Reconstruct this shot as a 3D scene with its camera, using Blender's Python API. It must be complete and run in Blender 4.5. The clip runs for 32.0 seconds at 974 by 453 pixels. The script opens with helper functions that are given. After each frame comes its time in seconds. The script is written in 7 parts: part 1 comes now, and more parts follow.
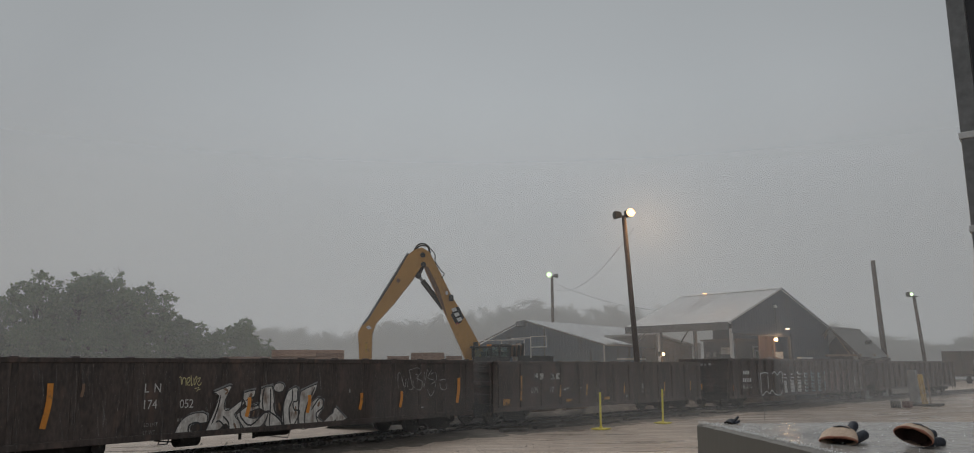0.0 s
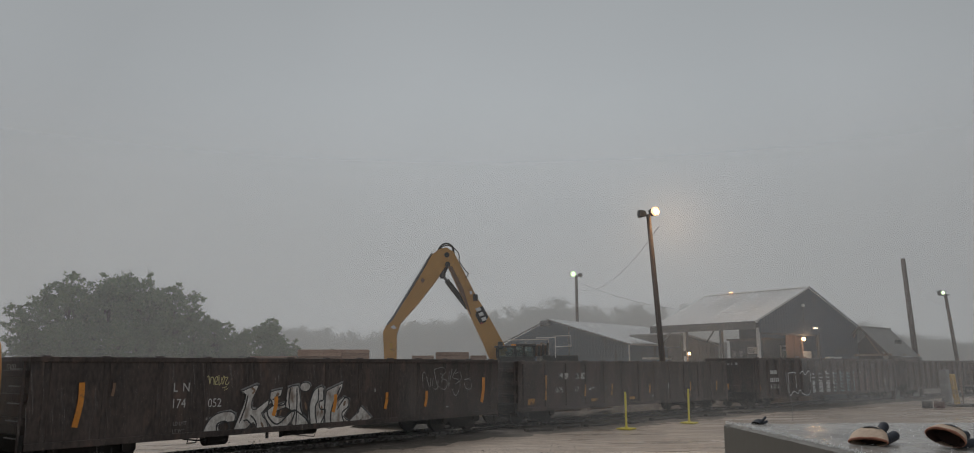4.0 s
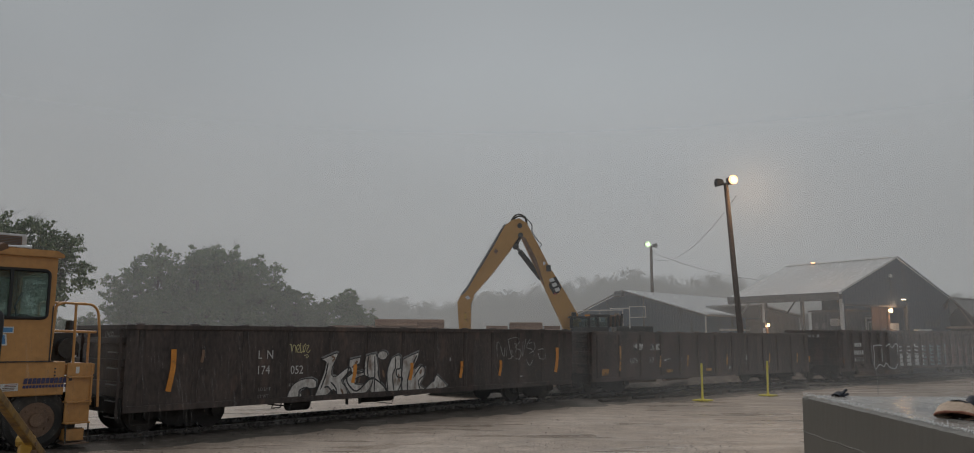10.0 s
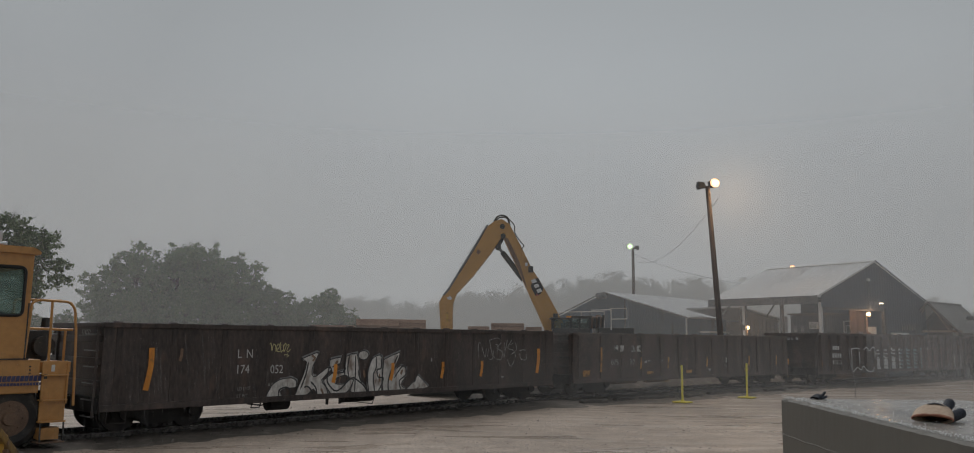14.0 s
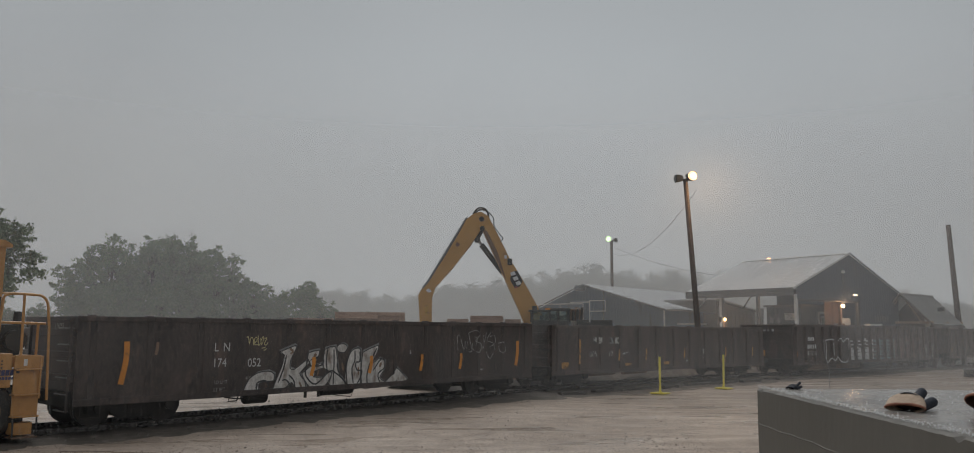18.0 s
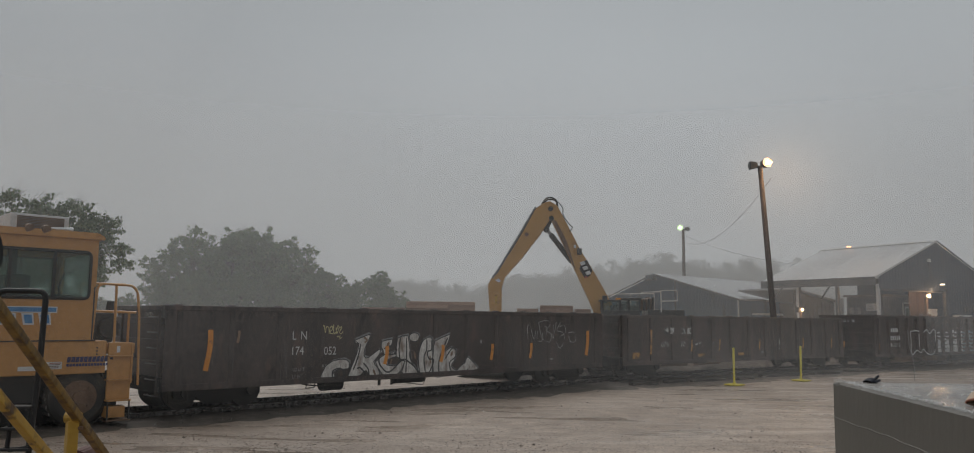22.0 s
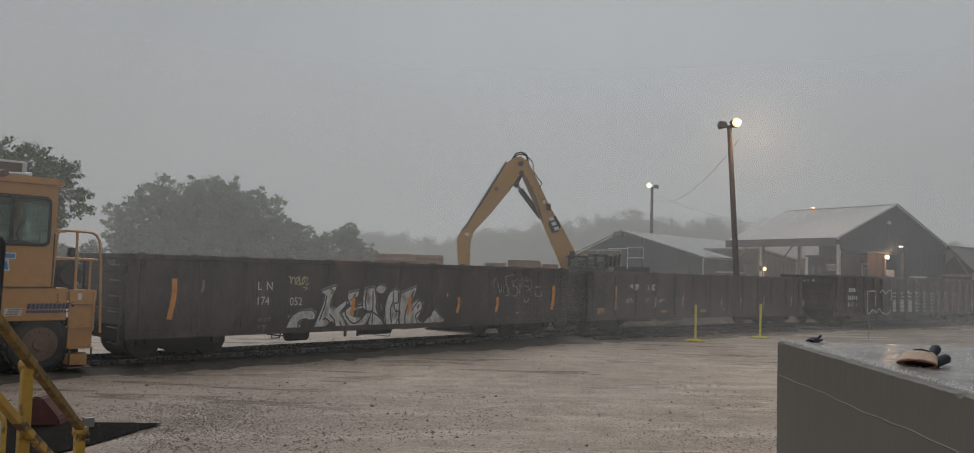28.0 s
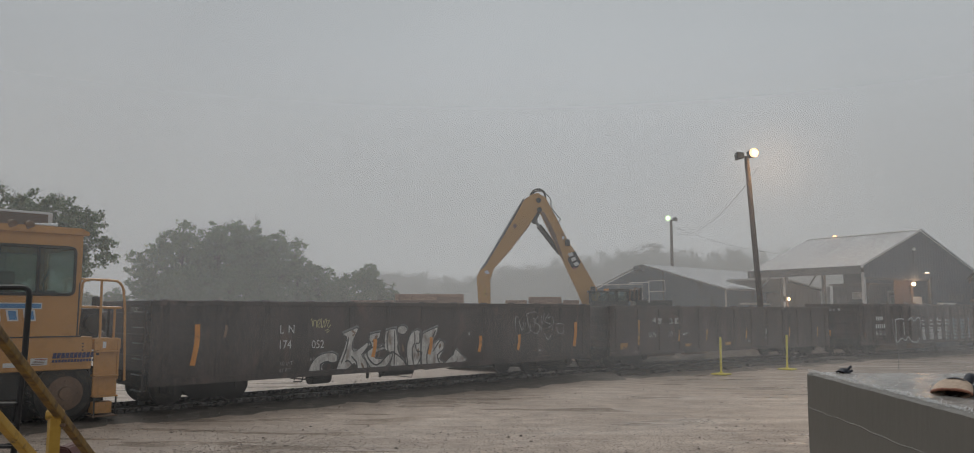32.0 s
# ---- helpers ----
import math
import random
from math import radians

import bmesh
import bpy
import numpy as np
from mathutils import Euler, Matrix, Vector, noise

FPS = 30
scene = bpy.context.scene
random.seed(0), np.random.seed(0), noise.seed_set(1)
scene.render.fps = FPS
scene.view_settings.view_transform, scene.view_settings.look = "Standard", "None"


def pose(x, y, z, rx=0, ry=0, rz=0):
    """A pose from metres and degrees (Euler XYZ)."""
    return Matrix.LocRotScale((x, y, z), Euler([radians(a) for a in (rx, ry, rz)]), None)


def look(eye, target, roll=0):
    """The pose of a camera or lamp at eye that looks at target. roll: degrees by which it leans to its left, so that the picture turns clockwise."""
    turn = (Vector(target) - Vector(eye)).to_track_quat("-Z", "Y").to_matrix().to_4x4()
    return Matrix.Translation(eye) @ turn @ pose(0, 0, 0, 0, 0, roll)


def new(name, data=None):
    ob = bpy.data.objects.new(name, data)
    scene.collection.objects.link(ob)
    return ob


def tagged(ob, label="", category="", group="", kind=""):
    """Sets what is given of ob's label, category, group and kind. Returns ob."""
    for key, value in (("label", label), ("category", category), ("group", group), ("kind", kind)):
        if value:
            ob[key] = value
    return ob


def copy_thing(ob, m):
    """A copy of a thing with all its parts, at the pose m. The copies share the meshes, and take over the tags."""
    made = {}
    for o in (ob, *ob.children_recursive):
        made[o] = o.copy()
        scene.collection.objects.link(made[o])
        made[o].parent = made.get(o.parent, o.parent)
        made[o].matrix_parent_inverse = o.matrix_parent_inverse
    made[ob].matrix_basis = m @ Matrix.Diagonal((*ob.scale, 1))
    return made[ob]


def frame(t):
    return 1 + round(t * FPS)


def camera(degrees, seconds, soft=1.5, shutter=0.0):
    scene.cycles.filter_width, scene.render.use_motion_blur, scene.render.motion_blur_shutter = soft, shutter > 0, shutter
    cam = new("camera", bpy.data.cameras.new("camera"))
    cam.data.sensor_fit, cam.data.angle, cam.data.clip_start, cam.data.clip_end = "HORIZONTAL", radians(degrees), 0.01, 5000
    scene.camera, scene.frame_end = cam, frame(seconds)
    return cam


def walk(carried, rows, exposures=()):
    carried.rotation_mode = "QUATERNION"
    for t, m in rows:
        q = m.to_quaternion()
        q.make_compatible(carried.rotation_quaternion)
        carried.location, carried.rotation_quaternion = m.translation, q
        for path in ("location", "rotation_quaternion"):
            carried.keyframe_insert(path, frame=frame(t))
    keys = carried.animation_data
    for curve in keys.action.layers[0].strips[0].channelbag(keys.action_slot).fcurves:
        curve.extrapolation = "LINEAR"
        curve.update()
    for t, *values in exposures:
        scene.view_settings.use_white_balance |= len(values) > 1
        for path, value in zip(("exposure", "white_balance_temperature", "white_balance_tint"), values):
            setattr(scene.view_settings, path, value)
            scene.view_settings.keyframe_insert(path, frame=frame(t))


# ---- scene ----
cam = camera(63.6, 32.0, soft=1.0)
PATH = [
    (0, (-7.303, -18.241, 2.401), (-5.723, -17.067, 2.752), -0.2),
    (0.5, (-7.288, -18.233, 2.397), (-5.709, -17.056, 2.744), -0.2),
    (1, (-7.289, -18.234, 2.397), (-5.711, -17.055, 2.742), -0.1),
    (1.5, (-7.293, -18.237, 2.399), (-5.719, -17.052, 2.743), -0.1),
    (2, (-7.288, -18.235, 2.4), (-5.722, -17.04, 2.745), -0.1),
    (2.5, (-7.3, -18.238, 2.403), (-5.74, -17.036, 2.75), -0.1),
    (3, (-7.305, -18.242, 2.396), (-5.753, -17.031, 2.745), -0.0),
    (3.5, (-7.311, -18.243, 2.403), (-5.763, -17.026, 2.754), -0.1),
    (5.5, (-7.3, -18.242, 2.4), (-5.777, -16.992, 2.743), -0.4),
    (6, (-7.307, -18.246, 2.399), (-5.795, -16.982, 2.741), -0.6),
    (6.5, (-7.319, -18.255, 2.398), (-5.819, -16.974, 2.733), -0.7),
    (7, (-7.32, -18.254, 2.402), (-5.831, -16.961, 2.735), -0.8),
    (7.5, (-7.327, -18.257, 2.401), (-5.844, -16.956, 2.728), -0.8),
    (8, (-7.326, -18.255, 2.402), (-5.855, -16.937, 2.719), -0.6),
    (8.5, (-7.333, -18.259, 2.397), (-5.879, -16.919, 2.699), -0.3),
    (9, (-7.332, -18.259, 2.399), (-5.89, -16.904, 2.69), -0.1),
    (9.5, (-7.328, -18.261, 2.398), (-5.894, -16.895, 2.683), 0.0),
    (10, (-7.324, -18.262, 2.398), (-5.893, -16.892, 2.675), 0.2),
    (10.5, (-7.327, -18.258, 2.395), (-5.894, -16.89, 2.664), 0.3),
    (11, (-7.315, -18.256, 2.397), (-5.878, -16.892, 2.669), 0.4),
    (11.5, (-7.319, -18.256, 2.394), (-5.88, -16.895, 2.671), 0.4),
    (12, (-7.325, -18.26, 2.399), (-5.887, -16.898, 2.68), 0.3),
    (12.5, (-7.32, -18.26, 2.399), (-5.882, -16.898, 2.679), 0.3),
    (13, (-7.32, -18.258, 2.4), (-5.877, -16.902, 2.677), 0.2),
    (13.5, (-7.326, -18.26, 2.399), (-5.874, -16.912, 2.677), 0.4),
    (14, (-7.306, -18.251, 2.397), (-5.845, -16.913, 2.676), 0.6),
    (14.5, (-7.312, -18.254, 2.399), (-5.84, -16.929, 2.676), 0.7),
    (15, (-7.304, -18.25, 2.396), (-5.821, -16.936, 2.672), 0.7),
    (15.5, (-7.308, -18.248, 2.398), (-5.816, -16.945, 2.672), 0.7),
    (17.5, (-7.303, -18.248, 2.399), (-5.798, -16.958, 2.664), 0.4),
    (18, (-7.29, -18.245, 2.393), (-5.792, -16.945, 2.654), 0.4),
    (18.5, (-7.31, -18.252, 2.399), (-5.821, -16.941, 2.656), 0.3),
    (19, (-7.29, -18.244, 2.395), (-5.809, -16.924, 2.651), 0.2),
    (19.5, (-7.24, -18.224, 2.389), (-5.767, -16.895, 2.644), 0.2),
    (20, (-7.243, -18.228, 2.389), (-5.779, -16.889, 2.638), 0.1),
    (20.5, (-7.248, -18.227, 2.392), (-5.797, -16.872, 2.63), 0.1),
    (21, (-7.273, -18.242, 2.393), (-5.847, -16.859, 2.621), 0.1),
    (21.5, (-7.339, -18.272, 2.404), (-5.942, -16.859, 2.631), 0.2),
    (22, (-7.368, -18.297, 2.405), (-5.988, -16.868, 2.638), 0.6),
    (22.5, (-7.368, -18.301, 2.402), (-5.993, -16.867, 2.629), 1.5),
    (23, (-7.373, -18.312, 2.401), (-5.991, -16.881, 2.612), 2.7),
    (23.5, (-7.382, -18.317, 2.398), (-5.97, -16.913, 2.583), 3.0),
    (24, (-7.372, -18.32, 2.403), (-5.93, -16.944, 2.569), 2.9),
    (24.5, (-7.361, -18.338, 2.406), (-5.916, -16.964, 2.565), 2.9),
    (25, (-7.344, -18.348, 2.408), (-5.907, -16.966, 2.564), 2.8),
    (25.5, (-7.328, -18.351, 2.41), (-5.892, -16.966, 2.554), 2.6),
    (26, (-7.33, -18.356, 2.415), (-5.894, -16.971, 2.551), 2.3),
    (26.5, (-7.324, -18.357, 2.417), (-5.886, -16.973, 2.542), 2.1),
    (28.5, (-7.332, -18.365, 2.418), (-5.894, -16.98, 2.533), 1.4),
    (29, (-7.331, -18.364, 2.42), (-5.901, -16.972, 2.547), 1.0),
    (29.5, (-7.337, -18.36, 2.42), (-5.919, -16.958, 2.57), 0.7),
    (30, (-7.333, -18.355, 2.419), (-5.924, -16.946, 2.591), 0.4),
    (30.5, (-7.34, -18.364, 2.418), (-5.938, -16.95, 2.605), 0.2),
    (31, (-7.354, -18.367, 2.42), (-5.954, -16.954, 2.619), 0.1),
    (31.5, (-7.341, -18.361, 2.419), (-5.941, -16.947, 2.625), 0.1),
    (32, (-7.344, -18.362, 2.421), (-5.943, -16.951, 2.633), 0.1),
]
walk(cam, [(t, look(eye, target, roll)) for t, eye, target, roll in PATH],
     [(0, 0.0), (6, -0.04), (13, -0.10), (19, 0.01), (23, 0.0), (26, 0.0), (29, 0.12), (32, 0.21)])

# ---------------------------------------------------------------- light
CAMX, CAMY = -7.3, -18.3
world = bpy.data.worlds.new("rain_sky")
scene.world = world
world.use_nodes = True
wn, wl = world.node_tree.nodes, world.node_tree.links
wn.clear()
w_out = wn.new("ShaderNodeOutputWorld")
w_bg = wn.new("ShaderNodeBackground")
w_sky = wn.new("ShaderNodeTexSky")
w_sky.sky_type, w_sky.sun_disc = "NISHITA", False
w_sky.sun_elevation, w_sky.sun_rotation = radians(52), radians(250)
w_hsv = wn.new("ShaderNodeHueSaturation")
w_hsv.inputs["Saturation"].default_value = 0.12
w_hsv.inputs["Value"].default_value = 0.06
w_mix = wn.new("ShaderNodeMix")
w_mix.data_type = "RGBA"
w_mix.inputs[0].default_value = 0.88
# overcast cloud deck, a little uneven
w_co = wn.new("ShaderNodeTexCoord")
w_no = wn.new("ShaderNodeTexNoise")
w_no.inputs["Scale"].default_value = 1.3
w_no.inputs["Detail"].default_value = 3
w_ramp = wn.new("ShaderNodeValToRGB")
w_ramp.color_ramp.elements[0].position, w_ramp.color_ramp.elements[1].position = 0.3, 0.72
w_ramp.color_ramp.elements[0].color = (0.314, 0.337, 0.352, 1)
w_ramp.color_ramp.elements[1].color = (0.384, 0.405, 0.421, 1)
wl.new(w_co.outputs["Generated"], w_no.inputs["Vector"])
wl.new(w_no.outputs["Fac"], w_ramp.inputs["Fac"])
wl.new(w_sky.outputs["Color"], w_hsv.inputs["Color"])
wl.new(w_hsv.outputs["Color"], w_mix.inputs[6])
wl.new(w_ramp.outputs["Color"], w_mix.inputs[7])
wl.new(w_mix.outputs[2], w_bg.inputs["Color"])
# thinner cloud towards the east, so the deck is a little brighter there
w_dot = wn.new("ShaderNodeVectorMath")
w_dot.operation = "DOT_PRODUCT"
w_dot.inputs[1].default_value = (math.cos(radians(34)), math.sin(radians(34)), 0.0)
w_thin = wn.new("ShaderNodeMapRange")
for key, v in zip(("From Min", "From Max", "To Min", "To Max"), (0.80, 1.0, 0.96, 1.27)):
    w_thin.inputs[key].default_value = v
wl.new(w_co.outputs["Generated"], w_dot.inputs[0])
wl.new(w_dot.outputs["Value"], w_thin.inputs["Value"])
wl.new(w_thin.outputs["Result"], w_bg.inputs["Strength"])
wl.new(w_bg.outputs["Background"], w_out.inputs["Surface"])

sun_data = bpy.data.lights.new("sun", "SUN")
sun_data.energy, sun_data.angle, sun_data.color = 1.0, radians(40), (1.0, 0.96, 0.92)
sun = new("sun", sun_data)
sun.matrix_basis = pose(0, 0, 40, 38, 0, 160)


def lamp_light(x, y, z, watts, colour, size=0.25):
    data = bpy.data.lights.new("lamp_light", "POINT")
    data.energy, data.color, data.shadow_soft_size = watts, colour, size
    ob = new("lamp_light", data)
    ob.location = (x, y, z)
    return ob


# ---------------------------------------------------------------- materials
def surf(name, dark, light, scale=3.0, rough=(0.45, 0.75), bump=0.3, bump_scale=None, metal=0.0, stretch=(1, 1, 1),
         coarse=0.6, stain=None, stain_at=(0.58, 0.7), stain_scale=0.8, coat=0.0, space="Object", spread=0.0):
    """A weathered surface: two scales of noise between two colours, stains with a shape of their own, fine relief."""
    m = bpy.data.materials.new(name)
    m.use_nodes = True
    n, l = m.node_tree.nodes, m.node_tree.links
    bsdf = n["Principled BSDF"]
    co = n.new("ShaderNodeTexCoord")
    mp = n.new("ShaderNodeMapping")
    mp.inputs["Scale"].default_value = stretch
    l.new(co.outputs[space], mp.inputs["Vector"])
    fine, big = n.new("ShaderNodeTexNoise"), n.new("ShaderNodeTexNoise")
    fine.inputs["Scale"].default_value, fine.inputs["Detail"].default_value = scale * 6, 6
    big.inputs["Scale"].default_value, big.inputs["Detail"].default_value = scale * coarse, 4
    for t in (fine, big):
        l.new(mp.outputs["Vector"], t.inputs["Vector"])
    add = n.new("ShaderNodeMath")
    add.operation = "ADD"
    l.new(fine.outputs["Fac"], add.inputs[0])
    l.new(big.outputs["Fac"], add.inputs[1])
    half = n.new("ShaderNodeMapRange")
    half.inputs["From Min"].default_value, half.inputs["From Max"].default_value = 0.7, 1.3
    l.new(add.outputs[0], half.inputs["Value"])
    mix = n.new("ShaderNodeMix")
    mix.data_type = "RGBA"
    mix.inputs[6].default_value, mix.inputs[7].default_value = (*dark, 1), (*light, 1)
    l.new(half.outputs["Result"], mix.inputs[0])
    colour = mix.outputs[2]
    if stain:
        st = n.new("ShaderNodeTexNoise")
        st.inputs["Scale"].default_value, st.inputs["Detail"].default_value = stain_scale, 7
        l.new(mp.outputs["Vector"], st.inputs["Vector"])
        r = n.new("ShaderNodeMapRange")
        r.inputs["From Min"].default_value, r.inputs["From Max"].default_value = stain_at
        l.new(st.outputs["Fac"], r.inputs["Value"])
        sm = n.new("ShaderNodeMix")
        sm.data_type = "RGBA"
        sm.inputs[7].default_value = (*stain, 1)
        l.new(r.outputs["Result"], sm.inputs[0])
        l.new(colour, sm.inputs[6])
        colour = sm.outputs[2]
    if spread:
        info = n.new("ShaderNodeObjectInfo")
        isl = n.new("ShaderNodeNewGeometry")
        s2 = n.new("ShaderNodeMath")
        s2.operation = "ADD"
        l.new(info.outputs["Random"], s2.inputs[0])
        l.new(isl.outputs["Random Per Island"], s2.inputs[1])
        fr = n.new("ShaderNodeMath")
        fr.operation = "FRACT"
        l.new(s2.outputs[0], fr.inputs[0])
        rr = n.new("ShaderNodeMapRange")
        rr.inputs["To Min"].default_value, rr.inputs["To Max"].default_value = 1 - spread, 1 + spread
        l.new(fr.outputs[0], rr.inputs["Value"])
        hs = n.new("ShaderNodeHueSaturation")
        l.new(rr.outputs["Result"], hs.inputs["Value"])
        l.new(colour, hs.inputs["Color"])
        colour = hs.outputs["Color"]
    l.new(colour, bsdf.inputs["Base Color"])
    ro = n.new("ShaderNodeMapRange")
    ro.inputs["To Min"].default_value, ro.inputs["To Max"].default_value = rough
    l.new(fine.outputs["Fac"], ro.inputs["Value"])
    l.new(ro.outputs["Result"], bsdf.inputs["Roughness"])
    bsdf.inputs["Metallic"].default_value = metal
    bsdf.inputs["Coat Weight"].default_value = coat
    bsdf.inputs["Coat Roughness"].default_value = 0.15
    if bump:
        bt = fine
        if bump_scale:
            bt = n.new("ShaderNodeTexNoise")
            bt.inputs["Scale"].default_value, bt.inputs["Detail"].default_value = bump_scale, 5
            l.new(mp.outputs["Vector"], bt.inputs["Vector"])
        b = n.new("ShaderNodeBump")
        b.inputs["Strength"].default_value, b.inputs["Distance"].default_value = bump, 0.02
        l.new(bt.outputs["Fac"], b.inputs["Height"])
        l.new(b.outputs["Normal"], bsdf.inputs["Normal"])
    return m


def glow(name, colour, strength):
    m = bpy.data.materials.new(name)
    m.use_nodes = True
    b = m.node_tree.nodes["Principled BSDF"]
    b.inputs["Base Color"].default_value = (*colour, 1)
    b.inputs["Emission Color"].default_value = (*colour, 1)
    b.inputs["Emission Strength"].default_value = strength
    return m


def glass_mat(name, colour, rough=0.05):
    m = bpy.data.materials.new(name)
    m.use_nodes = True
    b = m.node_tree.nodes["Principled BSDF"]
    b.inputs["Base Color"].default_value = (*colour, 1)
    b.inputs["Roughness"].default_value = rough
    b.inputs["Transmission Weight"].default_value = 0.92
    b.inputs["IOR"].default_value = 1.1
    return m


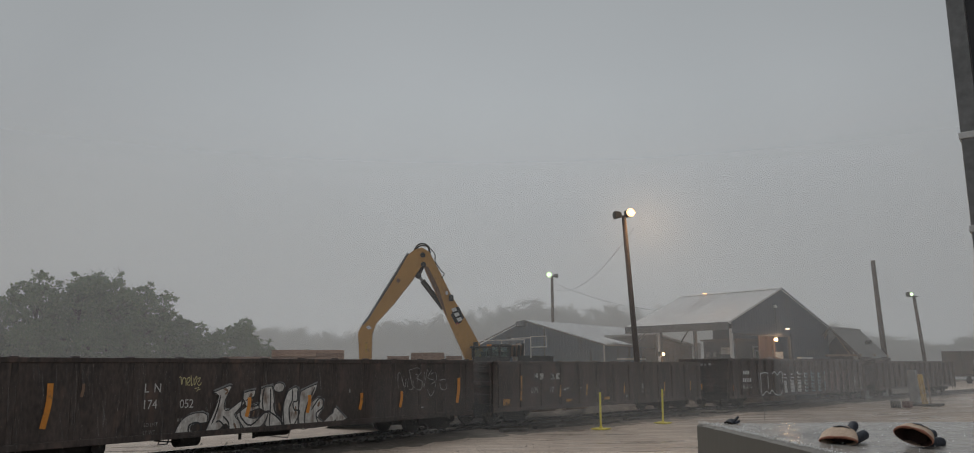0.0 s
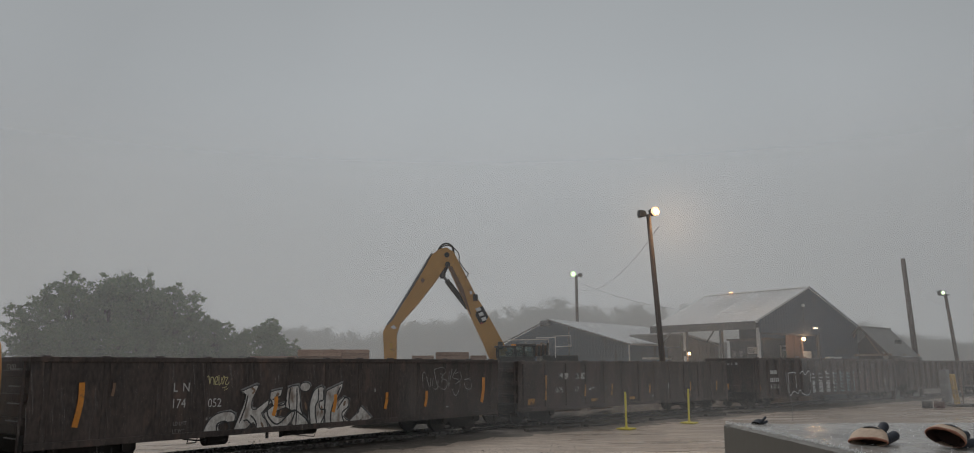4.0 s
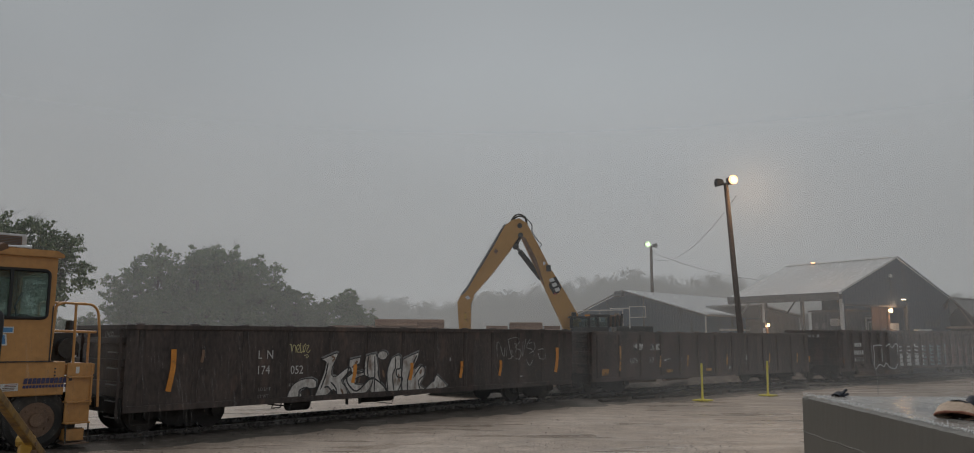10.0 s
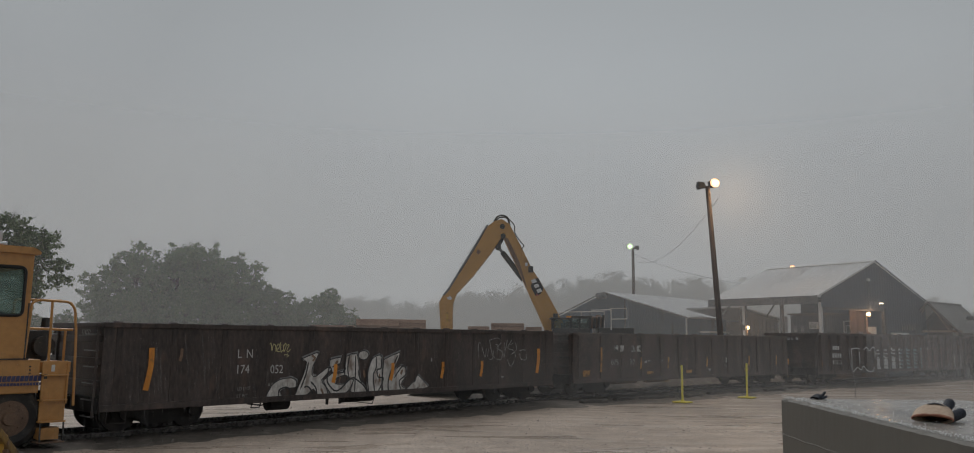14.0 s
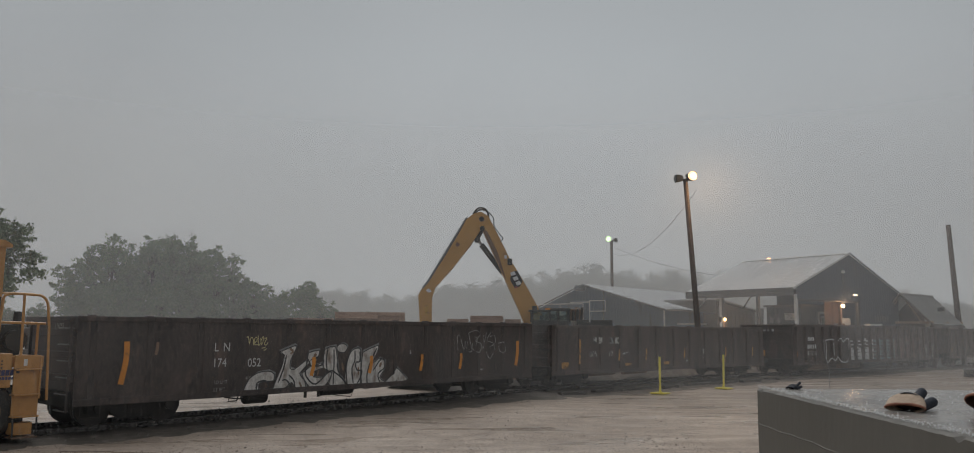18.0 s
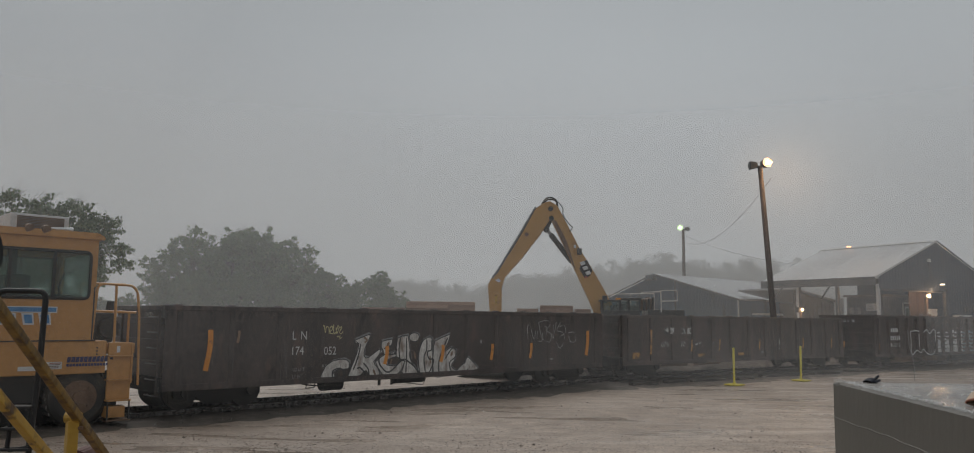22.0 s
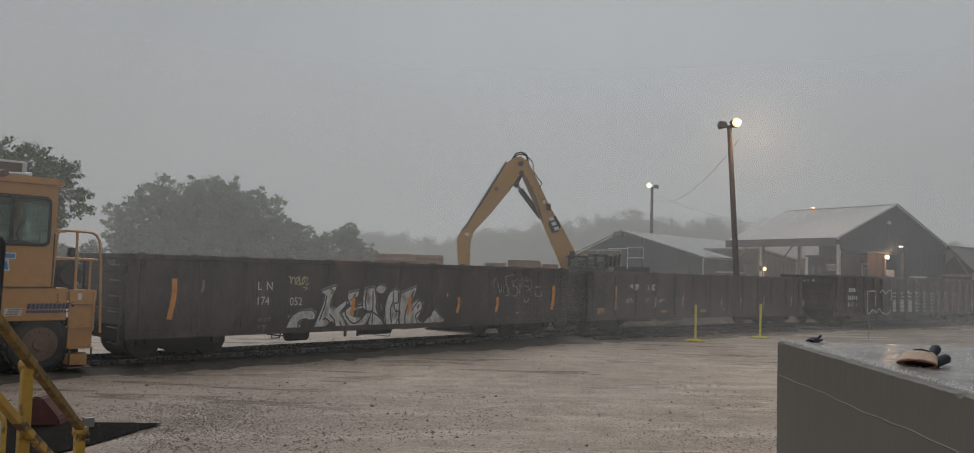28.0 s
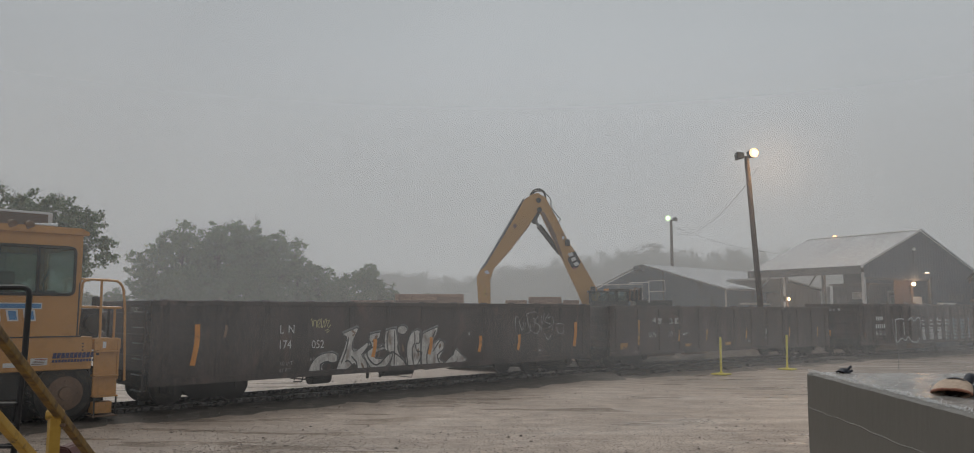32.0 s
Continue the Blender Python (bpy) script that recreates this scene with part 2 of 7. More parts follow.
M = {
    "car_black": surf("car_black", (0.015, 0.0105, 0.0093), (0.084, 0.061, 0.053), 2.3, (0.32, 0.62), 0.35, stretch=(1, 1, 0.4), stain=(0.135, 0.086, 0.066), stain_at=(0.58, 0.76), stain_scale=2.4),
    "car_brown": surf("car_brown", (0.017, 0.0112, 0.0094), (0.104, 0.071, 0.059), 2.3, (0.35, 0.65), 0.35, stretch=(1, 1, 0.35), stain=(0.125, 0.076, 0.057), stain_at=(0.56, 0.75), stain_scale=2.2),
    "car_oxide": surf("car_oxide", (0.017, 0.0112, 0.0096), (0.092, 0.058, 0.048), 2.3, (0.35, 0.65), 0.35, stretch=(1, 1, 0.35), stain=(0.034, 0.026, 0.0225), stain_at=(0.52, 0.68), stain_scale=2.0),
    "undercar": surf("undercar", (0.007, 0.0062, 0.0058), (0.022, 0.018, 0.016), 3, (0.6, 0.9), 0.4),
    "wheel_steel": surf("wheel_steel", (0.014, 0.0115, 0.010), (0.042, 0.032, 0.027), 3, (0.45, 0.7), 0.3, metal=0.2),
    "rail_steel": surf("rail_steel", (0.05, 0.045, 0.042), (0.14, 0.13, 0.125), 2, (0.15, 0.4), 0.2, metal=0.7),
    "tie_wood": surf("tie_wood", (0.03, 0.026, 0.022), (0.09, 0.078, 0.066), 4, (0.5, 0.8), 0.6, stretch=(1, 0.2, 1), spread=0.25),
    "ballast": surf("ballast", (0.07, 0.062, 0.055), (0.20, 0.185, 0.17), 5, (0.4, 0.8), 0.8, spread=0.3),
    "ballast_dark": surf("ballast_dark", (0.065, 0.054, 0.045), (0.165, 0.138, 0.115), 5, (0.4, 0.75), 0.9, bump_scale=22, stain=(0.22, 0.195, 0.17), stain_at=(0.56, 0.7), stain_scale=3),
    "reflector": surf("reflector", (0.55, 0.20, 0.02), (0.75, 0.30, 0.04), 6, (0.3, 0.5), 0.1, stain=(0.25, 0.12, 0.04), stain_at=(0.6, 0.7), stain_scale=6),
    "paint_grey": surf("paint_grey", (0.14, 0.14, 0.14), (0.27, 0.27, 0.27), 4, (0.4, 0.6), 0.1, stretch=(1, 1, 0.3)),
    "paint_line": surf("paint_line", (0.02, 0.02, 0.022), (0.05, 0.05, 0.052), 4, (0.4, 0.6), 0.1),
    "letter_faded": surf("letter_faded", (0.16, 0.15, 0.14), (0.42, 0.41, 0.39), 6, (0.4, 0.6), 0.1, stain=(0.06, 0.05, 0.045), stain_at=(0.5, 0.62), stain_scale=5),
    "letter_white": surf("letter_white", (0.42, 0.41, 0.40), (0.64, 0.63, 0.62), 6, (0.4, 0.6), 0.1),
    "tag_yellow": surf("tag_yellow", (0.50, 0.44, 0.22), (0.68, 0.62, 0.34), 6, (0.4, 0.6), 0.1),
    "tag_blue": surf("tag_blue", (0.10, 0.17, 0.20), (0.20, 0.30, 0.33), 6, (0.4, 0.6), 0.1),
    "tag_red": surf("tag_red", (0.16, 0.07, 0.06), (0.24, 0.11, 0.09), 6, (0.4, 0.6), 0.1),
    "orange": surf("orange", (0.42, 0.205, 0.06), (0.55, 0.28, 0.085), 1.3, (0.3, 0.5), 0.05, stain=(0.30, 0.14, 0.04), stain_at=(0.6, 0.8), stain_scale=2.5, coat=0.2),
    "cat_yellow": surf("cat_yellow", (0.40, 0.212, 0.055), (0.53, 0.292, 0.08), 1.0, (0.3, 0.55), 0.06, stain=(0.16, 0.10, 0.05), stain_at=(0.62, 0.78), stain_scale=1.2, coat=0.15),
    "machine_dark": surf("machine_dark", (0.018, 0.018, 0.018), (0.055, 0.053, 0.05), 3, (0.3, 0.6), 0.2),
    "rubber": surf("rubber", (0.012, 0.0115, 0.011), (0.04, 0.036, 0.032), 5, (0.55, 0.85), 0.4, stain=(0.07, 0.058, 0.048), stain_at=(0.52, 0.7), stain_scale=3),
    "rim_brown": surf("rim_brown", (0.11, 0.065, 0.042), (0.22, 0.135, 0.085), 5, (0.4, 0.7), 0.3),
    "decal_blue": surf("decal_blue", (0.05, 0.17, 0.36), (0.10, 0.27, 0.50), 6, (0.3, 0.5), 0.0),
    "decal_navy": surf("decal_navy", (0.03, 0.03, 0.09), (0.05, 0.05, 0.13), 6, (0.3, 0.5), 0.0),
    "decal_white": surf("decal_white", (0.5, 0.5, 0.49), (0.68, 0.68, 0.67), 6, (0.3, 0.5), 0.0),
    "decal_red": surf("decal_red", (0.22, 0.04, 0.03), (0.34, 0.07, 0.05), 6, (0.3, 0.5), 0.0),
    "safety_yellow": surf("safety_yellow", (0.40, 0.235, 0.035), (0.54, 0.34, 0.055), 3, (0.3, 0.6), 0.25, stain=(0.085, 0.05, 0.025), stain_at=(0.55, 0.63), stain_scale=6),
    "bright_yellow": surf("bright_yellow", (0.62, 0.52, 0.04), (0.80, 0.68, 0.08), 4, (0.3, 0.5), 0.1),
    "pole_wood": surf("pole_wood", (0.045, 0.030, 0.024), (0.11, 0.075, 0.058), 3, (0.6, 0.85), 0.5, stretch=(3, 3, 0.15)),
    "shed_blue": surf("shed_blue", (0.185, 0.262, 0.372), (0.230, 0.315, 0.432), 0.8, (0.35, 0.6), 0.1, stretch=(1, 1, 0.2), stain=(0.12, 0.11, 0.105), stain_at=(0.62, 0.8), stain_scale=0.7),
    "shed_slate": surf("shed_slate", (0.080, 0.102, 0.140), (0.115, 0.138, 0.180), 0.8, (0.35, 0.6), 0.1, stretch=(1, 1, 0.2), stain=(0.13, 0.11, 0.10), stain_at=(0.6, 0.8), stain_scale=1.2),
    "shed_dark": surf("shed_dark", (0.04, 0.042, 0.048), (0.075, 0.075, 0.08), 0.9, (0.4, 0.65), 0.1, stretch=(1, 1, 0.2)),
    "shed_brown": surf("shed_brown", (0.05, 0.038, 0.032), (0.10, 0.075, 0.06), 1.0, (0.4, 0.65), 0.1, stretch=(1, 1, 0.2)),
    "roof_metal": surf("roof_metal", (0.86, 0.87, 0.88), (0.90, 0.91, 0.92), 0.8, (0.18, 0.34), 0.03, stain=(0.80, 0.80, 0.80), stain_at=(0.6, 0.8), stain_scale=0.5),
    "roof_grey": surf("roof_grey", (0.30, 0.295, 0.285), (0.40, 0.395, 0.38), 0.8, (0.35, 0.55), 0.05),
    "trim_white": surf("trim_white", (0.5, 0.5, 0.5), (0.65, 0.65, 0.65), 3, (0.4, 0.6), 0.05),
    "steel_grey": surf("steel_grey", (0.12, 0.12, 0.12), (0.22, 0.22, 0.22), 3, (0.3, 0.55), 0.1, metal=0.3),
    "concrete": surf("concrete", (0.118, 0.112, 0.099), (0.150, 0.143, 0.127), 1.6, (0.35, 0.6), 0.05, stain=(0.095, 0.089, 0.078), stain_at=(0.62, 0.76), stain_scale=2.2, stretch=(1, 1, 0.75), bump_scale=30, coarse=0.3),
    # paler than the side concrete: the sky's reflection is put into this colour
    "concrete_wet_skylit": surf("concrete_wet_skylit", (0.24, 0.225, 0.206), (0.35, 0.33, 0.305), 2.2, (0.13, 0.32), 0.16, bump_scale=38, stain=(0.11, 0.105, 0.1), stain_at=(0.55, 0.7), stain_scale=1.5),
    "lumber": surf("lumber", (0.22, 0.142, 0.108), (0.38, 0.265, 0.205), 2, (0.5, 0.8), 0.3, stretch=(0.3, 1, 1), spread=0.35),
    "board_brown": surf("board_brown", (0.10, 0.058, 0.036), (0.20, 0.118, 0.074), 2, (0.5, 0.8), 0.3, stretch=(1, 1, 0.15), spread=0.3),
    "bark": surf("bark", (0.03, 0.026, 0.022), (0.075, 0.064, 0.054), 5, (0.6, 0.9), 0.7, stretch=(1, 1, 0.2)),
    "pebble": surf("pebble", (0.10, 0.080, 0.064), (0.25, 0.205, 0.17), 5, (0.35, 0.7), 0.4, spread=0.4),
    "leaf": surf("leaf", (0.070, 0.102, 0.050), (0.170, 0.212, 0.110), 0.9, (0.35, 0.6), 0.0, spread=0.42),
    "leaf_far": surf("leaf_far", (0.05, 0.066, 0.040), (0.085, 0.108, 0.06), 0.6, (0.4, 0.7), 0.0, spread=0.15),
    "glove_tan": surf("glove_tan", (0.42, 0.31, 0.225), (0.60, 0.465, 0.355), 14, (0.55, 0.8), 0.3, bump_scale=60),
    "glove_dark": surf("glove_dark", (0.018, 0.021, 0.030), (0.042, 0.048, 0.064), 14, (0.5, 0.8), 0.4, bump_scale=80),
    "glove_inside": surf("glove_inside", (0.03, 0.016, 0.012), (0.075, 0.035, 0.025), 14, (0.7, 0.9), 0.3),
    "glove_hem": surf("glove_hem", (0.22, 0.08, 0.05), (0.42, 0.19, 0.12), 14, (0.6, 0.8), 0.3),
    "maroon": surf("maroon", (0.07, 0.022, 0.018), (0.13, 0.04, 0.03), 4, (0.4, 0.7), 0.3),
    "black": surf("black", (0.008, 0.008, 0.009), (0.018, 0.018, 0.019), 5, (0.35, 0.55), 0.1),
    "wire": surf("wire", (0.04, 0.04, 0.042), (0.07, 0.07, 0.072), 3, (0.5, 0.7), 0.0),
    "lamp_warm": glow("lamp_warm", (1.0, 0.66, 0.34), 7),
    "lamp_green": glow("lamp_green", (0.86, 1.0, 0.66), 4),
    "lamp_white": glow("lamp_white", (1.0, 0.80, 0.58), 3),
    "lamp_dim": glow("lamp_dim", (1.0, 0.50, 0.24), 3.0),
    "cab_glass": glass_mat("cab_glass", (0.55, 0.66, 0.62)),
}


# ---------------------------------------------------------------- builders
def thing(name, label, category, m=None, group="", kind=""):
    ob = new(name)
    ob.matrix_basis = m if m is not None else Matrix()
    return tagged(ob, label, category, group, kind)


def finish(bm, name, material, smooth=False):
    me = bpy.data.meshes.new(name)
    bm.normal_update()
    bm.to_mesh(me)
    bm.free()
    me.materials.append(material)
    if smooth:
        me.shade_smooth()
    return me


def part(name, bm, material, parent, label="", smooth=False):
    ob = new(name, finish(bm, name, material, smooth))
    ob.parent = parent
    if label:
        tagged(ob, label)
    return ob


def share(name, mesh, parent, m):
    ob = new(name, mesh)
    ob.parent = parent
    ob.matrix_basis = m
    return ob


def solo(name, bm, material, label, category, m=None, group="", kind="", smooth=False):
    ob = new(name, finish(bm, name, material, smooth))
    if m is not None:
        ob.matrix_basis = m
    return tagged(ob, label, category, group, kind)


def box(x0, x1, y0, y1, z0, z1, bevel=0.0, bm=None):
    own = bm is None
    bm = bmesh.new() if own else bm
    r = bmesh.ops.create_cube(bm, size=1.0)
    for v in r["verts"]:
        v.co = Vector(((x0 + x1) / 2 + v.co.x * (x1 - x0), (y0 + y1) / 2 + v.co.y * (y1 - y0), (z0 + z1) / 2 + v.co.z * (z1 - z0)))
    if bevel and own:
        bmesh.ops.bevel(bm, geom=bm.edges[:], offset=bevel, segments=2, affect="EDGES", profile=0.6)
    return bm


def rod(p, q, r0, r1=None, seg=10, bm=None, cap=True):
    """A round bar from p to q."""
    bm = bm or bmesh.new()
    p, q = Vector(p), Vector(q)
    r1 = r0 if r1 is None else r1
    turn = (q - p).to_track_quat("Z", "Y")
    rings = []
    for c, r in ((p, r0), (q, r1)):
        rings.append([bm.verts.new(c + turn @ Vector((r * math.cos(a), r * math.sin(a), 0))) for a in (2 * math.pi * i / seg for i in range(seg))])
    for i in range(seg):
        j = (i + 1) % seg
        bm.faces.new((rings[0][i], rings[0][j], rings[1][j], rings[1][i]))
    if cap:
        bm.faces.new(rings[0][::-1])
        bm.faces.new(rings[1])
    return bm


def pipe(points, r, seg=8, bm=None, round_off=0.0):
    """A bent tube along points, with its corners rounded off."""
    bm = bm or bmesh.new()
    pts = [Vector(p) for p in points]
    if round_off:
        out = [pts[0]]
        for a, b, c in zip(pts, pts[1:], pts[2:]):
            d1, d2 = (a - b), (c - b)
            k = min(round_off, d1.length * 0.45, d2.length * 0.45)
            s, e = b + d1.normalized() * k, b + d2.normalized() * k
            for i in range(5):
                t = i / 4
                out.append(s * (1 - t) ** 2 + b * 2 * t * (1 - t) + e * t * t)
        pts = out + [pts[-1]]
    rings, side = [], None
    for i, p in enumerate(pts):
        d = (pts[min(i + 1, len(pts) - 1)] - pts[max(i - 1, 0)]).normalized()
        if side is None:
            side = d.orthogonal().normalized()
        side = (side - d * side.dot(d)).normalized()
        up = d.cross(side)
        rings.append([bm.verts.new(p + r * (math.cos(a) * side + math.sin(a) * up)) for a in (2 * math.pi * k / seg for k in range(seg))])
    for a, b in zip(rings, rings[1:]):
        for i in range(seg):
            j = (i + 1) % seg
            bm.faces.new((a[i], a[j], b[j], b[i]))
    bm.faces.new(rings[0][::-1])
    bm.faces.new(rings[-1])
    return bm


def slab(outline, y0, y1, bm=None, bevel=0.0):
    """A plate: an outline in x and z, with thickness from y0 to y1."""
    own = bm is None
    bm = bmesh.new() if own else bm
    a = [bm.verts.new((x, y0, z)) for x, z in outline]
    b = [bm.verts.new((x, y1, z)) for x, z in outline]
    bm.faces.new(a)
    bm.faces.new(b[::-1])
    n = len(outline)
    for i in range(n):
        j = (i + 1) % n
        bm.faces.new((a[i], b[i], b[j], a[j]))
    bmesh.ops.recalc_face_normals(bm, faces=bm.faces[:])
    if bevel and own:
        bmesh.ops.bevel(bm, geom=bm.edges[:], offset=bevel, segments=2, affect="EDGES")
    return bm


def stroke(points, width, y, bm=None, taper=False):
    """A painted line of even width on a wall that faces -y, a hair thick."""
    bm = bm or bmesh.new()
    pts = [Vector((x, 0, z)) for x, z in points]
    left, right = [], []
    for i, p in enumerate(pts):
        d = (pts[min(i + 1, len(pts) - 1)] - pts[max(i - 1, 0)]).normalized()
        nrm = Vector((-d.z, 0, d.x))
        w = width / 2 * (0.35 if taper and i in (0, len(pts) - 1) else 1)
        left.append(bm.verts.new((p.x + nrm.x * w, y, p.z + nrm.z * w)))
        right.append(bm.verts.new((p.x - nrm.x * w, y, p.z - nrm.z * w)))
    for i in range(len(pts) - 1):
        bm.faces.new((left[i], right[i], right[i + 1], left[i + 1]))
    return bm


def curve_points(pts, steps=4):
    """A smooth line through pts (Catmull-Rom)."""
    out = []
    for i in range(len(pts) - 1):
        p0, p1, p2, p3 = pts[max(i - 1, 0)], pts[i], pts[i + 1], pts[min(i + 2, len(pts) - 1)]
        for k in range(steps):
            t = k / steps
            out.append(tuple(0.5 * (2 * b + (c - a) * t + (2 * a - 5 * b + 4 * c - d) * t * t + (3 * b - a - 3 * c + d) * t ** 3) for a, b, c, d in zip(p0, p1, p2, p3)))
    return out + [pts[-1]]


def lettering(text, size, material, parent, x, y, z, name="lettering", stretch=1.0, rz=0.0):
    """Painted characters that stand upright on a wall that faces -y."""
    c = bpy.data.curves.new(name, "FONT")
    c.body, c.size, c.extrude, c.resolution_u = text, size, 0.001, 3
    tmp = bpy.data.objects.new(name, c)
    me = bpy.data.meshes.new_from_object(tmp)
    bpy.data.objects.remove(tmp)
    bpy.data.curves.remove(c)
    me.materials.clear()
    me.materials.append(material)
    ob = new(name, me)
    ob.parent = parent
    ob.matrix_basis = pose(x, y, z, 90, 0, rz) @ Matrix.Diagonal((stretch, 1, 1, 1))
    return ob

M["paint_dirty"] = surf("paint_dirty", (0.40, 0.38, 0.355), (0.76, 0.74, 0.71), 3.5, (0.4, 0.6), 0.15, stretch=(1, 1, 0.55), stain=(0.17, 0.115, 0.085), stain_at=(0.52, 0.68), stain_scale=3.0)
M["paint_rust"] = surf("paint_rust", (0.14, 0.085, 0.055), (0.26, 0.17, 0.115), 5, (0.5, 0.7), 0.1)
M["worn_yellow"] = surf("worn_yellow", (0.13, 0.078, 0.020), (0.29, 0.17, 0.032), 5, (0.4, 0.7), 0.25, stain=(0.075, 0.042, 0.018), stain_at=(0.46, 0.66), stain_scale=13)
# near-black of the sheet that stands in for the shaded pit
M["pit_shade"] = surf("pit_shade", (0.004, 0.0035, 0.003), (0.012, 0.010, 0.009), 4, (0.75, 0.95), 0.5)
# glowing discs that stand in for the halo round each flood lamp
M["halo_warm"] = glow("halo_warm", (1.0, 0.60, 0.32), 1.5)
M["halo_green"] = glow("halo_green", (0.60, 0.80, 0.48), 1.0)
M["letter_dim"] = surf("letter_dim", (0.27, 0.25, 0.23), (0.52, 0.50, 0.47), 6, (0.4, 0.6), 0.1, stain=(0.035, 0.028, 0.024), stain_at=(0.45, 0.6), stain_scale=5)
M["reflector_dull"] = surf("reflector_dull", (0.34, 0.155, 0.03), (0.48, 0.22, 0.05), 6, (0.3, 0.5), 0.1, stain=(0.12, 0.07, 0.03), stain_at=(0.5, 0.62), stain_scale=6)
M["pit_shade"].node_tree.nodes["Principled BSDF"].inputs["Specular IOR Level"].default_value = 0.08
M["chrome"] = surf("chrome", (0.6, 0.6, 0.6), (0.75, 0.75, 0.75), 4, (0.12, 0.3), 0.0, metal=0.9)
M["gravel_brown"] = surf("gravel_brown", (0.17, 0.138, 0.112), (0.34, 0.285, 0.235), 5, (0.35, 0.7), 0.4, spread=0.5)


# ---------------------------------------------------------------- ground and track
def ground():
    bm = bmesh.new()
    xs = [-900, -300, -120, -60, -40] + [-30 + 0.75 * i for i in range(150)] + [90, 110, 150, 260, 500, 900, 2000]
    ys = [-900, -300, -120, -60, -40] + [-30 + 0.75 * i for i in range(62)] + [20, 26, 34, 45, 60, 90, 150, 300, 700, 2000]
    grid = [[bm.verts.new((x, y, 0)) for y in ys] for x in xs]
    for i, x in enumerate(xs):
        for j, y in enumerate(ys):
            near = -29 < x < 80 and -29 < y < 15
            z = 0.035 * noise.noise((x * 0.35, y * 0.35, 1)) + 0.02 * noise.noise((x * 1.3, y * 1.3, 3)) if near else 0
            grid[i][j].co.z = z - 0.02
    for i in range(len(xs) - 1):
        for j in range(len(ys) - 1):
            bm.faces.new((grid[i][j], grid[i + 1][j], grid[i + 1][j + 1], grid[i][j + 1]))
    m = bpy.data.materials.new("wet_gravel")
    m.use_nodes = True
    n, l = m.node_tree.nodes, m.node_tree.links
    b = n["Principled BSDF"]
    co = n.new("ShaderNodeTexCoord")

    def tex(scale, detail, kind="ShaderNodeTexNoise", stretch=None):
        t = n.new(kind)
        t.inputs["Scale"].default_value = scale
        if detail:
            t.inputs["Detail"].default_value = detail
        src = co.outputs["Object"]
        if stretch:
            mp = n.new("ShaderNodeMapping")
            mp.inputs["Scale"].default_value = stretch
            mp.vector_type = "TEXTURE"
            mp.inputs["Rotation"].default_value = (0, 0, radians(-44))
            l.new(src, mp.inputs["Vector"])
            src = mp.outputs["Vector"]
        l.new(src, t.inputs["Vector"])
        return t

    def remap(out, a, b_, c=0.0, d=1.0):
        r = n.new("ShaderNodeMapRange")
        for key, v in zip(("From Min", "From Max", "To Min", "To Max"), (a, b_, c, d)):
            r.inputs[key].default_value = v
        l.new(out, r.inputs["Value"])
        return r.outputs["Result"]

    def blend(f, a, b_):
        x = n.new("ShaderNodeMix")
        x.data_type = "RGBA"
        l.new(f, x.inputs[0])
        for slot, v in ((6, a), (7, b_)):
            if isinstance(v, tuple):
                x.inputs[slot].default_value = (*v, 1)
            else:
                l.new(v, x.inputs[slot])
        return x.outputs[2]

    big, mid, ruts, grit = tex(0.16, 5), tex(1.6, 8), tex(1.0, 6, stretch=(4.5, 0.9, 1)), tex(30, 6)
    fine = tex(1.0, 7, stretch=(0.8, 0.34, 1))
    stones = tex(9, 0, "ShaderNodeTexVoronoi")
    c = blend(remap(mid.outputs["Fac"], 0.3, 0.7), (0.333, 0.262, 0.210), (0.546, 0.444, 0.365))
    c = blend(remap(fine.outputs["Fac"], 0.5, 0.72, 0, 0.4), c, (0.700, 0.585, 0.488))
    c = blend(remap(ruts.outputs["Fac"], 0.5, 0.68, 0, 0.55), c, (0.766, 0.653, 0.554))
    c = blend(remap(grit.outputs["Fac"], 0.48, 0.64), c, (0.220, 0.170, 0.133))
    c = blend(remap(big.outputs["Fac"], 0.54, 0.70, 0, 0.75), c, (0.277, 0.219, 0.174))
    c = blend(remap(stones.outputs["Distance"], 0.2, 0.1, 0, 0.7), c, (0.160, 0.124, 0.099))
    # coarse dark gravel spread by the steps and along the track
    gp = n.new("ShaderNodeMapping")
    gp.vector_type = "TEXTURE"
    gp.inputs["Location"].default_value, gp.inputs["Scale"].default_value = (-3.6, -6.4, 0), (7.0, 5.6, 3)
    l.new(co.outputs["Object"], gp.inputs["Vector"])
    sph = n.new("ShaderNodeTexGradient")
    sph.gradient_type = "SPHERICAL"
    l.new(gp.outputs["Vector"], sph.inputs["Vector"])
    patch = n.new("ShaderNodeMath")
    patch.operation = "MULTIPLY"
    l.new(remap(sph.outputs["Fac"], 0.0, 0.5), patch.inputs[0])
    l.new(remap(mid.outputs["Fac"], 0.35, 0.6, 0.08, 0.42), patch.inputs[1])
    c = blend(patch.outputs[0], c, (0.105, 0.082, 0.064))
    # damp dark ground beside the far wagons
    dp = n.new("ShaderNodeMapping")
    dp.vector_type = "TEXTURE"
    dp.inputs["Location"].default_value, dp.inputs["Scale"].default_value = (40.0, -9.5, 0), (26.0, 6.5, 3)
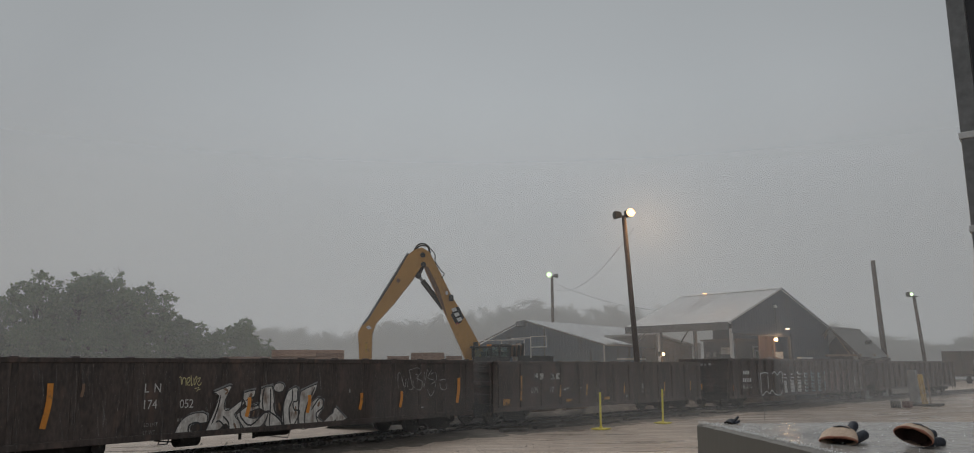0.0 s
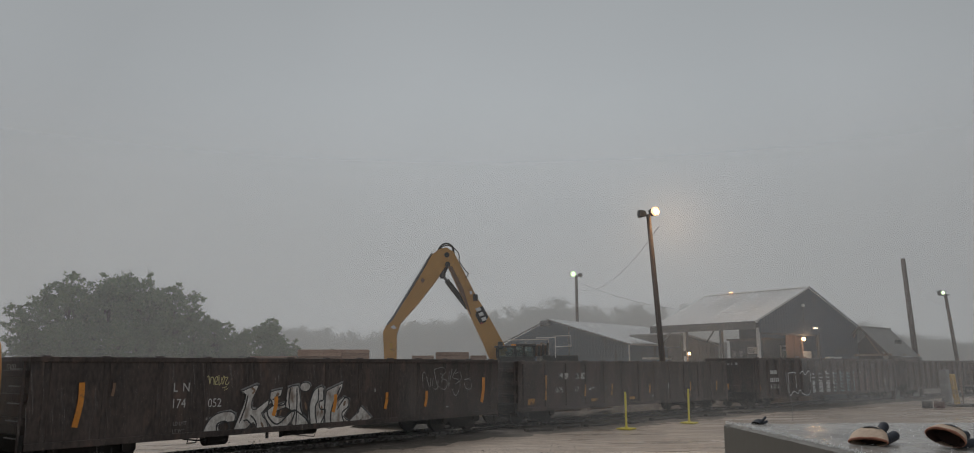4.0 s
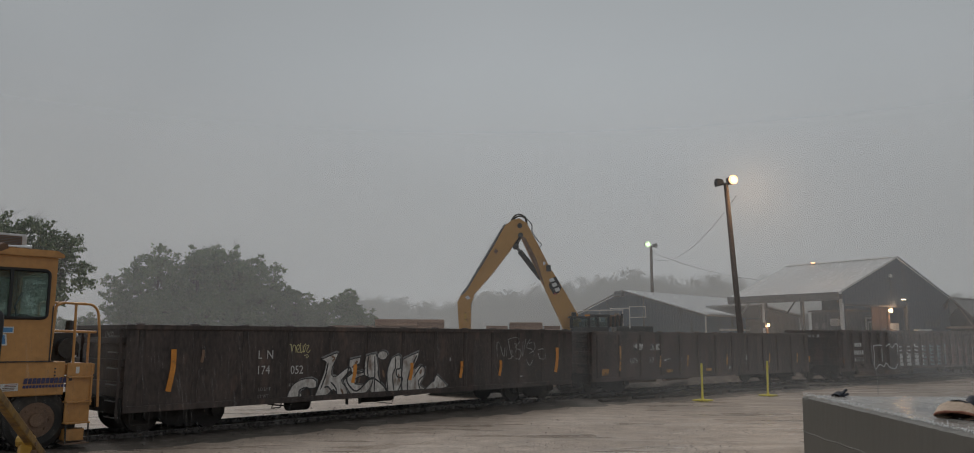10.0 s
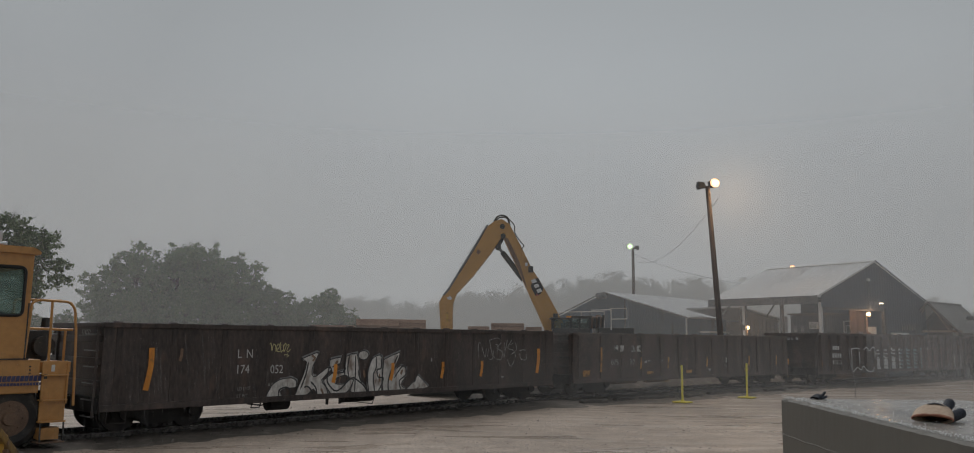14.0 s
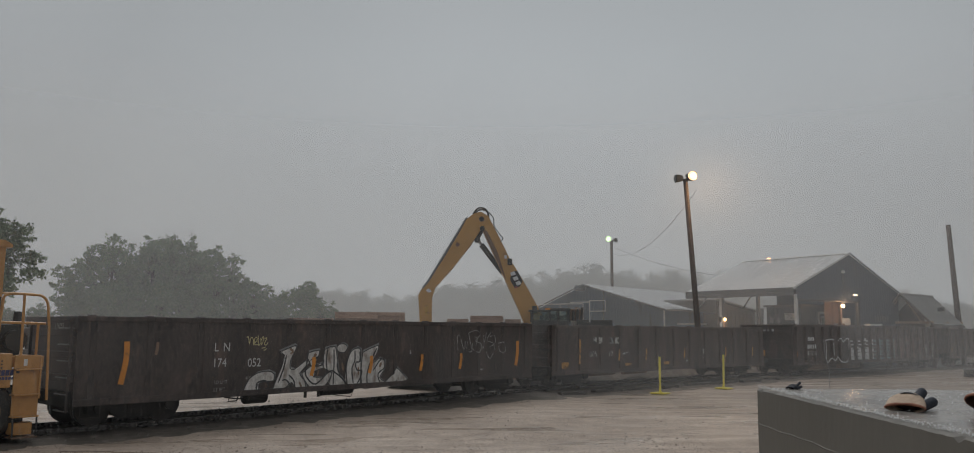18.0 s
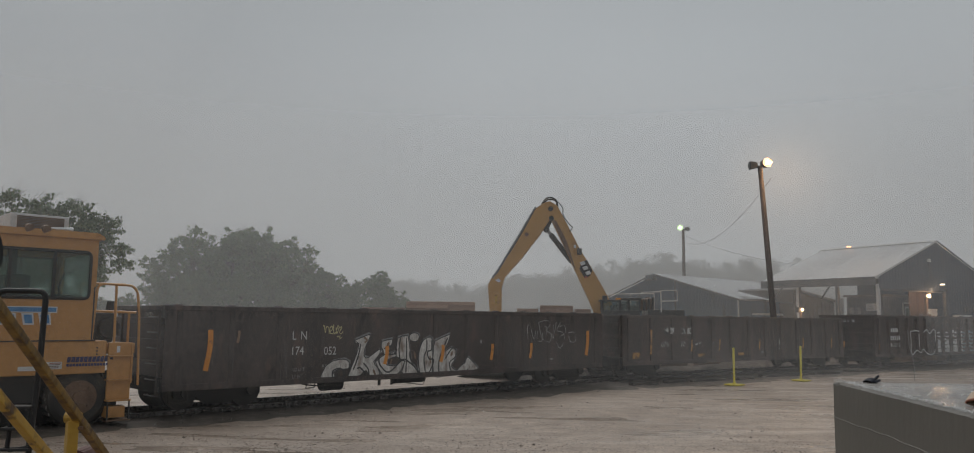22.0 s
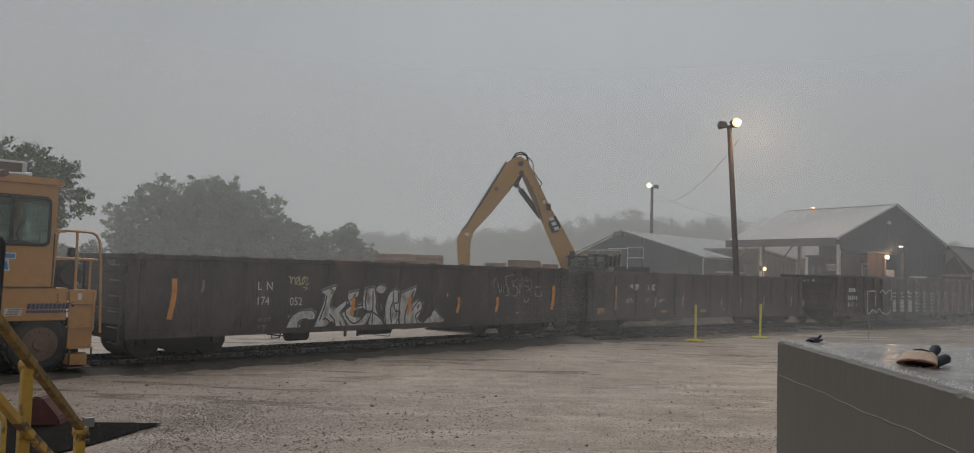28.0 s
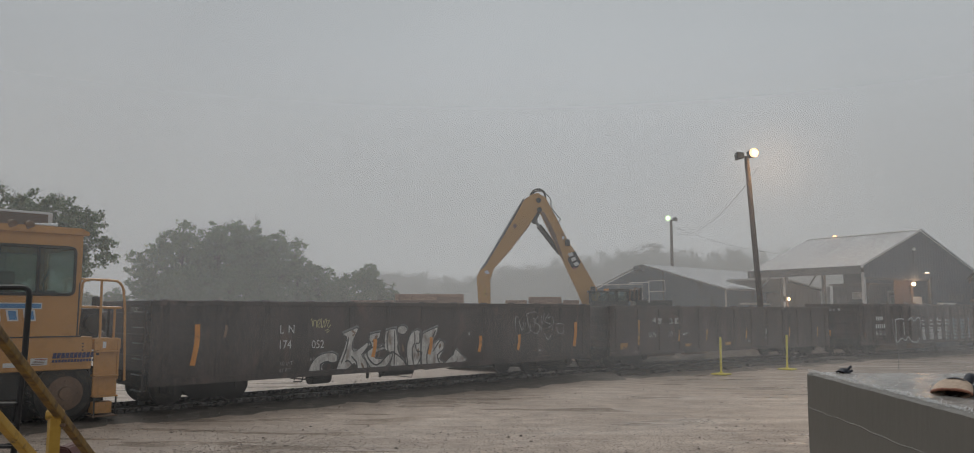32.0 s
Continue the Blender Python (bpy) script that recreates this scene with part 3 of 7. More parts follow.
    dp.inputs["Rotation"].default_value = (0, 0, radians(-11))
    l.new(co.outputs["Object"], dp.inputs["Vector"])
    sp2 = n.new("ShaderNodeTexGradient")
    sp2.gradient_type = "SPHERICAL"
    l.new(dp.outputs["Vector"], sp2.inputs["Vector"])
    damp = n.new("ShaderNodeMath")
    damp.operation = "MULTIPLY"
    l.new(remap(sp2.outputs["Fac"], 0.0, 0.45), damp.inputs[0])
    l.new(remap(ruts.outputs["Fac"], 0.62, 0.4, 0.2, 0.75), damp.inputs[1])
    c = blend(damp.outputs[0], c, (0.160, 0.132, 0.110))
    l.new(c, b.inputs["Base Color"])
    wet = n.new("ShaderNodeMath")
    wet.operation = "MULTIPLY"
    l.new(remap(ruts.outputs["Fac"], 0.46, 0.60), wet.inputs[0])
    l.new(remap(big.outputs["Fac"], 0.40, 0.55), wet.inputs[1])
    l.new(remap(wet.outputs[0], 0, 1, 0.55, 0.16), b.inputs["Roughness"])
    h = n.new("ShaderNodeMath")
    h.operation = "ADD"
    l.new(grit.outputs["Fac"], h.inputs[0])
    l.new(stones.outputs["Distance"], h.inputs[1])
    bp = n.new("ShaderNodeBump")
    bp.inputs["Distance"].default_value = 0.03
    l.new(remap(wet.outputs[0], 0, 0.8, 0.85, 0.15), bp.inputs["Strength"])
    l.new(h.outputs[0], bp.inputs["Height"])
    l.new(bp.outputs["Normal"], b.inputs["Normal"])
    solo("ground", bm, m, "wet gravel yard with ruts and shallow puddles in heavy rain", "ground", kind="structure", smooth=True)


ground()

# the row of wagons: near corner, heading in degrees, length; the track runs under them
CARS = [(0.0, 0.0, 0.0, 16.3), (17.6, 0.0, -6.4, 16.4), (35.5, -2.8, -9.5, 18.95), (55.6, -6.3, -12.5, 15.3)]
CAR_W = 3.05


def along(i, s, y=CAR_W / 2):
    x, cy, a, _ = CARS[i]
    a = radians(a)
    return (x + s * math.cos(a) - y * math.sin(a), cy + s * math.sin(a) + y * math.cos(a))


def track():
    mid = [(-30.0, 1.525), along(0, -3), along(0, 8), along(0, 15.5), along(1, 1.5), along(1, 8), along(1, 15), along(2, 2), along(2, 10), along(2, 17), along(3, 2), along(3, 14), along(3, 26), along(3, 60)]
    pts = curve_points([(x, y) for x, y in mid], 8)
    t = thing("railway_track", "railway track with wet steel rails on old wooden ties", "track", kind="structure")
    for side in (-0.7175, 0.7175):
        bm = bmesh.new()
        prof = [(-0.07, -0.03), (0.07, -0.03), (0.07, -0.01), (0.012, 0.01), (0.012, 0.09), (0.036, 0.1), (0.036, 0.135), (-0.036, 0.135), (-0.036, 0.1), (-0.012, 0.09), (-0.012, 0.01), (-0.07, -0.01)]
        rings = []
        for i, p in enumerate(pts):
            a, b = Vector(pts[max(i - 1, 0)]), Vector(pts[min(i + 1, len(pts) - 1)])
            d = (b - a).normalized()
            nrm = Vector((-d.y, d.x))
            rings.append([bm.verts.new((p[0] + nrm.x * (side + u), p[1] + nrm.y * (side + u), v)) for u, v in prof])
        for a, b in zip(rings, rings[1:]):
            for i in range(len(prof)):
                j = (i + 1) % len(prof)
                bm.faces.new((a[i], b[i], b[j], a[j]))
        bmesh.ops.recalc_face_normals(bm, faces=bm.faces[:])
        part("rail", bm, M["rail_steel"], t)
    tie = finish(box(-0.11, 0.11, -1.28, 1.28, -0.14, 0.0, 0.012), "tie", M["tie_wood"])
    run, last = 0.0, Vector(pts[0])
    rng = random.Random(4)
    for a, b in zip(pts, pts[1:]):
        a, b = Vector(a), Vector(b)
        if a.x > 82:
            break
        k = max(1, round((b - a).length / 0.56))
        ang = math.degrees(math.atan2(b.y - a.y, b.x - a.x))
        for i in range(k):
            p = a.lerp(b, i / k)
            share("tie", tie, t, pose(p.x, p.y, -0.005 + rng.uniform(-0.015, 0.015), 0, 0, ang + rng.uniform(-2, 2)))
    # ballast stones along the rails
    bm = bmesh.new()
    for _ in range(5200):
        i = rng.randrange(3, len(pts) - 30)
        a, b = Vector(pts[i]), Vector(pts[i + 1])
        p = a.lerp(b, rng.random())
        d = (b - a).normalized()
        off = rng.gauss(0, 1.0)
        s = rng.uniform(0.02, 0.055)
        c = Vector((p.x - d.y * off, p.y + d.x * off, 0.0))
        vs = [bm.verts.new(c + Vector((rng.uniform(0.6, 1) * s * dx, rng.uniform(0.6, 1) * s * dy, rng.uniform(0.5, 0.9) * s * dz))) for dx, dy, dz in ((1, 0, 0), (-0.6, 0.9, 0), (-0.6, -0.9, 0), (0.1, 0, 1.2))]
        for f in ((0, 1, 3), (1, 2, 3), (2, 0, 3)):
            bm.faces.new([vs[k] for k in f])
    # ballast bed under the row, wider beside the far wagons, and a low bank beyond
    def sheet(name, label, x0, x1, profile, material, kind="stuff"):
        g = bmesh.new()
        rows = []
        for k in range(int((x1 - x0) / 0.5) + 1):
            x = x0 + k * 0.5
            yc = -0.112 * max(0, x - 17) - 0.0011 * max(0, x - 30) ** 2
            wide = min(1, max(0, (x - 10) / 10))
            rows.append([g.verts.new((x, yc + dy - (1.3 * wide if dy < 0.65 else 0) + (0.12 + 0.18 * wide) * noise.noise((x * 0.6, dy, 9)), h + 0.05 * noise.noise((x * 1.7, dy * 3, 5)))) for dy, h in profile])
        for a, b in zip(rows, rows[1:]):
            for i in range(len(profile) - 1):
                g.faces.new((a[i], b[i], b[i + 1], a[i + 1]))
        solo(name, g, material, label, "gravel", kind=kind, smooth=True)

    # the bed's dark colour and breadth hold both ballast and the wagons' shade
    sheet("ballast_bed", "dark wet ballast bed under the track, wagon shade in its colour", -25, 80, ((-1.25, -0.06), (-0.8, -0.005), (0.2, 0.015), (0.75, 0.02), (1.5, 0.02), (2.6, 0.02), (3.4, 0.0), (4.0, -0.07)), M["ballast_dark"])
    # bank added so that bright ground doesn't show under the far wagons
    sheet("ballast_bank", "low bank of dark ballast behind the track", 15, 80, ((3.0, -0.08), (3.5, 0.2), (4.1, 0.58), (4.9, 0.68), (5.9, 0.2), (6.6, -0.1)), M["ballast_dark"])
    for k, (x, y, z, L) in enumerate(((20.3, 3.0, 0.3, 2.6), (20.6, 3.1, 0.5, 2.4), (24.6, 2.4, 0.3, 2.3), (24.9, 2.5, 0.48, 2.0), (27.5, 2.2, 0.3, 2.0))):
        solo("spare_plank", box(-L / 2, L / 2, -0.12, 0.12, 0, 0.16, 0.012), M["lumber"], "pale spare plank lying behind the track", "plank", pose(x, y, z, 0, 0, -6.4 + k), "spare planks")
    solo("ballast_stones", bm, M["ballast"], "loose grey ballast stones strewn along the rails", "gravel", kind="stuff")


track()


# ---------------------------------------------------------------- wagons
def wheelset(parent, x, zr, name="wheel"):
    """Two wheels on an axle across the wagon."""
    for y, s in ((CAR_W / 2 - 0.7175, 1), (CAR_W / 2 + 0.7175, -1)):
        bm = bmesh.new()
        rod((x, y - 0.07 * s, zr), (x, y + 0.06 * s, zr), 0.42, 0.42, 28, bm)
        rod((x, y + 0.06 * s, zr), (x, y + 0.09 * s, zr), 0.45, 0.45, 28, bm)
        w = part(name, bm, M["wheel_steel"], parent, smooth=False)
        part("hub", rod((x, y - 0.13 * s, zr), (x, y - 0.06 * s, zr), 0.11, 0.14, 14), M["undercar"], w)
    part("axle", rod((x, CAR_W / 2 - 0.75, zr), (x, CAR_W / 2 + 0.75, zr), 0.08, seg=12), M["undercar"], parent)


def bogie(parent, x):
    zr = 0.135 + 0.42
    for d in (-0.84, 0.84):
        wheelset(parent, x + d, zr)
    for y in (CAR_W / 2 - 1.0, CAR_W / 2 + 1.0):
        bm = slab([(x - 1.12, zr - 0.1), (x - 0.95, zr - 0.16), (x - 0.6, zr - 0.08), (x - 0.34, zr - 0.28), (x + 0.34, zr - 0.28), (x + 0.6, zr - 0.08), (x + 0.95, zr - 0.16), (x + 1.12, zr - 0.1),
                   (x + 1.12, zr + 0.12), (x + 0.6, zr + 0.2), (x + 0.3, zr + 0.3), (x - 0.3, zr + 0.3), (x - 0.6, zr + 0.2), (x - 1.12, zr + 0.12)], y - 0.07, y + 0.07, bevel=0.02)
        f = part("side_frame", bm, M["undercar"], parent)
        for k in (-0.16, 0.0, 0.16):
            spring = bmesh.new()
            for i in range(5):
                rod((x + k, y, zr - 0.24 + 0.08 * i), (x + k, y, zr - 0.2 + 0.08 * i), 0.065, 0.065, 10, spring)
            part("spring", spring, M["wheel_steel"], f)
        for d in (-0.84, 0.84):
            part("axle_box", rod((x + d, y - 0.15, zr), (x + d, y + 0.06, zr), 0.12, 0.13, 12), M["wheel_steel"], f)
    for d in (-0.34, 0.34):
        part("brake_beam", box(x + d - 0.06, x + d + 0.06, 0.5, CAR_W - 0.5, zr - 0.22, zr + 0.14, 0.02), M["undercar"], parent)
    part("body_bolster", slab([(x - 1.2, zr + 0.3), (x - 0.9, zr + 0.1), (x + 0.9, zr + 0.1), (x + 1.2, zr + 0.3), (x + 1.2, zr + 0.44), (x - 1.2, zr + 0.44)], CAR_W / 2 - 0.55, CAR_W / 2 + 0.55), M["undercar"], parent)
    part("bolster", box(x - 0.18, x + 0.18, 0.45, CAR_W - 0.45, zr - 0.05, zr + 0.26, 0.02), M["undercar"], parent)


def gondola(i, label, body, z0, z1, ribs, rib_w, rib_d, taper_end=0.0):
    x, y, a, length = CARS[i]
    car = thing("gondola_wagon", label, "railway wagon", pose(x, y, 0, 0, 0, a), "row of gondola wagons")
    w, th = CAR_W, 0.05
    for name, ya, yb in (("side_wall", 0, th), ("side_wall", w - th, w)):
        part(name, box(0, length, ya, yb, z0, z1 - 0.1), body, car)
    for xa, xb in ((0.02, 0.08), (length - 0.08, length - 0.02)):
        part("end_wall", box(xa, xb, th, w - th, z0 + 0.15, z1 - 0.1), body, car)
    part("floor", box(0.08, length - 0.08, th, w - th, z0 + 0.28, z0 + 0.36), M["undercar"], car)
    # top chord with lifting lugs
    for ya, yb in ((-0.045, 0.13), (w - 0.13, w + 0.045)):
        part("top_chord", box(-0.02, length + 0.02, ya, yb, z1 - 0.12, z1, 0.015), body, car)
    for xa in (-0.02, length - 0.14):
        part("end_chord", box(xa, xa + 0.16, 0.13, w - 0.13, z1 - 0.12, z1 - 0.004, 0.015), body, car)
    for ya, yb in ((-0.03, 0.06), (w - 0.06, w + 0.03)):
        part("bottom_sill", box(0, length, ya, yb, z0 - 0.03, z0 + 0.12, 0.012), body, car)
    lug = finish(box(-0.09, 0.09, -0.03, 0.1, -0.01, 0.028, 0.008), "lug", body)
    n = round(length / 1.36)
    for k in range(n + 1):
        share("lug", lug, car, pose(0.3 + k * (length - 0.6) / n, 0, z1))
    rib = slab([(-rib_w / 2, z0 + 0.12), (rib_w / 2, z0 + 0.12), (rib_w / 2, z1 - 0.12), (-rib_w / 2, z1 - 0.12)], -rib_d, 0.0)
    for v in rib.verts:
        if v.co.y < -0.001:
            v.co.x *= 0.72
    rib = finish(rib, "rib", body)
    for k in range(ribs):
        share("rib", rib, car, pose(0.35 + k * (length - 0.7) / (ribs - 1), 0.002, 0))
    for k in range(0, ribs, 2):
        share("rib", rib, car, pose(0.35 + k * (length - 0.7) / (ribs - 1), w - 0.002, 0, 0, 0, 180))
    # ends: corner posts, cross ribs, ladder rungs, end sill, coupler
    for s, xe in ((-1, 0.0), (1, length)):
        for k in range(3):
            zc = z0 + 0.5 + k * (z1 - z0 - 0.75) / 2.4
            part("end_rib", box(min(xe + s * -0.02, xe + s * 0.07), max(xe + s * -0.02, xe + s * 0.07), 0.06, w - 0.06, zc, zc + 0.16, 0.02), body, car)
        part("end_sill", box(min(xe - s * 0.25, xe + s * 0.09), max(xe - s * 0.25, xe + s * 0.09), 0.03, w - 0.03, z0 - 0.05, z0 + 0.3, 0.02), M["undercar"], car)
        for ya in (0.08, w - 0.62):
            for k in range(6):
                z = z0 - 0.12 + k * 0.36
                if z < z1 - 0.1:
                    part("rung", pipe([(xe + s * 0.05, ya, z), (xe + s * 0.16, ya, z), (xe + s * 0.16, ya + 0.54, z), (xe + s * 0.05, ya + 0.54, z)], 0.016, 6, round_off=0.04), M["wheel_steel"] if i else M["steel_grey"], car)
            part("ladder_stile", box(xe + s * 0.1 - 0.03, xe + s * 0.1 + 0.03, ya - 0.03, ya, z0 - 0.15, z1 - 0.1), body, car)
        cp = part("coupler", box(min(xe, xe + s * 0.5), max(xe, xe + s * 0.5), w / 2 - 0.11, w / 2 + 0.11, 0.72, 0.95, 0.03), M["undercar"], car)
        part("knuckle", rod((xe + s * 0.55, w / 2 - 0.05, 0.69), (xe + s * 0.55, w / 2 - 0.05, 0.99), 0.15, seg=12), M["wheel_steel"], cp)
        part("air_hose", pipe([(xe, w / 2 + 0.3, 0.75), (xe + s * 0.3, w / 2 + 0.32, 0.62), (xe + s * 0.5, w / 2 + 0.25, 0.42), (xe + s * 0.62, w / 2 + 0.1, 0.4)], 0.025, 6, round_off=0.1), M["rubber"], car)
        part("step_stirrup", pipe([(xe - s * 0.18, 0.02, z0), (xe - s * 0.18, 0.02, z0 - 0.3), (xe - s * 0.62, 0.02, z0 - 0.3), (xe - s * 0.62, 0.02, z0)], 0.018, 6, round_off=0.05), M["wheel_steel"], car)
    # centre sill, cross bearers, brake gear
    part("centre_sill", box(0.4, length - 0.4, w / 2 - 0.33, w / 2 + 0.33, z0 + 0.02, z0 + 0.3), M["undercar"], car)
    for k in range(6):
        xb = 3.4 + k * (length - 6.8) / 5
        part("cross_bearer", box(xb - 0.08, xb + 0.08, 0.06, w - 0.06, z0 + 0.02, z0 + 0.28), M["undercar"], car)
    for xb in (1.6, length - 1.6):
        bogie(car, xb)
    return car


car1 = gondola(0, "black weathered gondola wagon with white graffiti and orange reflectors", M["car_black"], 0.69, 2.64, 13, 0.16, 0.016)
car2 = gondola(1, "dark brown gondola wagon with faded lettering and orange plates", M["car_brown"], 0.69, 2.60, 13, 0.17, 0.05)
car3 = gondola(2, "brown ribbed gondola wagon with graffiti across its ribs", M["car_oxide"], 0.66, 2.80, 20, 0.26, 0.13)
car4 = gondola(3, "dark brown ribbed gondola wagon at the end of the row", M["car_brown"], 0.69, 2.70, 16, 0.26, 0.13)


def strip(parent, x, z_top, z_bottom, lean, width, y=-0.022, name="reflector", material="reflector"):
    """A reflector strip stuck on the side, its lower end bent over."""
    bm = stroke(curve_points([(x, z_top), (x, z_top - (z_top - z_bottom) * 0.45), (x - lean, z_bottom)], 4), width, y)
    return part(name, bm, M[material], parent)


def plate(parent, x, z, w, h, y, material="reflector", name="plate"):
    return part(name, box(x - w / 2, x + w / 2, y - 0.004, y, z - h / 2, z + h / 2), M[material], parent)


def wagon_marks():
    # first wagon: strips, white painted letters across the side, numbers
    y = -0.021
    strip(car1, 1.10, 2.07, 1.10, 0.09, 0.13)
    strip(car1, 15.46, 2.0, 1.12, 0.1, 0.16)
    for x in (6.36, 8.47, 10.58, 12.42):
        strip(car1, x, 1.60, 1.09, 0.07, 0.12, -0.027)
    strip(car1, 1.83, 2.05, 1.75, 0.03, 0.07, material="rim_brown")
    letters = [
        [(4.18, 0.8), (4.33, 1.08), (4.57, 1.23), (4.9, 1.27), (5.08, 1.19), (5.07, 1.01), (4.79, 1.0), (4.59, 0.92), (4.63, 0.79)],
        [(5.2, 1.75), (5.69, 1.92), (5.77, 1.88), (5.61, 1.58), (5.58, 1.33), (5.73, 1.29), (6.08, 1.51), (6.22, 1.45), (5.9, 1.18), (6.05, 1.0), (6.13, 0.75), (5.86, 0.7), (5.65, 0.95), (5.48, 0.82), (5.11, 0.72), (5.07, 0.83), (5.31, 1.36), (5.39, 1.68)],
        [(6.18, 1.73), (6.54, 1.79), (6.5, 1.59), (6.31, 1.54), (6.38, 1.37), (6.61, 1.43), (6.69, 1.3), (6.39, 1.21), (6.37, 1.06), (6.7, 1.05), (6.78, 1.14), (7.0, 1.16), (6.88, 0.9), (6.58, 0.69), (6.31, 0.73), (6.12, 0.93), (5.98, 1.17), (6.27, 1.36), (6.15, 1.58)],
        [(6.73, 1.81), (7.11, 1.88), (7.24, 1.17), (7.43, 0.92), (7.62, 0.7), (7.11, 0.67), (6.91, 0.86), (7.02, 1.16), (6.7, 1.3)],
        [(7.49, 1.36), (7.68, 1.73), (7.9, 1.83), (8.04, 1.77), (8.06, 0.85), (7.99, 0.67), (7.66, 0.7), (7.49, 0.92)],
        [(8.13, 1.71), (8.73, 1.91), (8.68, 1.68), (8.49, 1.36), (8.78, 1.52), (9.01, 1.42), (8.97, 1.16), (8.8, 0.94), (9.04, 0.8), (8.92, 0.67), (8.45, 0.66), (8.15, 0.67), (8.08, 1.17)],
        [(9.0, 0.78), (9.42, 1.09), (9.35, 0.99), (9.5, 1.21), (9.94, 0.85), (9.49, 0.71), (9.53, 0.84), (9.22, 0.69)],
        [(7.35 + 0.19 * math.cos(k * 0.6), 1.84 + 0.13 * math.sin(k * 0.6)) for k in range(10)],
    ]
    for k, pts in enumerate(letters):
        cx, cz = sum(p[0] for p in pts) / len(pts), sum(p[1] for p in pts) / len(pts)
        bm = bmesh.new()
        bm.faces.new([bm.verts.new((cx + (x - cx) * 1.06 + 0.03, y, cz + (z - cz) * 1.07 + 0.03)) for x, z in pts])
        part("graffiti_shadow", bm, M["paint_grey"], car1)
        bm = bmesh.new()
        bm.faces.new([bm.verts.new((x, y - 0.002, z)) for x, z in pts])
        part("graffiti_shape", bm, M["paint_dirty"], car1)
        bm = stroke(curve_points(pts + [pts[0]], 2), 0.028, y - 0.004)
        part("graffiti_outline", bm, M["paint_line"], car1)
    inner = [
        [(5.45, 1.68), (5.38, 1.34), (5.22, 0.95)], [(5.55, 1.15), (5.72, 0.98), (5.76, 0.81)], [(5.34, 1.0), (5.46, 1.02), (5.6, 0.88), (5.64, 0.74)],
        [(6.16, 1.77), (6.14, 1.52), (6.09, 1.25), (6.14, 1.06), (6.45, 0.86), (6.91, 1.19), (7.12, 1.15), (7.42, 0.94), (7.54, 0.74)], [(6.24, 1.52), (6.54, 1.62)],
        [(6.22, 1.36), (6.62, 1.37), (6.72, 1.51)], [(6.84, 1.84), (6.79, 1.5), (6.84, 1.22)], [(7.05, 1.83), (7.07, 1.44), (7.06, 0.76)], [(7.18, 1.43), (7.23, 1.2), (7.45, 1.02)],
        [(7.67, 1.79), (7.57, 1.53), (7.51, 1.25), (7.58, 0.73)], [(7.82, 1.79), (7.83, 1.47), (7.73, 1.24), (7.8, 0.78)],
        [(8.01, 1.75), (8.02, 1.46), (7.87, 1.41), (7.92, 1.2), (8.11, 1.17), (8.05, 0.97), (7.94, 0.8)], [(8.67, 1.83), (8.45, 1.45), (8.31, 1.07), (8.33, 0.75)],
        [(8.54, 1.15), (8.84, 1.49), (9.0, 1.43), (8.97, 1.22), (8.74, 1.05), (8.83, 0.78)], [(4.56, 0.79), (4.58, 0.97), (4.82, 1.02), (4.93, 0.86), (4.78, 0.74)],
    ]
    for pts in inner:
        part("graffiti_line", stroke(curve_points(pts, 4), 0.045, y - 0.005, taper=True), M["paint_line"], car1)
    # rust-brown overspray and the drip runs below the letters
    for pts, w in (([(5.55, 1.85), (5.66, 1.78), (5.58, 1.7)], 0.06), ([(6.44, 1.70), (6.38, 1.6), (6.46, 1.5)], 0.08), ([(7.36, 1.42), (7.42, 1.2)], 0.07), ([(8.86, 1.4), (8.8, 1.25)], 0.08), ([(7.96, 1.3), (7.99, 1.05)], 0.06), ([(6.55, 1.28), (6.5, 1.08)], 0.05), ([(5.9, 0.95), (5.98, 0.8)], 0.06)):
        part("graffiti_smear", stroke(curve_points(pts, 4), w, y - 0.0035, taper=True), M["paint_rust"], car1)
    drip = random.Random(3)
    for k in range(22):
        x = 4.4 + 0.245 * k + drip.uniform(-0.08, 0.08)
        z = drip.uniform(0.9, 1.3)
        part("paint_run", stroke([(x, z), (x + 0.01, z - drip.uniform(0.15, 0.4))], 0.014, y - 0.0045, taper=True), M["paint_line"] if k % 2 else M["paint_rust"], car1)
    for pts in ([(4.22, 2.15), (4.26, 2.17), (4.30, 1.98), (4.33, 2.14), (4.40, 2.12), (4.42, 1.95)], [(4.44, 2.0), (4.52, 2.08), (4.50, 2.16), (4.44, 2.1), (4.46, 1.97), (4.54, 1.97)],
                [(4.55, 2.2), (4.57, 1.95), (4.62, 2.0)], [(4.63, 2.14), (4.66, 1.96), (4.72, 2.1), (4.70, 2.18), (4.65, 2.08)], [(4.74, 2.12), (4.82, 2.14), (4.75, 2.0), (4.80, 1.95), (4.86, 2.02)]):
        part("graffiti_tag", stroke(curve_points(pts, 4), 0.02, y), M["tag_yellow"], car1)
    part("graffiti_tag", stroke([(4.67, 1.87), (4.79, 1.9), (4.73, 1.8), (4.83, 1.86)], 0.02, y), M["tag_yellow"], car1)
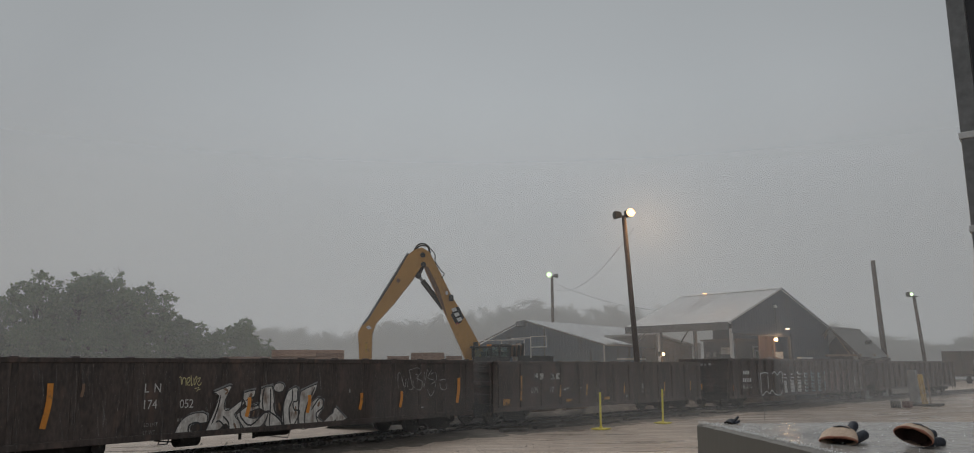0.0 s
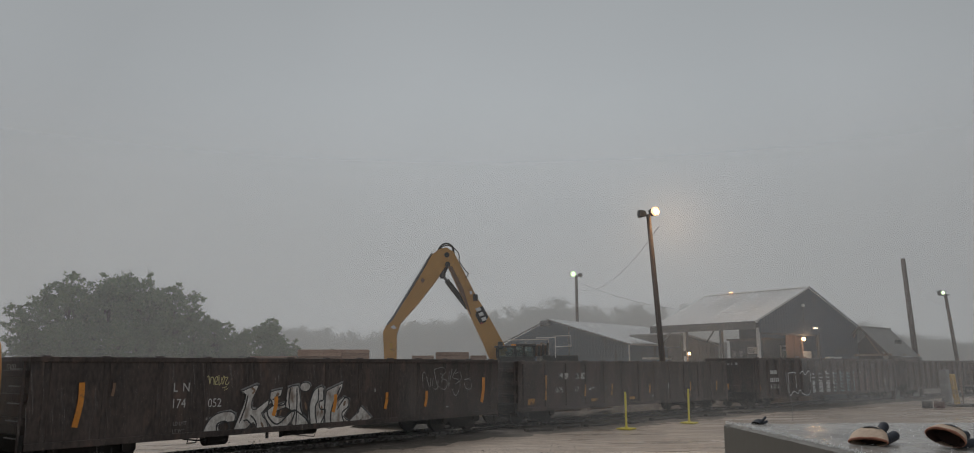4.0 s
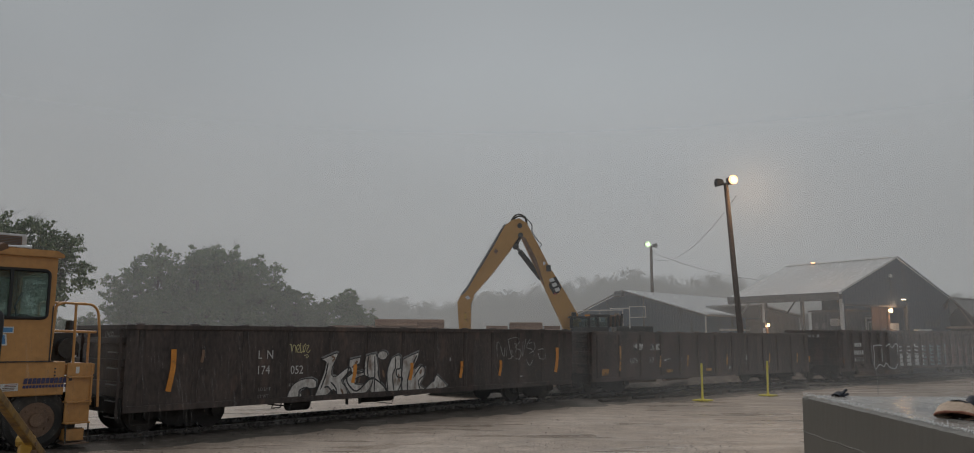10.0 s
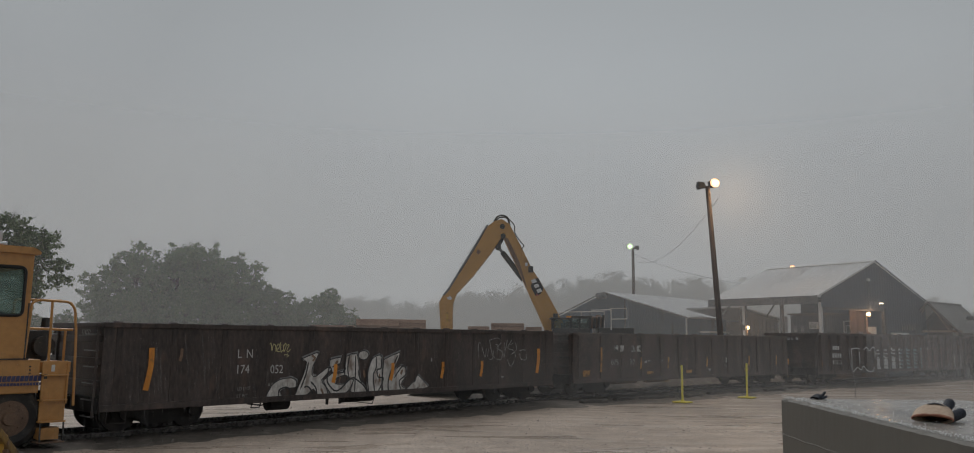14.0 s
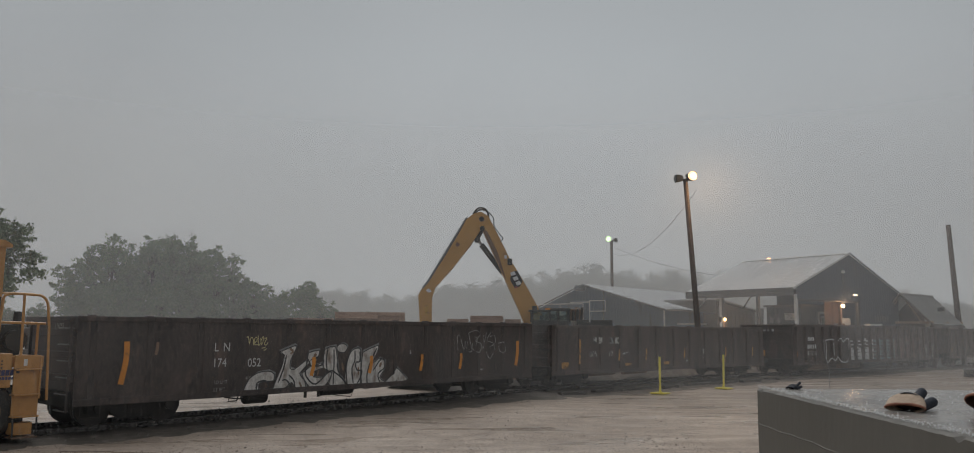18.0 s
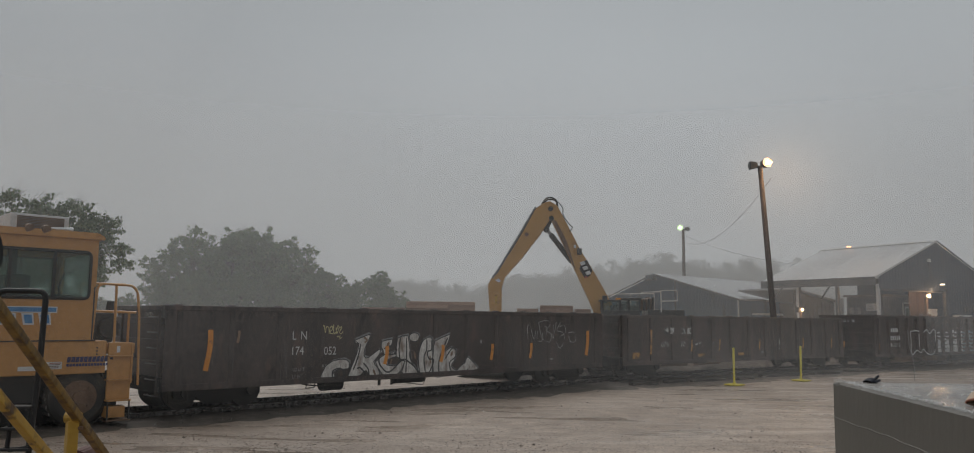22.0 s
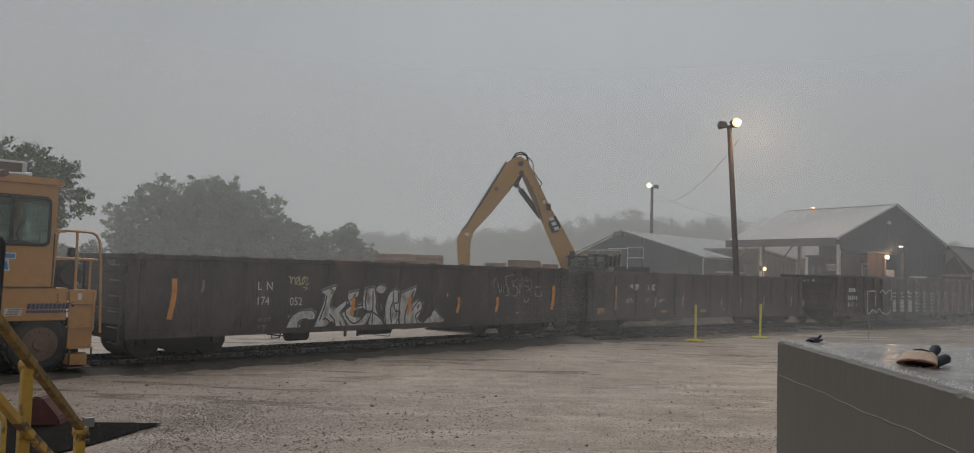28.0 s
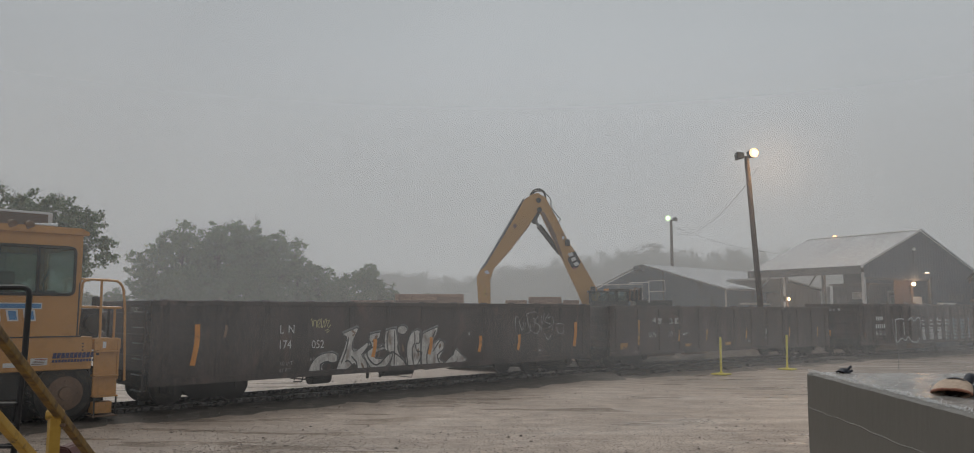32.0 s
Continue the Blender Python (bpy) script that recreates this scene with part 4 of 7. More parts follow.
    for pts in ([(12.26, 1.69), (12.23, 2.14), (12.36, 2.17), (12.57, 1.7), (12.63, 2.01)], [(12.75, 2.01), (12.71, 1.7), (12.95, 1.66), (12.99, 1.94)],
                [(12.79, 2.29), (13.2, 2.37), (13.39, 2.22), (13.16, 2.02), (13.46, 1.9), (13.36, 1.62), (13.0, 1.74), (12.9, 1.9), (12.79, 2.29)], [(13.57, 2.22), (13.54, 1.71), (13.72, 2.31)],
                [(13.99, 2.34), (13.74, 2.03), (14.07, 1.94), (14.15, 1.71), (13.92, 1.39), (13.72, 1.63)], [(14.33, 1.92), (14.71, 1.95), (14.76, 1.63), (14.47, 1.63), (14.39, 1.83)],
                [(13.1, 2.15), (13.25, 2.1), (13.15, 1.8)], [(13.9, 2.15), (14.15, 2.2), (14.2, 1.95), (13.9, 1.8)]):
        part("graffiti_tag", stroke(curve_points(pts, 3), 0.028, y), M["letter_faded"], car1)
    for text, x, z, s in (("L", 3.30, 1.81, 0.31), ("N", 3.55, 1.81, 0.31), ("174", 3.27, 1.42, 0.31), ("052", 4.27, 1.40, 0.31)):
        lettering(text, s, M["letter_white"], car1, x, y, z, stretch=0.86)
    lettering("LD LMT", 0.125, M["letter_faded"], car1, 3.35, y, 1.0, stretch=0.85)
    lettering("LT WT", 0.125, M["letter_faded"], car1, 3.34, y, 0.82, stretch=0.85)
    for x, z, w in ((4.24, 1.08, 0.05), (4.33, 1.08, 0.05)):
        part("stencil_bar", box(x, x + w, y, y + 0.004, z, z + 0.08), M["letter_faded"], car1)
    part("stencil_bar", box(10.05, 10.10, y, y + 0.004, 1.62, 1.74), M["letter_faded"], car1)
    part("stencil_bar", box(13.4, 13.6, y, y + 0.004, 1.02, 1.06), M["letter_faded"], car1)
    for k in range(28):
        part("rivet", rod((4.3 + k * 0.2, -0.034, 0.735), (4.3 + k * 0.2, -0.02, 0.735), 0.014, seg=6), M["undercar"], car1)
    # brake gear under the side
    part("brake_reservoir", rod((4.55, 0.5, 0.6), (5.15, 0.5, 0.6), 0.2, seg=16), M["undercar"], car1)
    part("brake_rod", pipe([(3.9, 0.4, 0.62), (4.3, 0.4, 0.56), (5.0, 0.35, 0.56)], 0.02, 6), M["undercar"], car1)
    part("brake_lever", pipe([(4.0, 0.3, 0.66), (3.95, 0.3, 0.52), (4.2, 0.3, 0.52), (4.25, 0.3, 0.68)], 0.018, 6), M["undercar"], car1)
    part("air_tank", rod((7.2, 0.75, 0.62), (8.3, 0.75, 0.62), 0.17, seg=16), M["undercar"], car1)
    for x in (6.3, 6.75):
        part("hanger", box(x - 0.03, x + 0.03, 0.2, 0.26, 0.48, 0.7), M["undercar"], car1)
    part("brake_pipe", pipe([(6.7, 0.2, 0.62), (7.3, 0.2, 0.5), (7.9, 0.2, 0.42), (8.0, 0.2, 0.62)], 0.012, 6), M["undercar"], car1)
    # number on the end wall, as small characters
    lettering("174052", 0.17, M["letter_faded"], car1, -0.085, 1.05, 2.36, rz=-90)
    # second wagon
    y = -0.056
    strip(car2, 1.62, 2.04, 1.07, 0.04, 0.11, y, material="reflector_dull")
    for k, x in enumerate((4.15, 6.05, 9.0, 10.6, 12.6, 15.2)):
        strip(car2, x, 1.62, 1.15, 0.04, 0.10, y, material="reflector_dull" if k != 3 else "letter_dim")
    plate(car2, 0.72, 1.03, 0.42, 0.24, y, "reflector_dull")
    for x in (4.75, 7.55, 12.35):
        plate(car2, x, 0.98, 0.42, 0.12, y, "reflector_dull")
    plate(car2, 9.2, 1.02, 0.14, 0.1, y, "letter_dim")
    for x, z, w in ((2.42, 1.86, 0.24), (2.78, 1.86, 0.24), (3.5, 1.86, 0.26), (3.86, 1.86, 0.26)):
        part("company_letter", box(x, x + w, y - 0.003, y, z, z + 0.26, bm=None), M["letter_dim"], car2, "faded white company letter block")
    for text, x in (("005", 2.2), ("70", 3.4)):
        lettering(text, 0.32, M["letter_dim"], car2, x, y, 1.34)
    for x in (4.35, 4.62, 5.5):
        part("stencil_bar", box(x, x + 0.2, y - 0.003, y, 1.4, 1.5), M["letter_dim"], car2)
    # third wagon: ribs carry bars of paint
    y = -0.135
    rng = random.Random(8)
    n, length = 20, CARS[2][3]
    pitch = (length - 0.7) / (n - 1)
    for k in range(7, 19):
        x = 0.35 + k * pitch
        col = "letter_white" if k <= 9 else "tag_blue" if k <= 12 else "tag_red" if k <= 16 else "letter_dim"
        for r in range(6 if k <= 16 else 4):
            w = rng.uniform(0.14, 0.19)
            z = 0.82 + r * 0.21 + rng.uniform(-0.02, 0.02)
            part("graffiti_bar", box(x - w / 2, x + w / 2, y - 0.004, y, z, z + rng.uniform(0.10, 0.17)), M[col if rng.random() < 0.8 else "letter_faded"], car3)
        if k <= 15:
            # paint on the panel beside the rib
            mid = x - pitch / 2
            for r in range(6):
                z = 0.80 + r * 0.21
                part("graffiti_bar", box(mid - 0.26, mid + 0.26 - 0.12 * rng.random(), -0.005, -0.001, z, z + (0.19 if r < 3 and k <= 9 else 0.07)), M[col], car3)
    for pts in ([(3.3, 1.95), (3.35, 1.5), (3.3, 0.95), (3.45, 0.72), (3.9, 0.95), (4.3, 0.8), (4.6, 1.0), (5.0, 0.75), (5.6, 0.7), (5.9, 0.95)], [(3.3, 1.95), (3.9, 2.0), (4.25, 1.95)], [(4.7, 1.9), (5.05, 2.05), (5.35, 1.85), (5.75, 2.05), (6.0, 1.95), (5.95, 1.4)], [(4.2, 1.8), (4.2, 1.1)]):
        part("graffiti_outline", stroke(curve_points(pts, 4), 0.06, y - 0.006), M["letter_white"], car3)
    for x, w in ((1.35, 0.14), (1.53, 0.14), (1.71, 0.14), (1.89, 0.14)):
        part("company_letter", box(x, x + w, y - 0.003, y, 1.92, 2.12), M["letter_white"], car3)
    for x in (1.3, 1.5, 1.7, 1.9, 2.1):
        part("stencil_bar", box(x, x + 0.11, y - 0.003, y, 1.5, 1.72), M["letter_white"], car3)
        part("stencil_bar", box(x, x + 0.13, y - 0.003, y, 1.15, 1.36), M["letter_dim"], car3)
    plate(car3, 0.2, 1.2, 0.02, 0.3, y)
    for x in (1.0, 1.25, 1.5, 1.75):
        part("stencil_bar", box(-0.09, -0.086, x, x + 0.14, 2.42, 2.56), M["letter_faded"], car3)
    part("plate", box(-0.09, -0.084, 1.6, 1.95, 1.1, 1.4), M["reflector"], car3)


wagon_marks()


# ---------------------------------------------------------------- rail mover
def rail_mover():
    """Orange shunting vehicle on rubber tyres; near side at y = 0, coupled to the first wagon."""
    t = thing("rail_mover", "orange rail-car mover with cab, rubber tyres and boarding steps", "shunting vehicle", pose(0, -0.04, 0))
    body = M["orange"]
    part("chassis", box(-7.0, -1.25, 0.02, 2.95, 1.14, 1.84, 0.03), body, t)
    part("deck", box(-1.3, -0.62, 0.1, 2.9, 1.55, 1.78, 0.02), body, t)
    part("underframe", box(-6.9, -1.2, 0.5, 2.5, 0.55, 1.15), M["machine_dark"], t)
    # dark panel added in place of the shade under the mover
    part("skirt_panel", box(-6.9, -0.8, 0.56, 0.62, 0.1, 1.16), M["undercar"], t)
    for k, x in enumerate((-5.2, -1.72)):
        for y, s in ((0.3, -1), (2.6, 1)):
            bm = bmesh.new()
            prof = [(0.36, -0.2), (0.50, -0.22), (0.6, -0.17), (0.64, -0.1), (0.64, 0.1), (0.6, 0.17), (0.50, 0.22), (0.36, 0.2)]
            seg = 32
            rings = [[bm.verts.new((x + r * math.cos(2 * math.pi * i / seg), y + o, 0.64 + r * math.sin(2 * math.pi * i / seg))) for r, o in prof] for i in range(seg)]
            for i in range(seg):
                a, b = rings[i], rings[(i + 1) % seg]
                for j in range(len(prof)):
                    q = (j + 1) % len(prof)
                    bm.faces.new((a[j], a[q], b[q], b[j]))
            bmesh.ops.recalc_face_normals(bm, faces=bm.faces[:])
            w = part("road_wheel", bm, M["rubber"], t)
            bm = bmesh.new()
            rod((x, y - 0.02, 0.64), (x, y + s * 0.19, 0.64), 0.36, 0.40, 24, bm)
            rod((x, y + s * 0.18, 0.64), (x, y + s * 0.27, 0.64), 0.15, 0.13, 16, bm)
            part("rim", bm, M["rim_brown"], w)
            for i in range(8):
                a = 2 * math.pi * i / 8
                part("wheel_nut", rod((x + 0.26 * math.cos(a), y + s * 0.18, 0.64 + 0.26 * math.sin(a)), (x + 0.26 * math.cos(a), y + s * 0.225, 0.64 + 0.26 * math.sin(a)), 0.028, seg=6), M["rim_brown"], w)
            for i in range(24):
                a = 2 * math.pi * i / 24
                lug = finish(box(-0.03, 0.03, -0.19, 0.19, -0.012, 0.02), "tread_lug", M["rubber"])
                share("tread_lug", lug, w, Matrix.Translation((x + 0.645 * math.cos(a), y, 0.64 + 0.645 * math.sin(a))) @ pose(0, 0, 0, 0, 90 - math.degrees(a), 0))
    # cab: shell with window openings
    x0, x1, y0, y1, z0, z1 = -4.3, -1.56, 0.0, 2.6, 1.86, 4.02
    wx0, wx1, wz0, wz1 = -3.95, -1.70, 2.74, 3.74
    for ya, yb in ((y0, y0 + 0.05), (y1 - 0.05, y1)):
        bm = bmesh.new()
        for a in ((x0, x1, ya, yb, z0, wz0), (x0, x1, ya, yb, wz1, z1), (x0, wx0, ya, yb, wz0, wz1), (wx1, x1, ya, yb, wz0, wz1)):
            box(*a, bm=bm)
        part("cab_side", bm, body, t)
    for xa, xb in ((x0, x0 + 0.05), (x1 - 0.05, x1)):
        bm = bmesh.new()
        for a in ((xa, xb, y0 + 0.05, y1 - 0.05, z0, 2.7), (xa, xb, y0 + 0.05, y1 - 0.05, 3.74, z1), (xa, xb, y0 + 0.05, 0.3, 2.7, 3.74), (xa, xb, 2.3, y1 - 0.05, 2.7, 3.74)):
            box(*a, bm=bm)
        part("cab_end", bm, body, t)
        part("cab_pane", box((xa + xb) / 2 - 0.006, (xa + xb) / 2 + 0.006, 0.3, 2.3, 2.7, 3.74), M["cab_glass"], t).visible_shadow = False
    part("cab_floor", box(x0 + 0.05, x1 - 0.05, y0 + 0.05, y1 - 0.05, z0, z0 + 0.1), M["machine_dark"], t)
    part("cab_roof", slab([(x0 - 0.12, 4.02), (x1 + 0.1, 4.02), (x1 + 0.1, 4.09), (x1 - 0.05, 4.17), (x0 + 0.05, 4.17), (x0 - 0.12, 4.09)], -0.1, 2.7, bevel=0.015), body, t)
    # side windows with black rubber frames and a sliding bar
    for y, s in ((0.0, -1), (2.6, 1)):
        f = part("window_frame", pipe([(wx0, y + s * 0.012, wz0), (wx1, y + s * 0.012, wz0), (wx1, y + s * 0.012, wz1), (wx0, y + s * 0.012, wz1), (wx0, y + s * 0.012, wz0 + 0.01)], 0.035, 6, round_off=0.12), M["black"], t)
        for x in (-3.25, -2.42):
            part("window_bar", box(x - 0.03, x + 0.03, y + s * 0.03 - 0.02, y + s * 0.03 + 0.02, wz0, wz1), M["black"], f)
        for a, b in ((wx0, -3.25), (-3.25, -2.42), (-2.42, wx1)):
            part("pane", box(a, b, y - s * 0.02 - 0.004, y - s * 0.02 + 0.004, wz0, wz1), M["cab_glass"], f).visible_shadow = False
    # seat, console and pillar seen through the glass
    part("cab_seat", box(-3.1, -2.6, 0.9, 1.5, 1.96, 3.25, 0.08), M["black"], t)
    part("console", box(-2.2, -1.75, 0.9, 1.9, 1.96, 2.85, 0.05), M["machine_dark"], t)
    part("control_lever", pipe([(-2.05, 0.7, 2.7), (-2.12, 0.7, 3.0), (-2.0, 0.72, 3.3)], 0.02, 6), M["black"], t)
    part("cab_pillar", box(-2.75, -2.58, 2.3, 2.45, 1.96, 4.0), M["machine_dark"], t)
    part("notice_sheet", box(-3.2, -3.03, 2.40, 2.41, 3.45, 3.62), M["decal_white"], t)
    # roof: air conditioner, lights, horn
    ac = part("air_conditioner", box(-3.25, -2.12, 0.25, 1.3, 4.16, 4.50, 0.02), M["trim_white"], t, "white roof air conditioner box")
    part("ac_grille", box(-3.12, -2.22, 0.235, 0.25, 4.2, 4.45), M["rim_brown"], ac)
    for k in range(7):
        part("grille_bar", box(-3.11, -2.23, 0.225, 0.236, 4.215 + k * 0.033, 4.225 + k * 0.033), M["steel_grey"], ac)
    for x in (-2.98, -2.66):
        l = part("work_light", rod((x, 0.0, 4.2), (x + 0.02, -0.12, 4.16), 0.07, 0.09, 14), M["rim_brown"], t)
        part("light_bracket", box(x - 0.02, x + 0.02, -0.03, 0.05, 4.08, 4.2), M["machine_dark"], l)
    part("air_horn", rod((-2.62, -0.02, 4.2), (-2.12, -0.05, 4.2), 0.022, 0.055, 12), M["chrome"], t, "chrome air horn")
    # seam lines, grip holes, decals
    part("seam", box(-7.0, -1.5, -0.002, 0.03, 1.835, 1.862), M["machine_dark"], t)
    part("door_seam", box(-1.60, -1.575, -0.012, 0.0, 1.86, 3.0), M["machine_dark"], t)
    for z in (1.55, 1.62, 1.69):
        part("bolt", rod((-1.45, 0.005, z), (-1.45, 0.03, z), 0.018, seg=8), M["machine_dark"], t)
    for k, (xa, xb) in enumerate(((-3.62, -3.25), (-3.2, -3.02), (-2.97, -2.7), (-2.66, -2.38))):
        part("decal", slab([(xa + 0.05, 2.18), (xb - 0.02, 2.18), (xb - 0.05, 2.42), (xa, 2.42)], -0.012, -0.008), M["decal_white"], t)
        part("decal", slab([(xa + 0.08, 2.21), (xb - 0.05, 2.21), (xb - 0.08, 2.39), (xa + 0.04, 2.39)], -0.016, -0.013), M["decal_blue"], t)
    part("decal", slab([(-3.8, 2.43), (-2.30, 2.43), (-2.30, 2.56), (-3.8, 2.56)], -0.012, -0.008), M["decal_white"], t)
    part("decal", slab([(-3.8, 2.45), (-2.32, 2.45), (-2.32, 2.54), (-3.8, 2.54)], -0.016, -0.013), M["decal_blue"], t)
    for k in range(11):
        x = -2.04 + k * 0.083
        part("decal", slab([(x, 1.39), (x + 0.072, 1.39), (x + 0.082, 1.51), (x + 0.012, 1.50)], 0.008, 0.012), M["decal_navy"], t)
    for k in range(15):
        x = -2.05 + k * 0.061
        part("decal", slab([(x, 1.31), (x + 0.052, 1.30), (x + 0.056, 1.365), (x + 0.008, 1.36)], 0.008, 0.012), M["decal_navy"], t)
    part("warning_sticker", box(-2.45, -2.13, 0.008, 0.012, 1.26, 1.41), M["decal_white"], t)
    for k in range(4):
        part("sticker_mark", box(-2.43 + 0.02 * k, -2.2 + 0.015 * k, 0.003, 0.007, 1.28 + k * 0.032, 1.295 + k * 0.032), M["decal_red"] if k > 2 else M["rim_brown"], t)
    part("warning_sticker", box(-2.95, -2.6, 0.008, 0.012, 1.24, 1.33), M["decal_white"], t)
    # boarding steps and platform rails at the coupled end
    part("step_panel", box(-1.22, -0.72, -0.02, 0.03, 0.55, 1.80, 0.01), body, t)
    part("step_side", box(-0.74, -0.70, -0.05, 0.5, 0.9, 1.75, 0.008), body, t)
    for z in (1.52, 1.0, 0.56, 0.14):
        part("step", box(-1.22, -0.72, -0.14, 0.3, z - 0.03, z, 0.008), body if z > 0.3 else M["rim_brown"], t)
    part("step_box", box(-1.2, -0.82, -0.08, 0.25, 0.18, 0.42, 0.01), body, t)
    for x in (-1.2, -0.75):
        part("step_hanger", pipe([(x, -0.1, 0.56), (x, -0.12, 0.14)], 0.018, 6), M["machine_dark"], t)
    part("sticker", box(-1.05, -0.98, -0.026, -0.02, 1.58, 1.72), M["decal_white"], t)
    part("slot", box(-1.18, -1.12, -0.027, -0.02, 1.43, 1.53), M["machine_dark"], t)
    part("slot", box(-1.1, -0.85, -0.027, -0.02, 1.48, 1.505), M["machine_dark"], t)
    rail = 0.028
    part("guard_rail", pipe([(-1.58, 0.02, 1.86), (-1.52, 0.02, 3.02), (-1.4, 0.02, 3.08), (-0.78, 0.02, 3.06), (-0.66, 0.02, 2.92), (-0.6, 0.02, 2.4), (-0.55, 0.0, 0.85)], rail, 8, round_off=0.1), body, t)
    part("guard_rail", pipe([(-1.52, 0.06, 2.48), (-0.66, 0.06, 2.46)], rail, 8), body, t)
    part("guard_rail", pipe([(-1.1, 0.04, 1.8), (-1.12, 0.04, 3.06)], rail, 8), body, t)
    part("guard_rail", pipe([(-1.5, 1.2, 1.8), (-1.5, 1.2, 3.12), (-0.95, 1.2, 3.12), (-0.95, 0.04, 3.08)], rail, 8, round_off=0.1), body, t)
    part("guard_rail", pipe([(-0.72, 0.3, 1.75), (-0.72, 0.3, 2.46)], rail, 8), body, t)
    part("hand_brake", rod((-0.9, 1.0, 2.5), (-0.9, 1.0, 2.72), 0.1, 0.08, 10), M["machine_dark"], t)
    part("hose_reel", rod((-0.95, 0.8, 2.1), (-0.95, 1.15, 2.1), 0.22, seg=16), M["machine_dark"], t)
    part("engine_block", box(-1.4, -0.8, 1.0, 2.2, 1.78, 2.45, 0.03), M["machine_dark"], t)
    part("coupler", box(-0.9, -0.25, 1.35, 1.7, 0.72, 0.98, 0.02), M["undercar"], t)
    part("rail_wheel", rod((-1.0, 0.72, 0.4), (-1.0, 0.86, 0.4), 0.27, seg=20), M["wheel_steel"], t)


rail_mover()


# ---------------------------------------------------------------- excavator behind the wagons
def excavator():
    """Local x runs along the arm's plane, from the cab towards the hanging stick; y to the far side."""
    base = Vector((32.6, 11.6, 0))
    ang = math.degrees(math.atan2(17.3 - 11.6, 27.6 - 32.6))
    t = thing("excavator", "yellow long-reach excavator with folded boom behind the wagons", "excavator", pose(base.x, base.y, 0, 0, 0, ang))
    yel, dark = M["cat_yellow"], M["machine_dark"]

    def beam(name, outline, half, label="", material=yel):
        return part(name, slab(outline, -half, half, bevel=0.03), material, t, label)

    boom = beam("boom", [(3.55, 9.6), (2.85, 8.27), (2.15, 6.85), (1.21, 5.32), (0.1, 3.3), (-0.1, 2.4), (0.9, 2.1), (1.25, 2.82), (1.64, 3.77), (2.16, 4.88), (2.86, 6.4), (3.3, 7.36), (3.95, 8.75), (4.2, 9.3), (3.9, 9.7)], 0.35)
    stick = beam("stick", [(3.6, 9.6), (4.0, 9.86), (4.45, 9.72), (4.92, 9.36), (5.53, 8.2), (6.37, 6.78), (7.29, 5.35), (7.68, 4.92), (7.89, 4.53), (7.72, 2.2), (7.03, 2.2), (7.04, 4.37), (6.83, 5.03), (5.78, 6.21), (4.62, 7.72), (3.95, 8.75), (3.65, 9.1)], 0.27)
    part("stick_edge", slab([(4.86, 9.46), (4.94, 9.5), (7.32, 5.45), (7.66, 5.02), (7.6, 4.92), (7.26, 5.3)], -0.3, 0.3), M["steel_grey"], stick)
    part("apex_hoses", pipe([(3.5, -0.15, 9.5), (3.55, -0.15, 9.9), (3.85, -0.15, 10.12), (4.25, -0.15, 10.08), (4.5, -0.15, 9.7)], 0.05, 8, round_off=0.25), M["rubber"], t)
    part("apex_hoses", pipe([(3.5, 0.15, 9.5), (3.6, 0.15, 9.95), (3.9, 0.15, 10.05), (4.2, 0.15, 10.0), (4.5, 0.15, 9.65)], 0.05, 8, round_off=0.25), M["rubber"], t)
    part("side_hose", pipe([(3.5, -0.3, 9.8), (3.15, -0.4, 9.4), (3.2, -0.4, 8.95), (2.75, -0.45, 8.3), (2.55, -0.45, 8.15), (2.75, -0.38, 7.9)], 0.035, 6, round_off=0.2), M["rubber"], t)
    for p in ((3.95, 9.35), (3.9, 8.75)):
        part("pivot_pin", rod((p[0], -0.42, p[1]), (p[0], 0.42, p[1]), 0.16, seg=16), dark, t)
    part("cylinder_barrel", rod((2.6, -0.02, 6.0), (3.95, -0.02, 7.75), 0.17, seg=16), dark, t)
    part("cylinder_rod", rod((3.95, -0.02, 7.75), (4.2, -0.02, 8.08), 0.09, seg=12), M["steel_grey"], t)
    part("cylinder_eye", rod((4.22, -0.2, 8.08), (4.22, 0.2, 8.08), 0.2, seg=16), dark, t)
    part("cylinder_link", rod((4.22, 0, 8.08), (3.9, 0, 8.75), 0.12, seg=10), dark, t)
    part("boom_plate", slab([(2.35, 5.4), (2.6, 5.9), (3.3, 7.42), (3.9, 8.7), (3.6, 8.6), (2.9, 7.2)], -0.37, 0.37), M["rim_brown"], boom)
    part("valve_block", box(2.0, 2.3, -0.5, -0.3, 6.45, 6.85, 0.04), dark, boom)
    part("work_lamp", box(2.35, 2.5, -0.5, -0.38, 6.85, 7.05, 0.02), M["decal_white"], boom)
    part("foot_bracket", box(0.45, 0.75, -0.5, 0.5, 3.45, 3.9, 0.04), dark, boom)
    # maker's plate as plain shapes
    badge = part("badge", slab([(1.53, 5.1), (1.85, 5.0), (2.15, 5.55), (2.02, 6.0), (1.68, 6.12), (1.34, 5.45)], -0.37, -0.355), M["black"], boom)
    for k in range(3):
        dx, dz = 0.17 * k, 0.30 * k
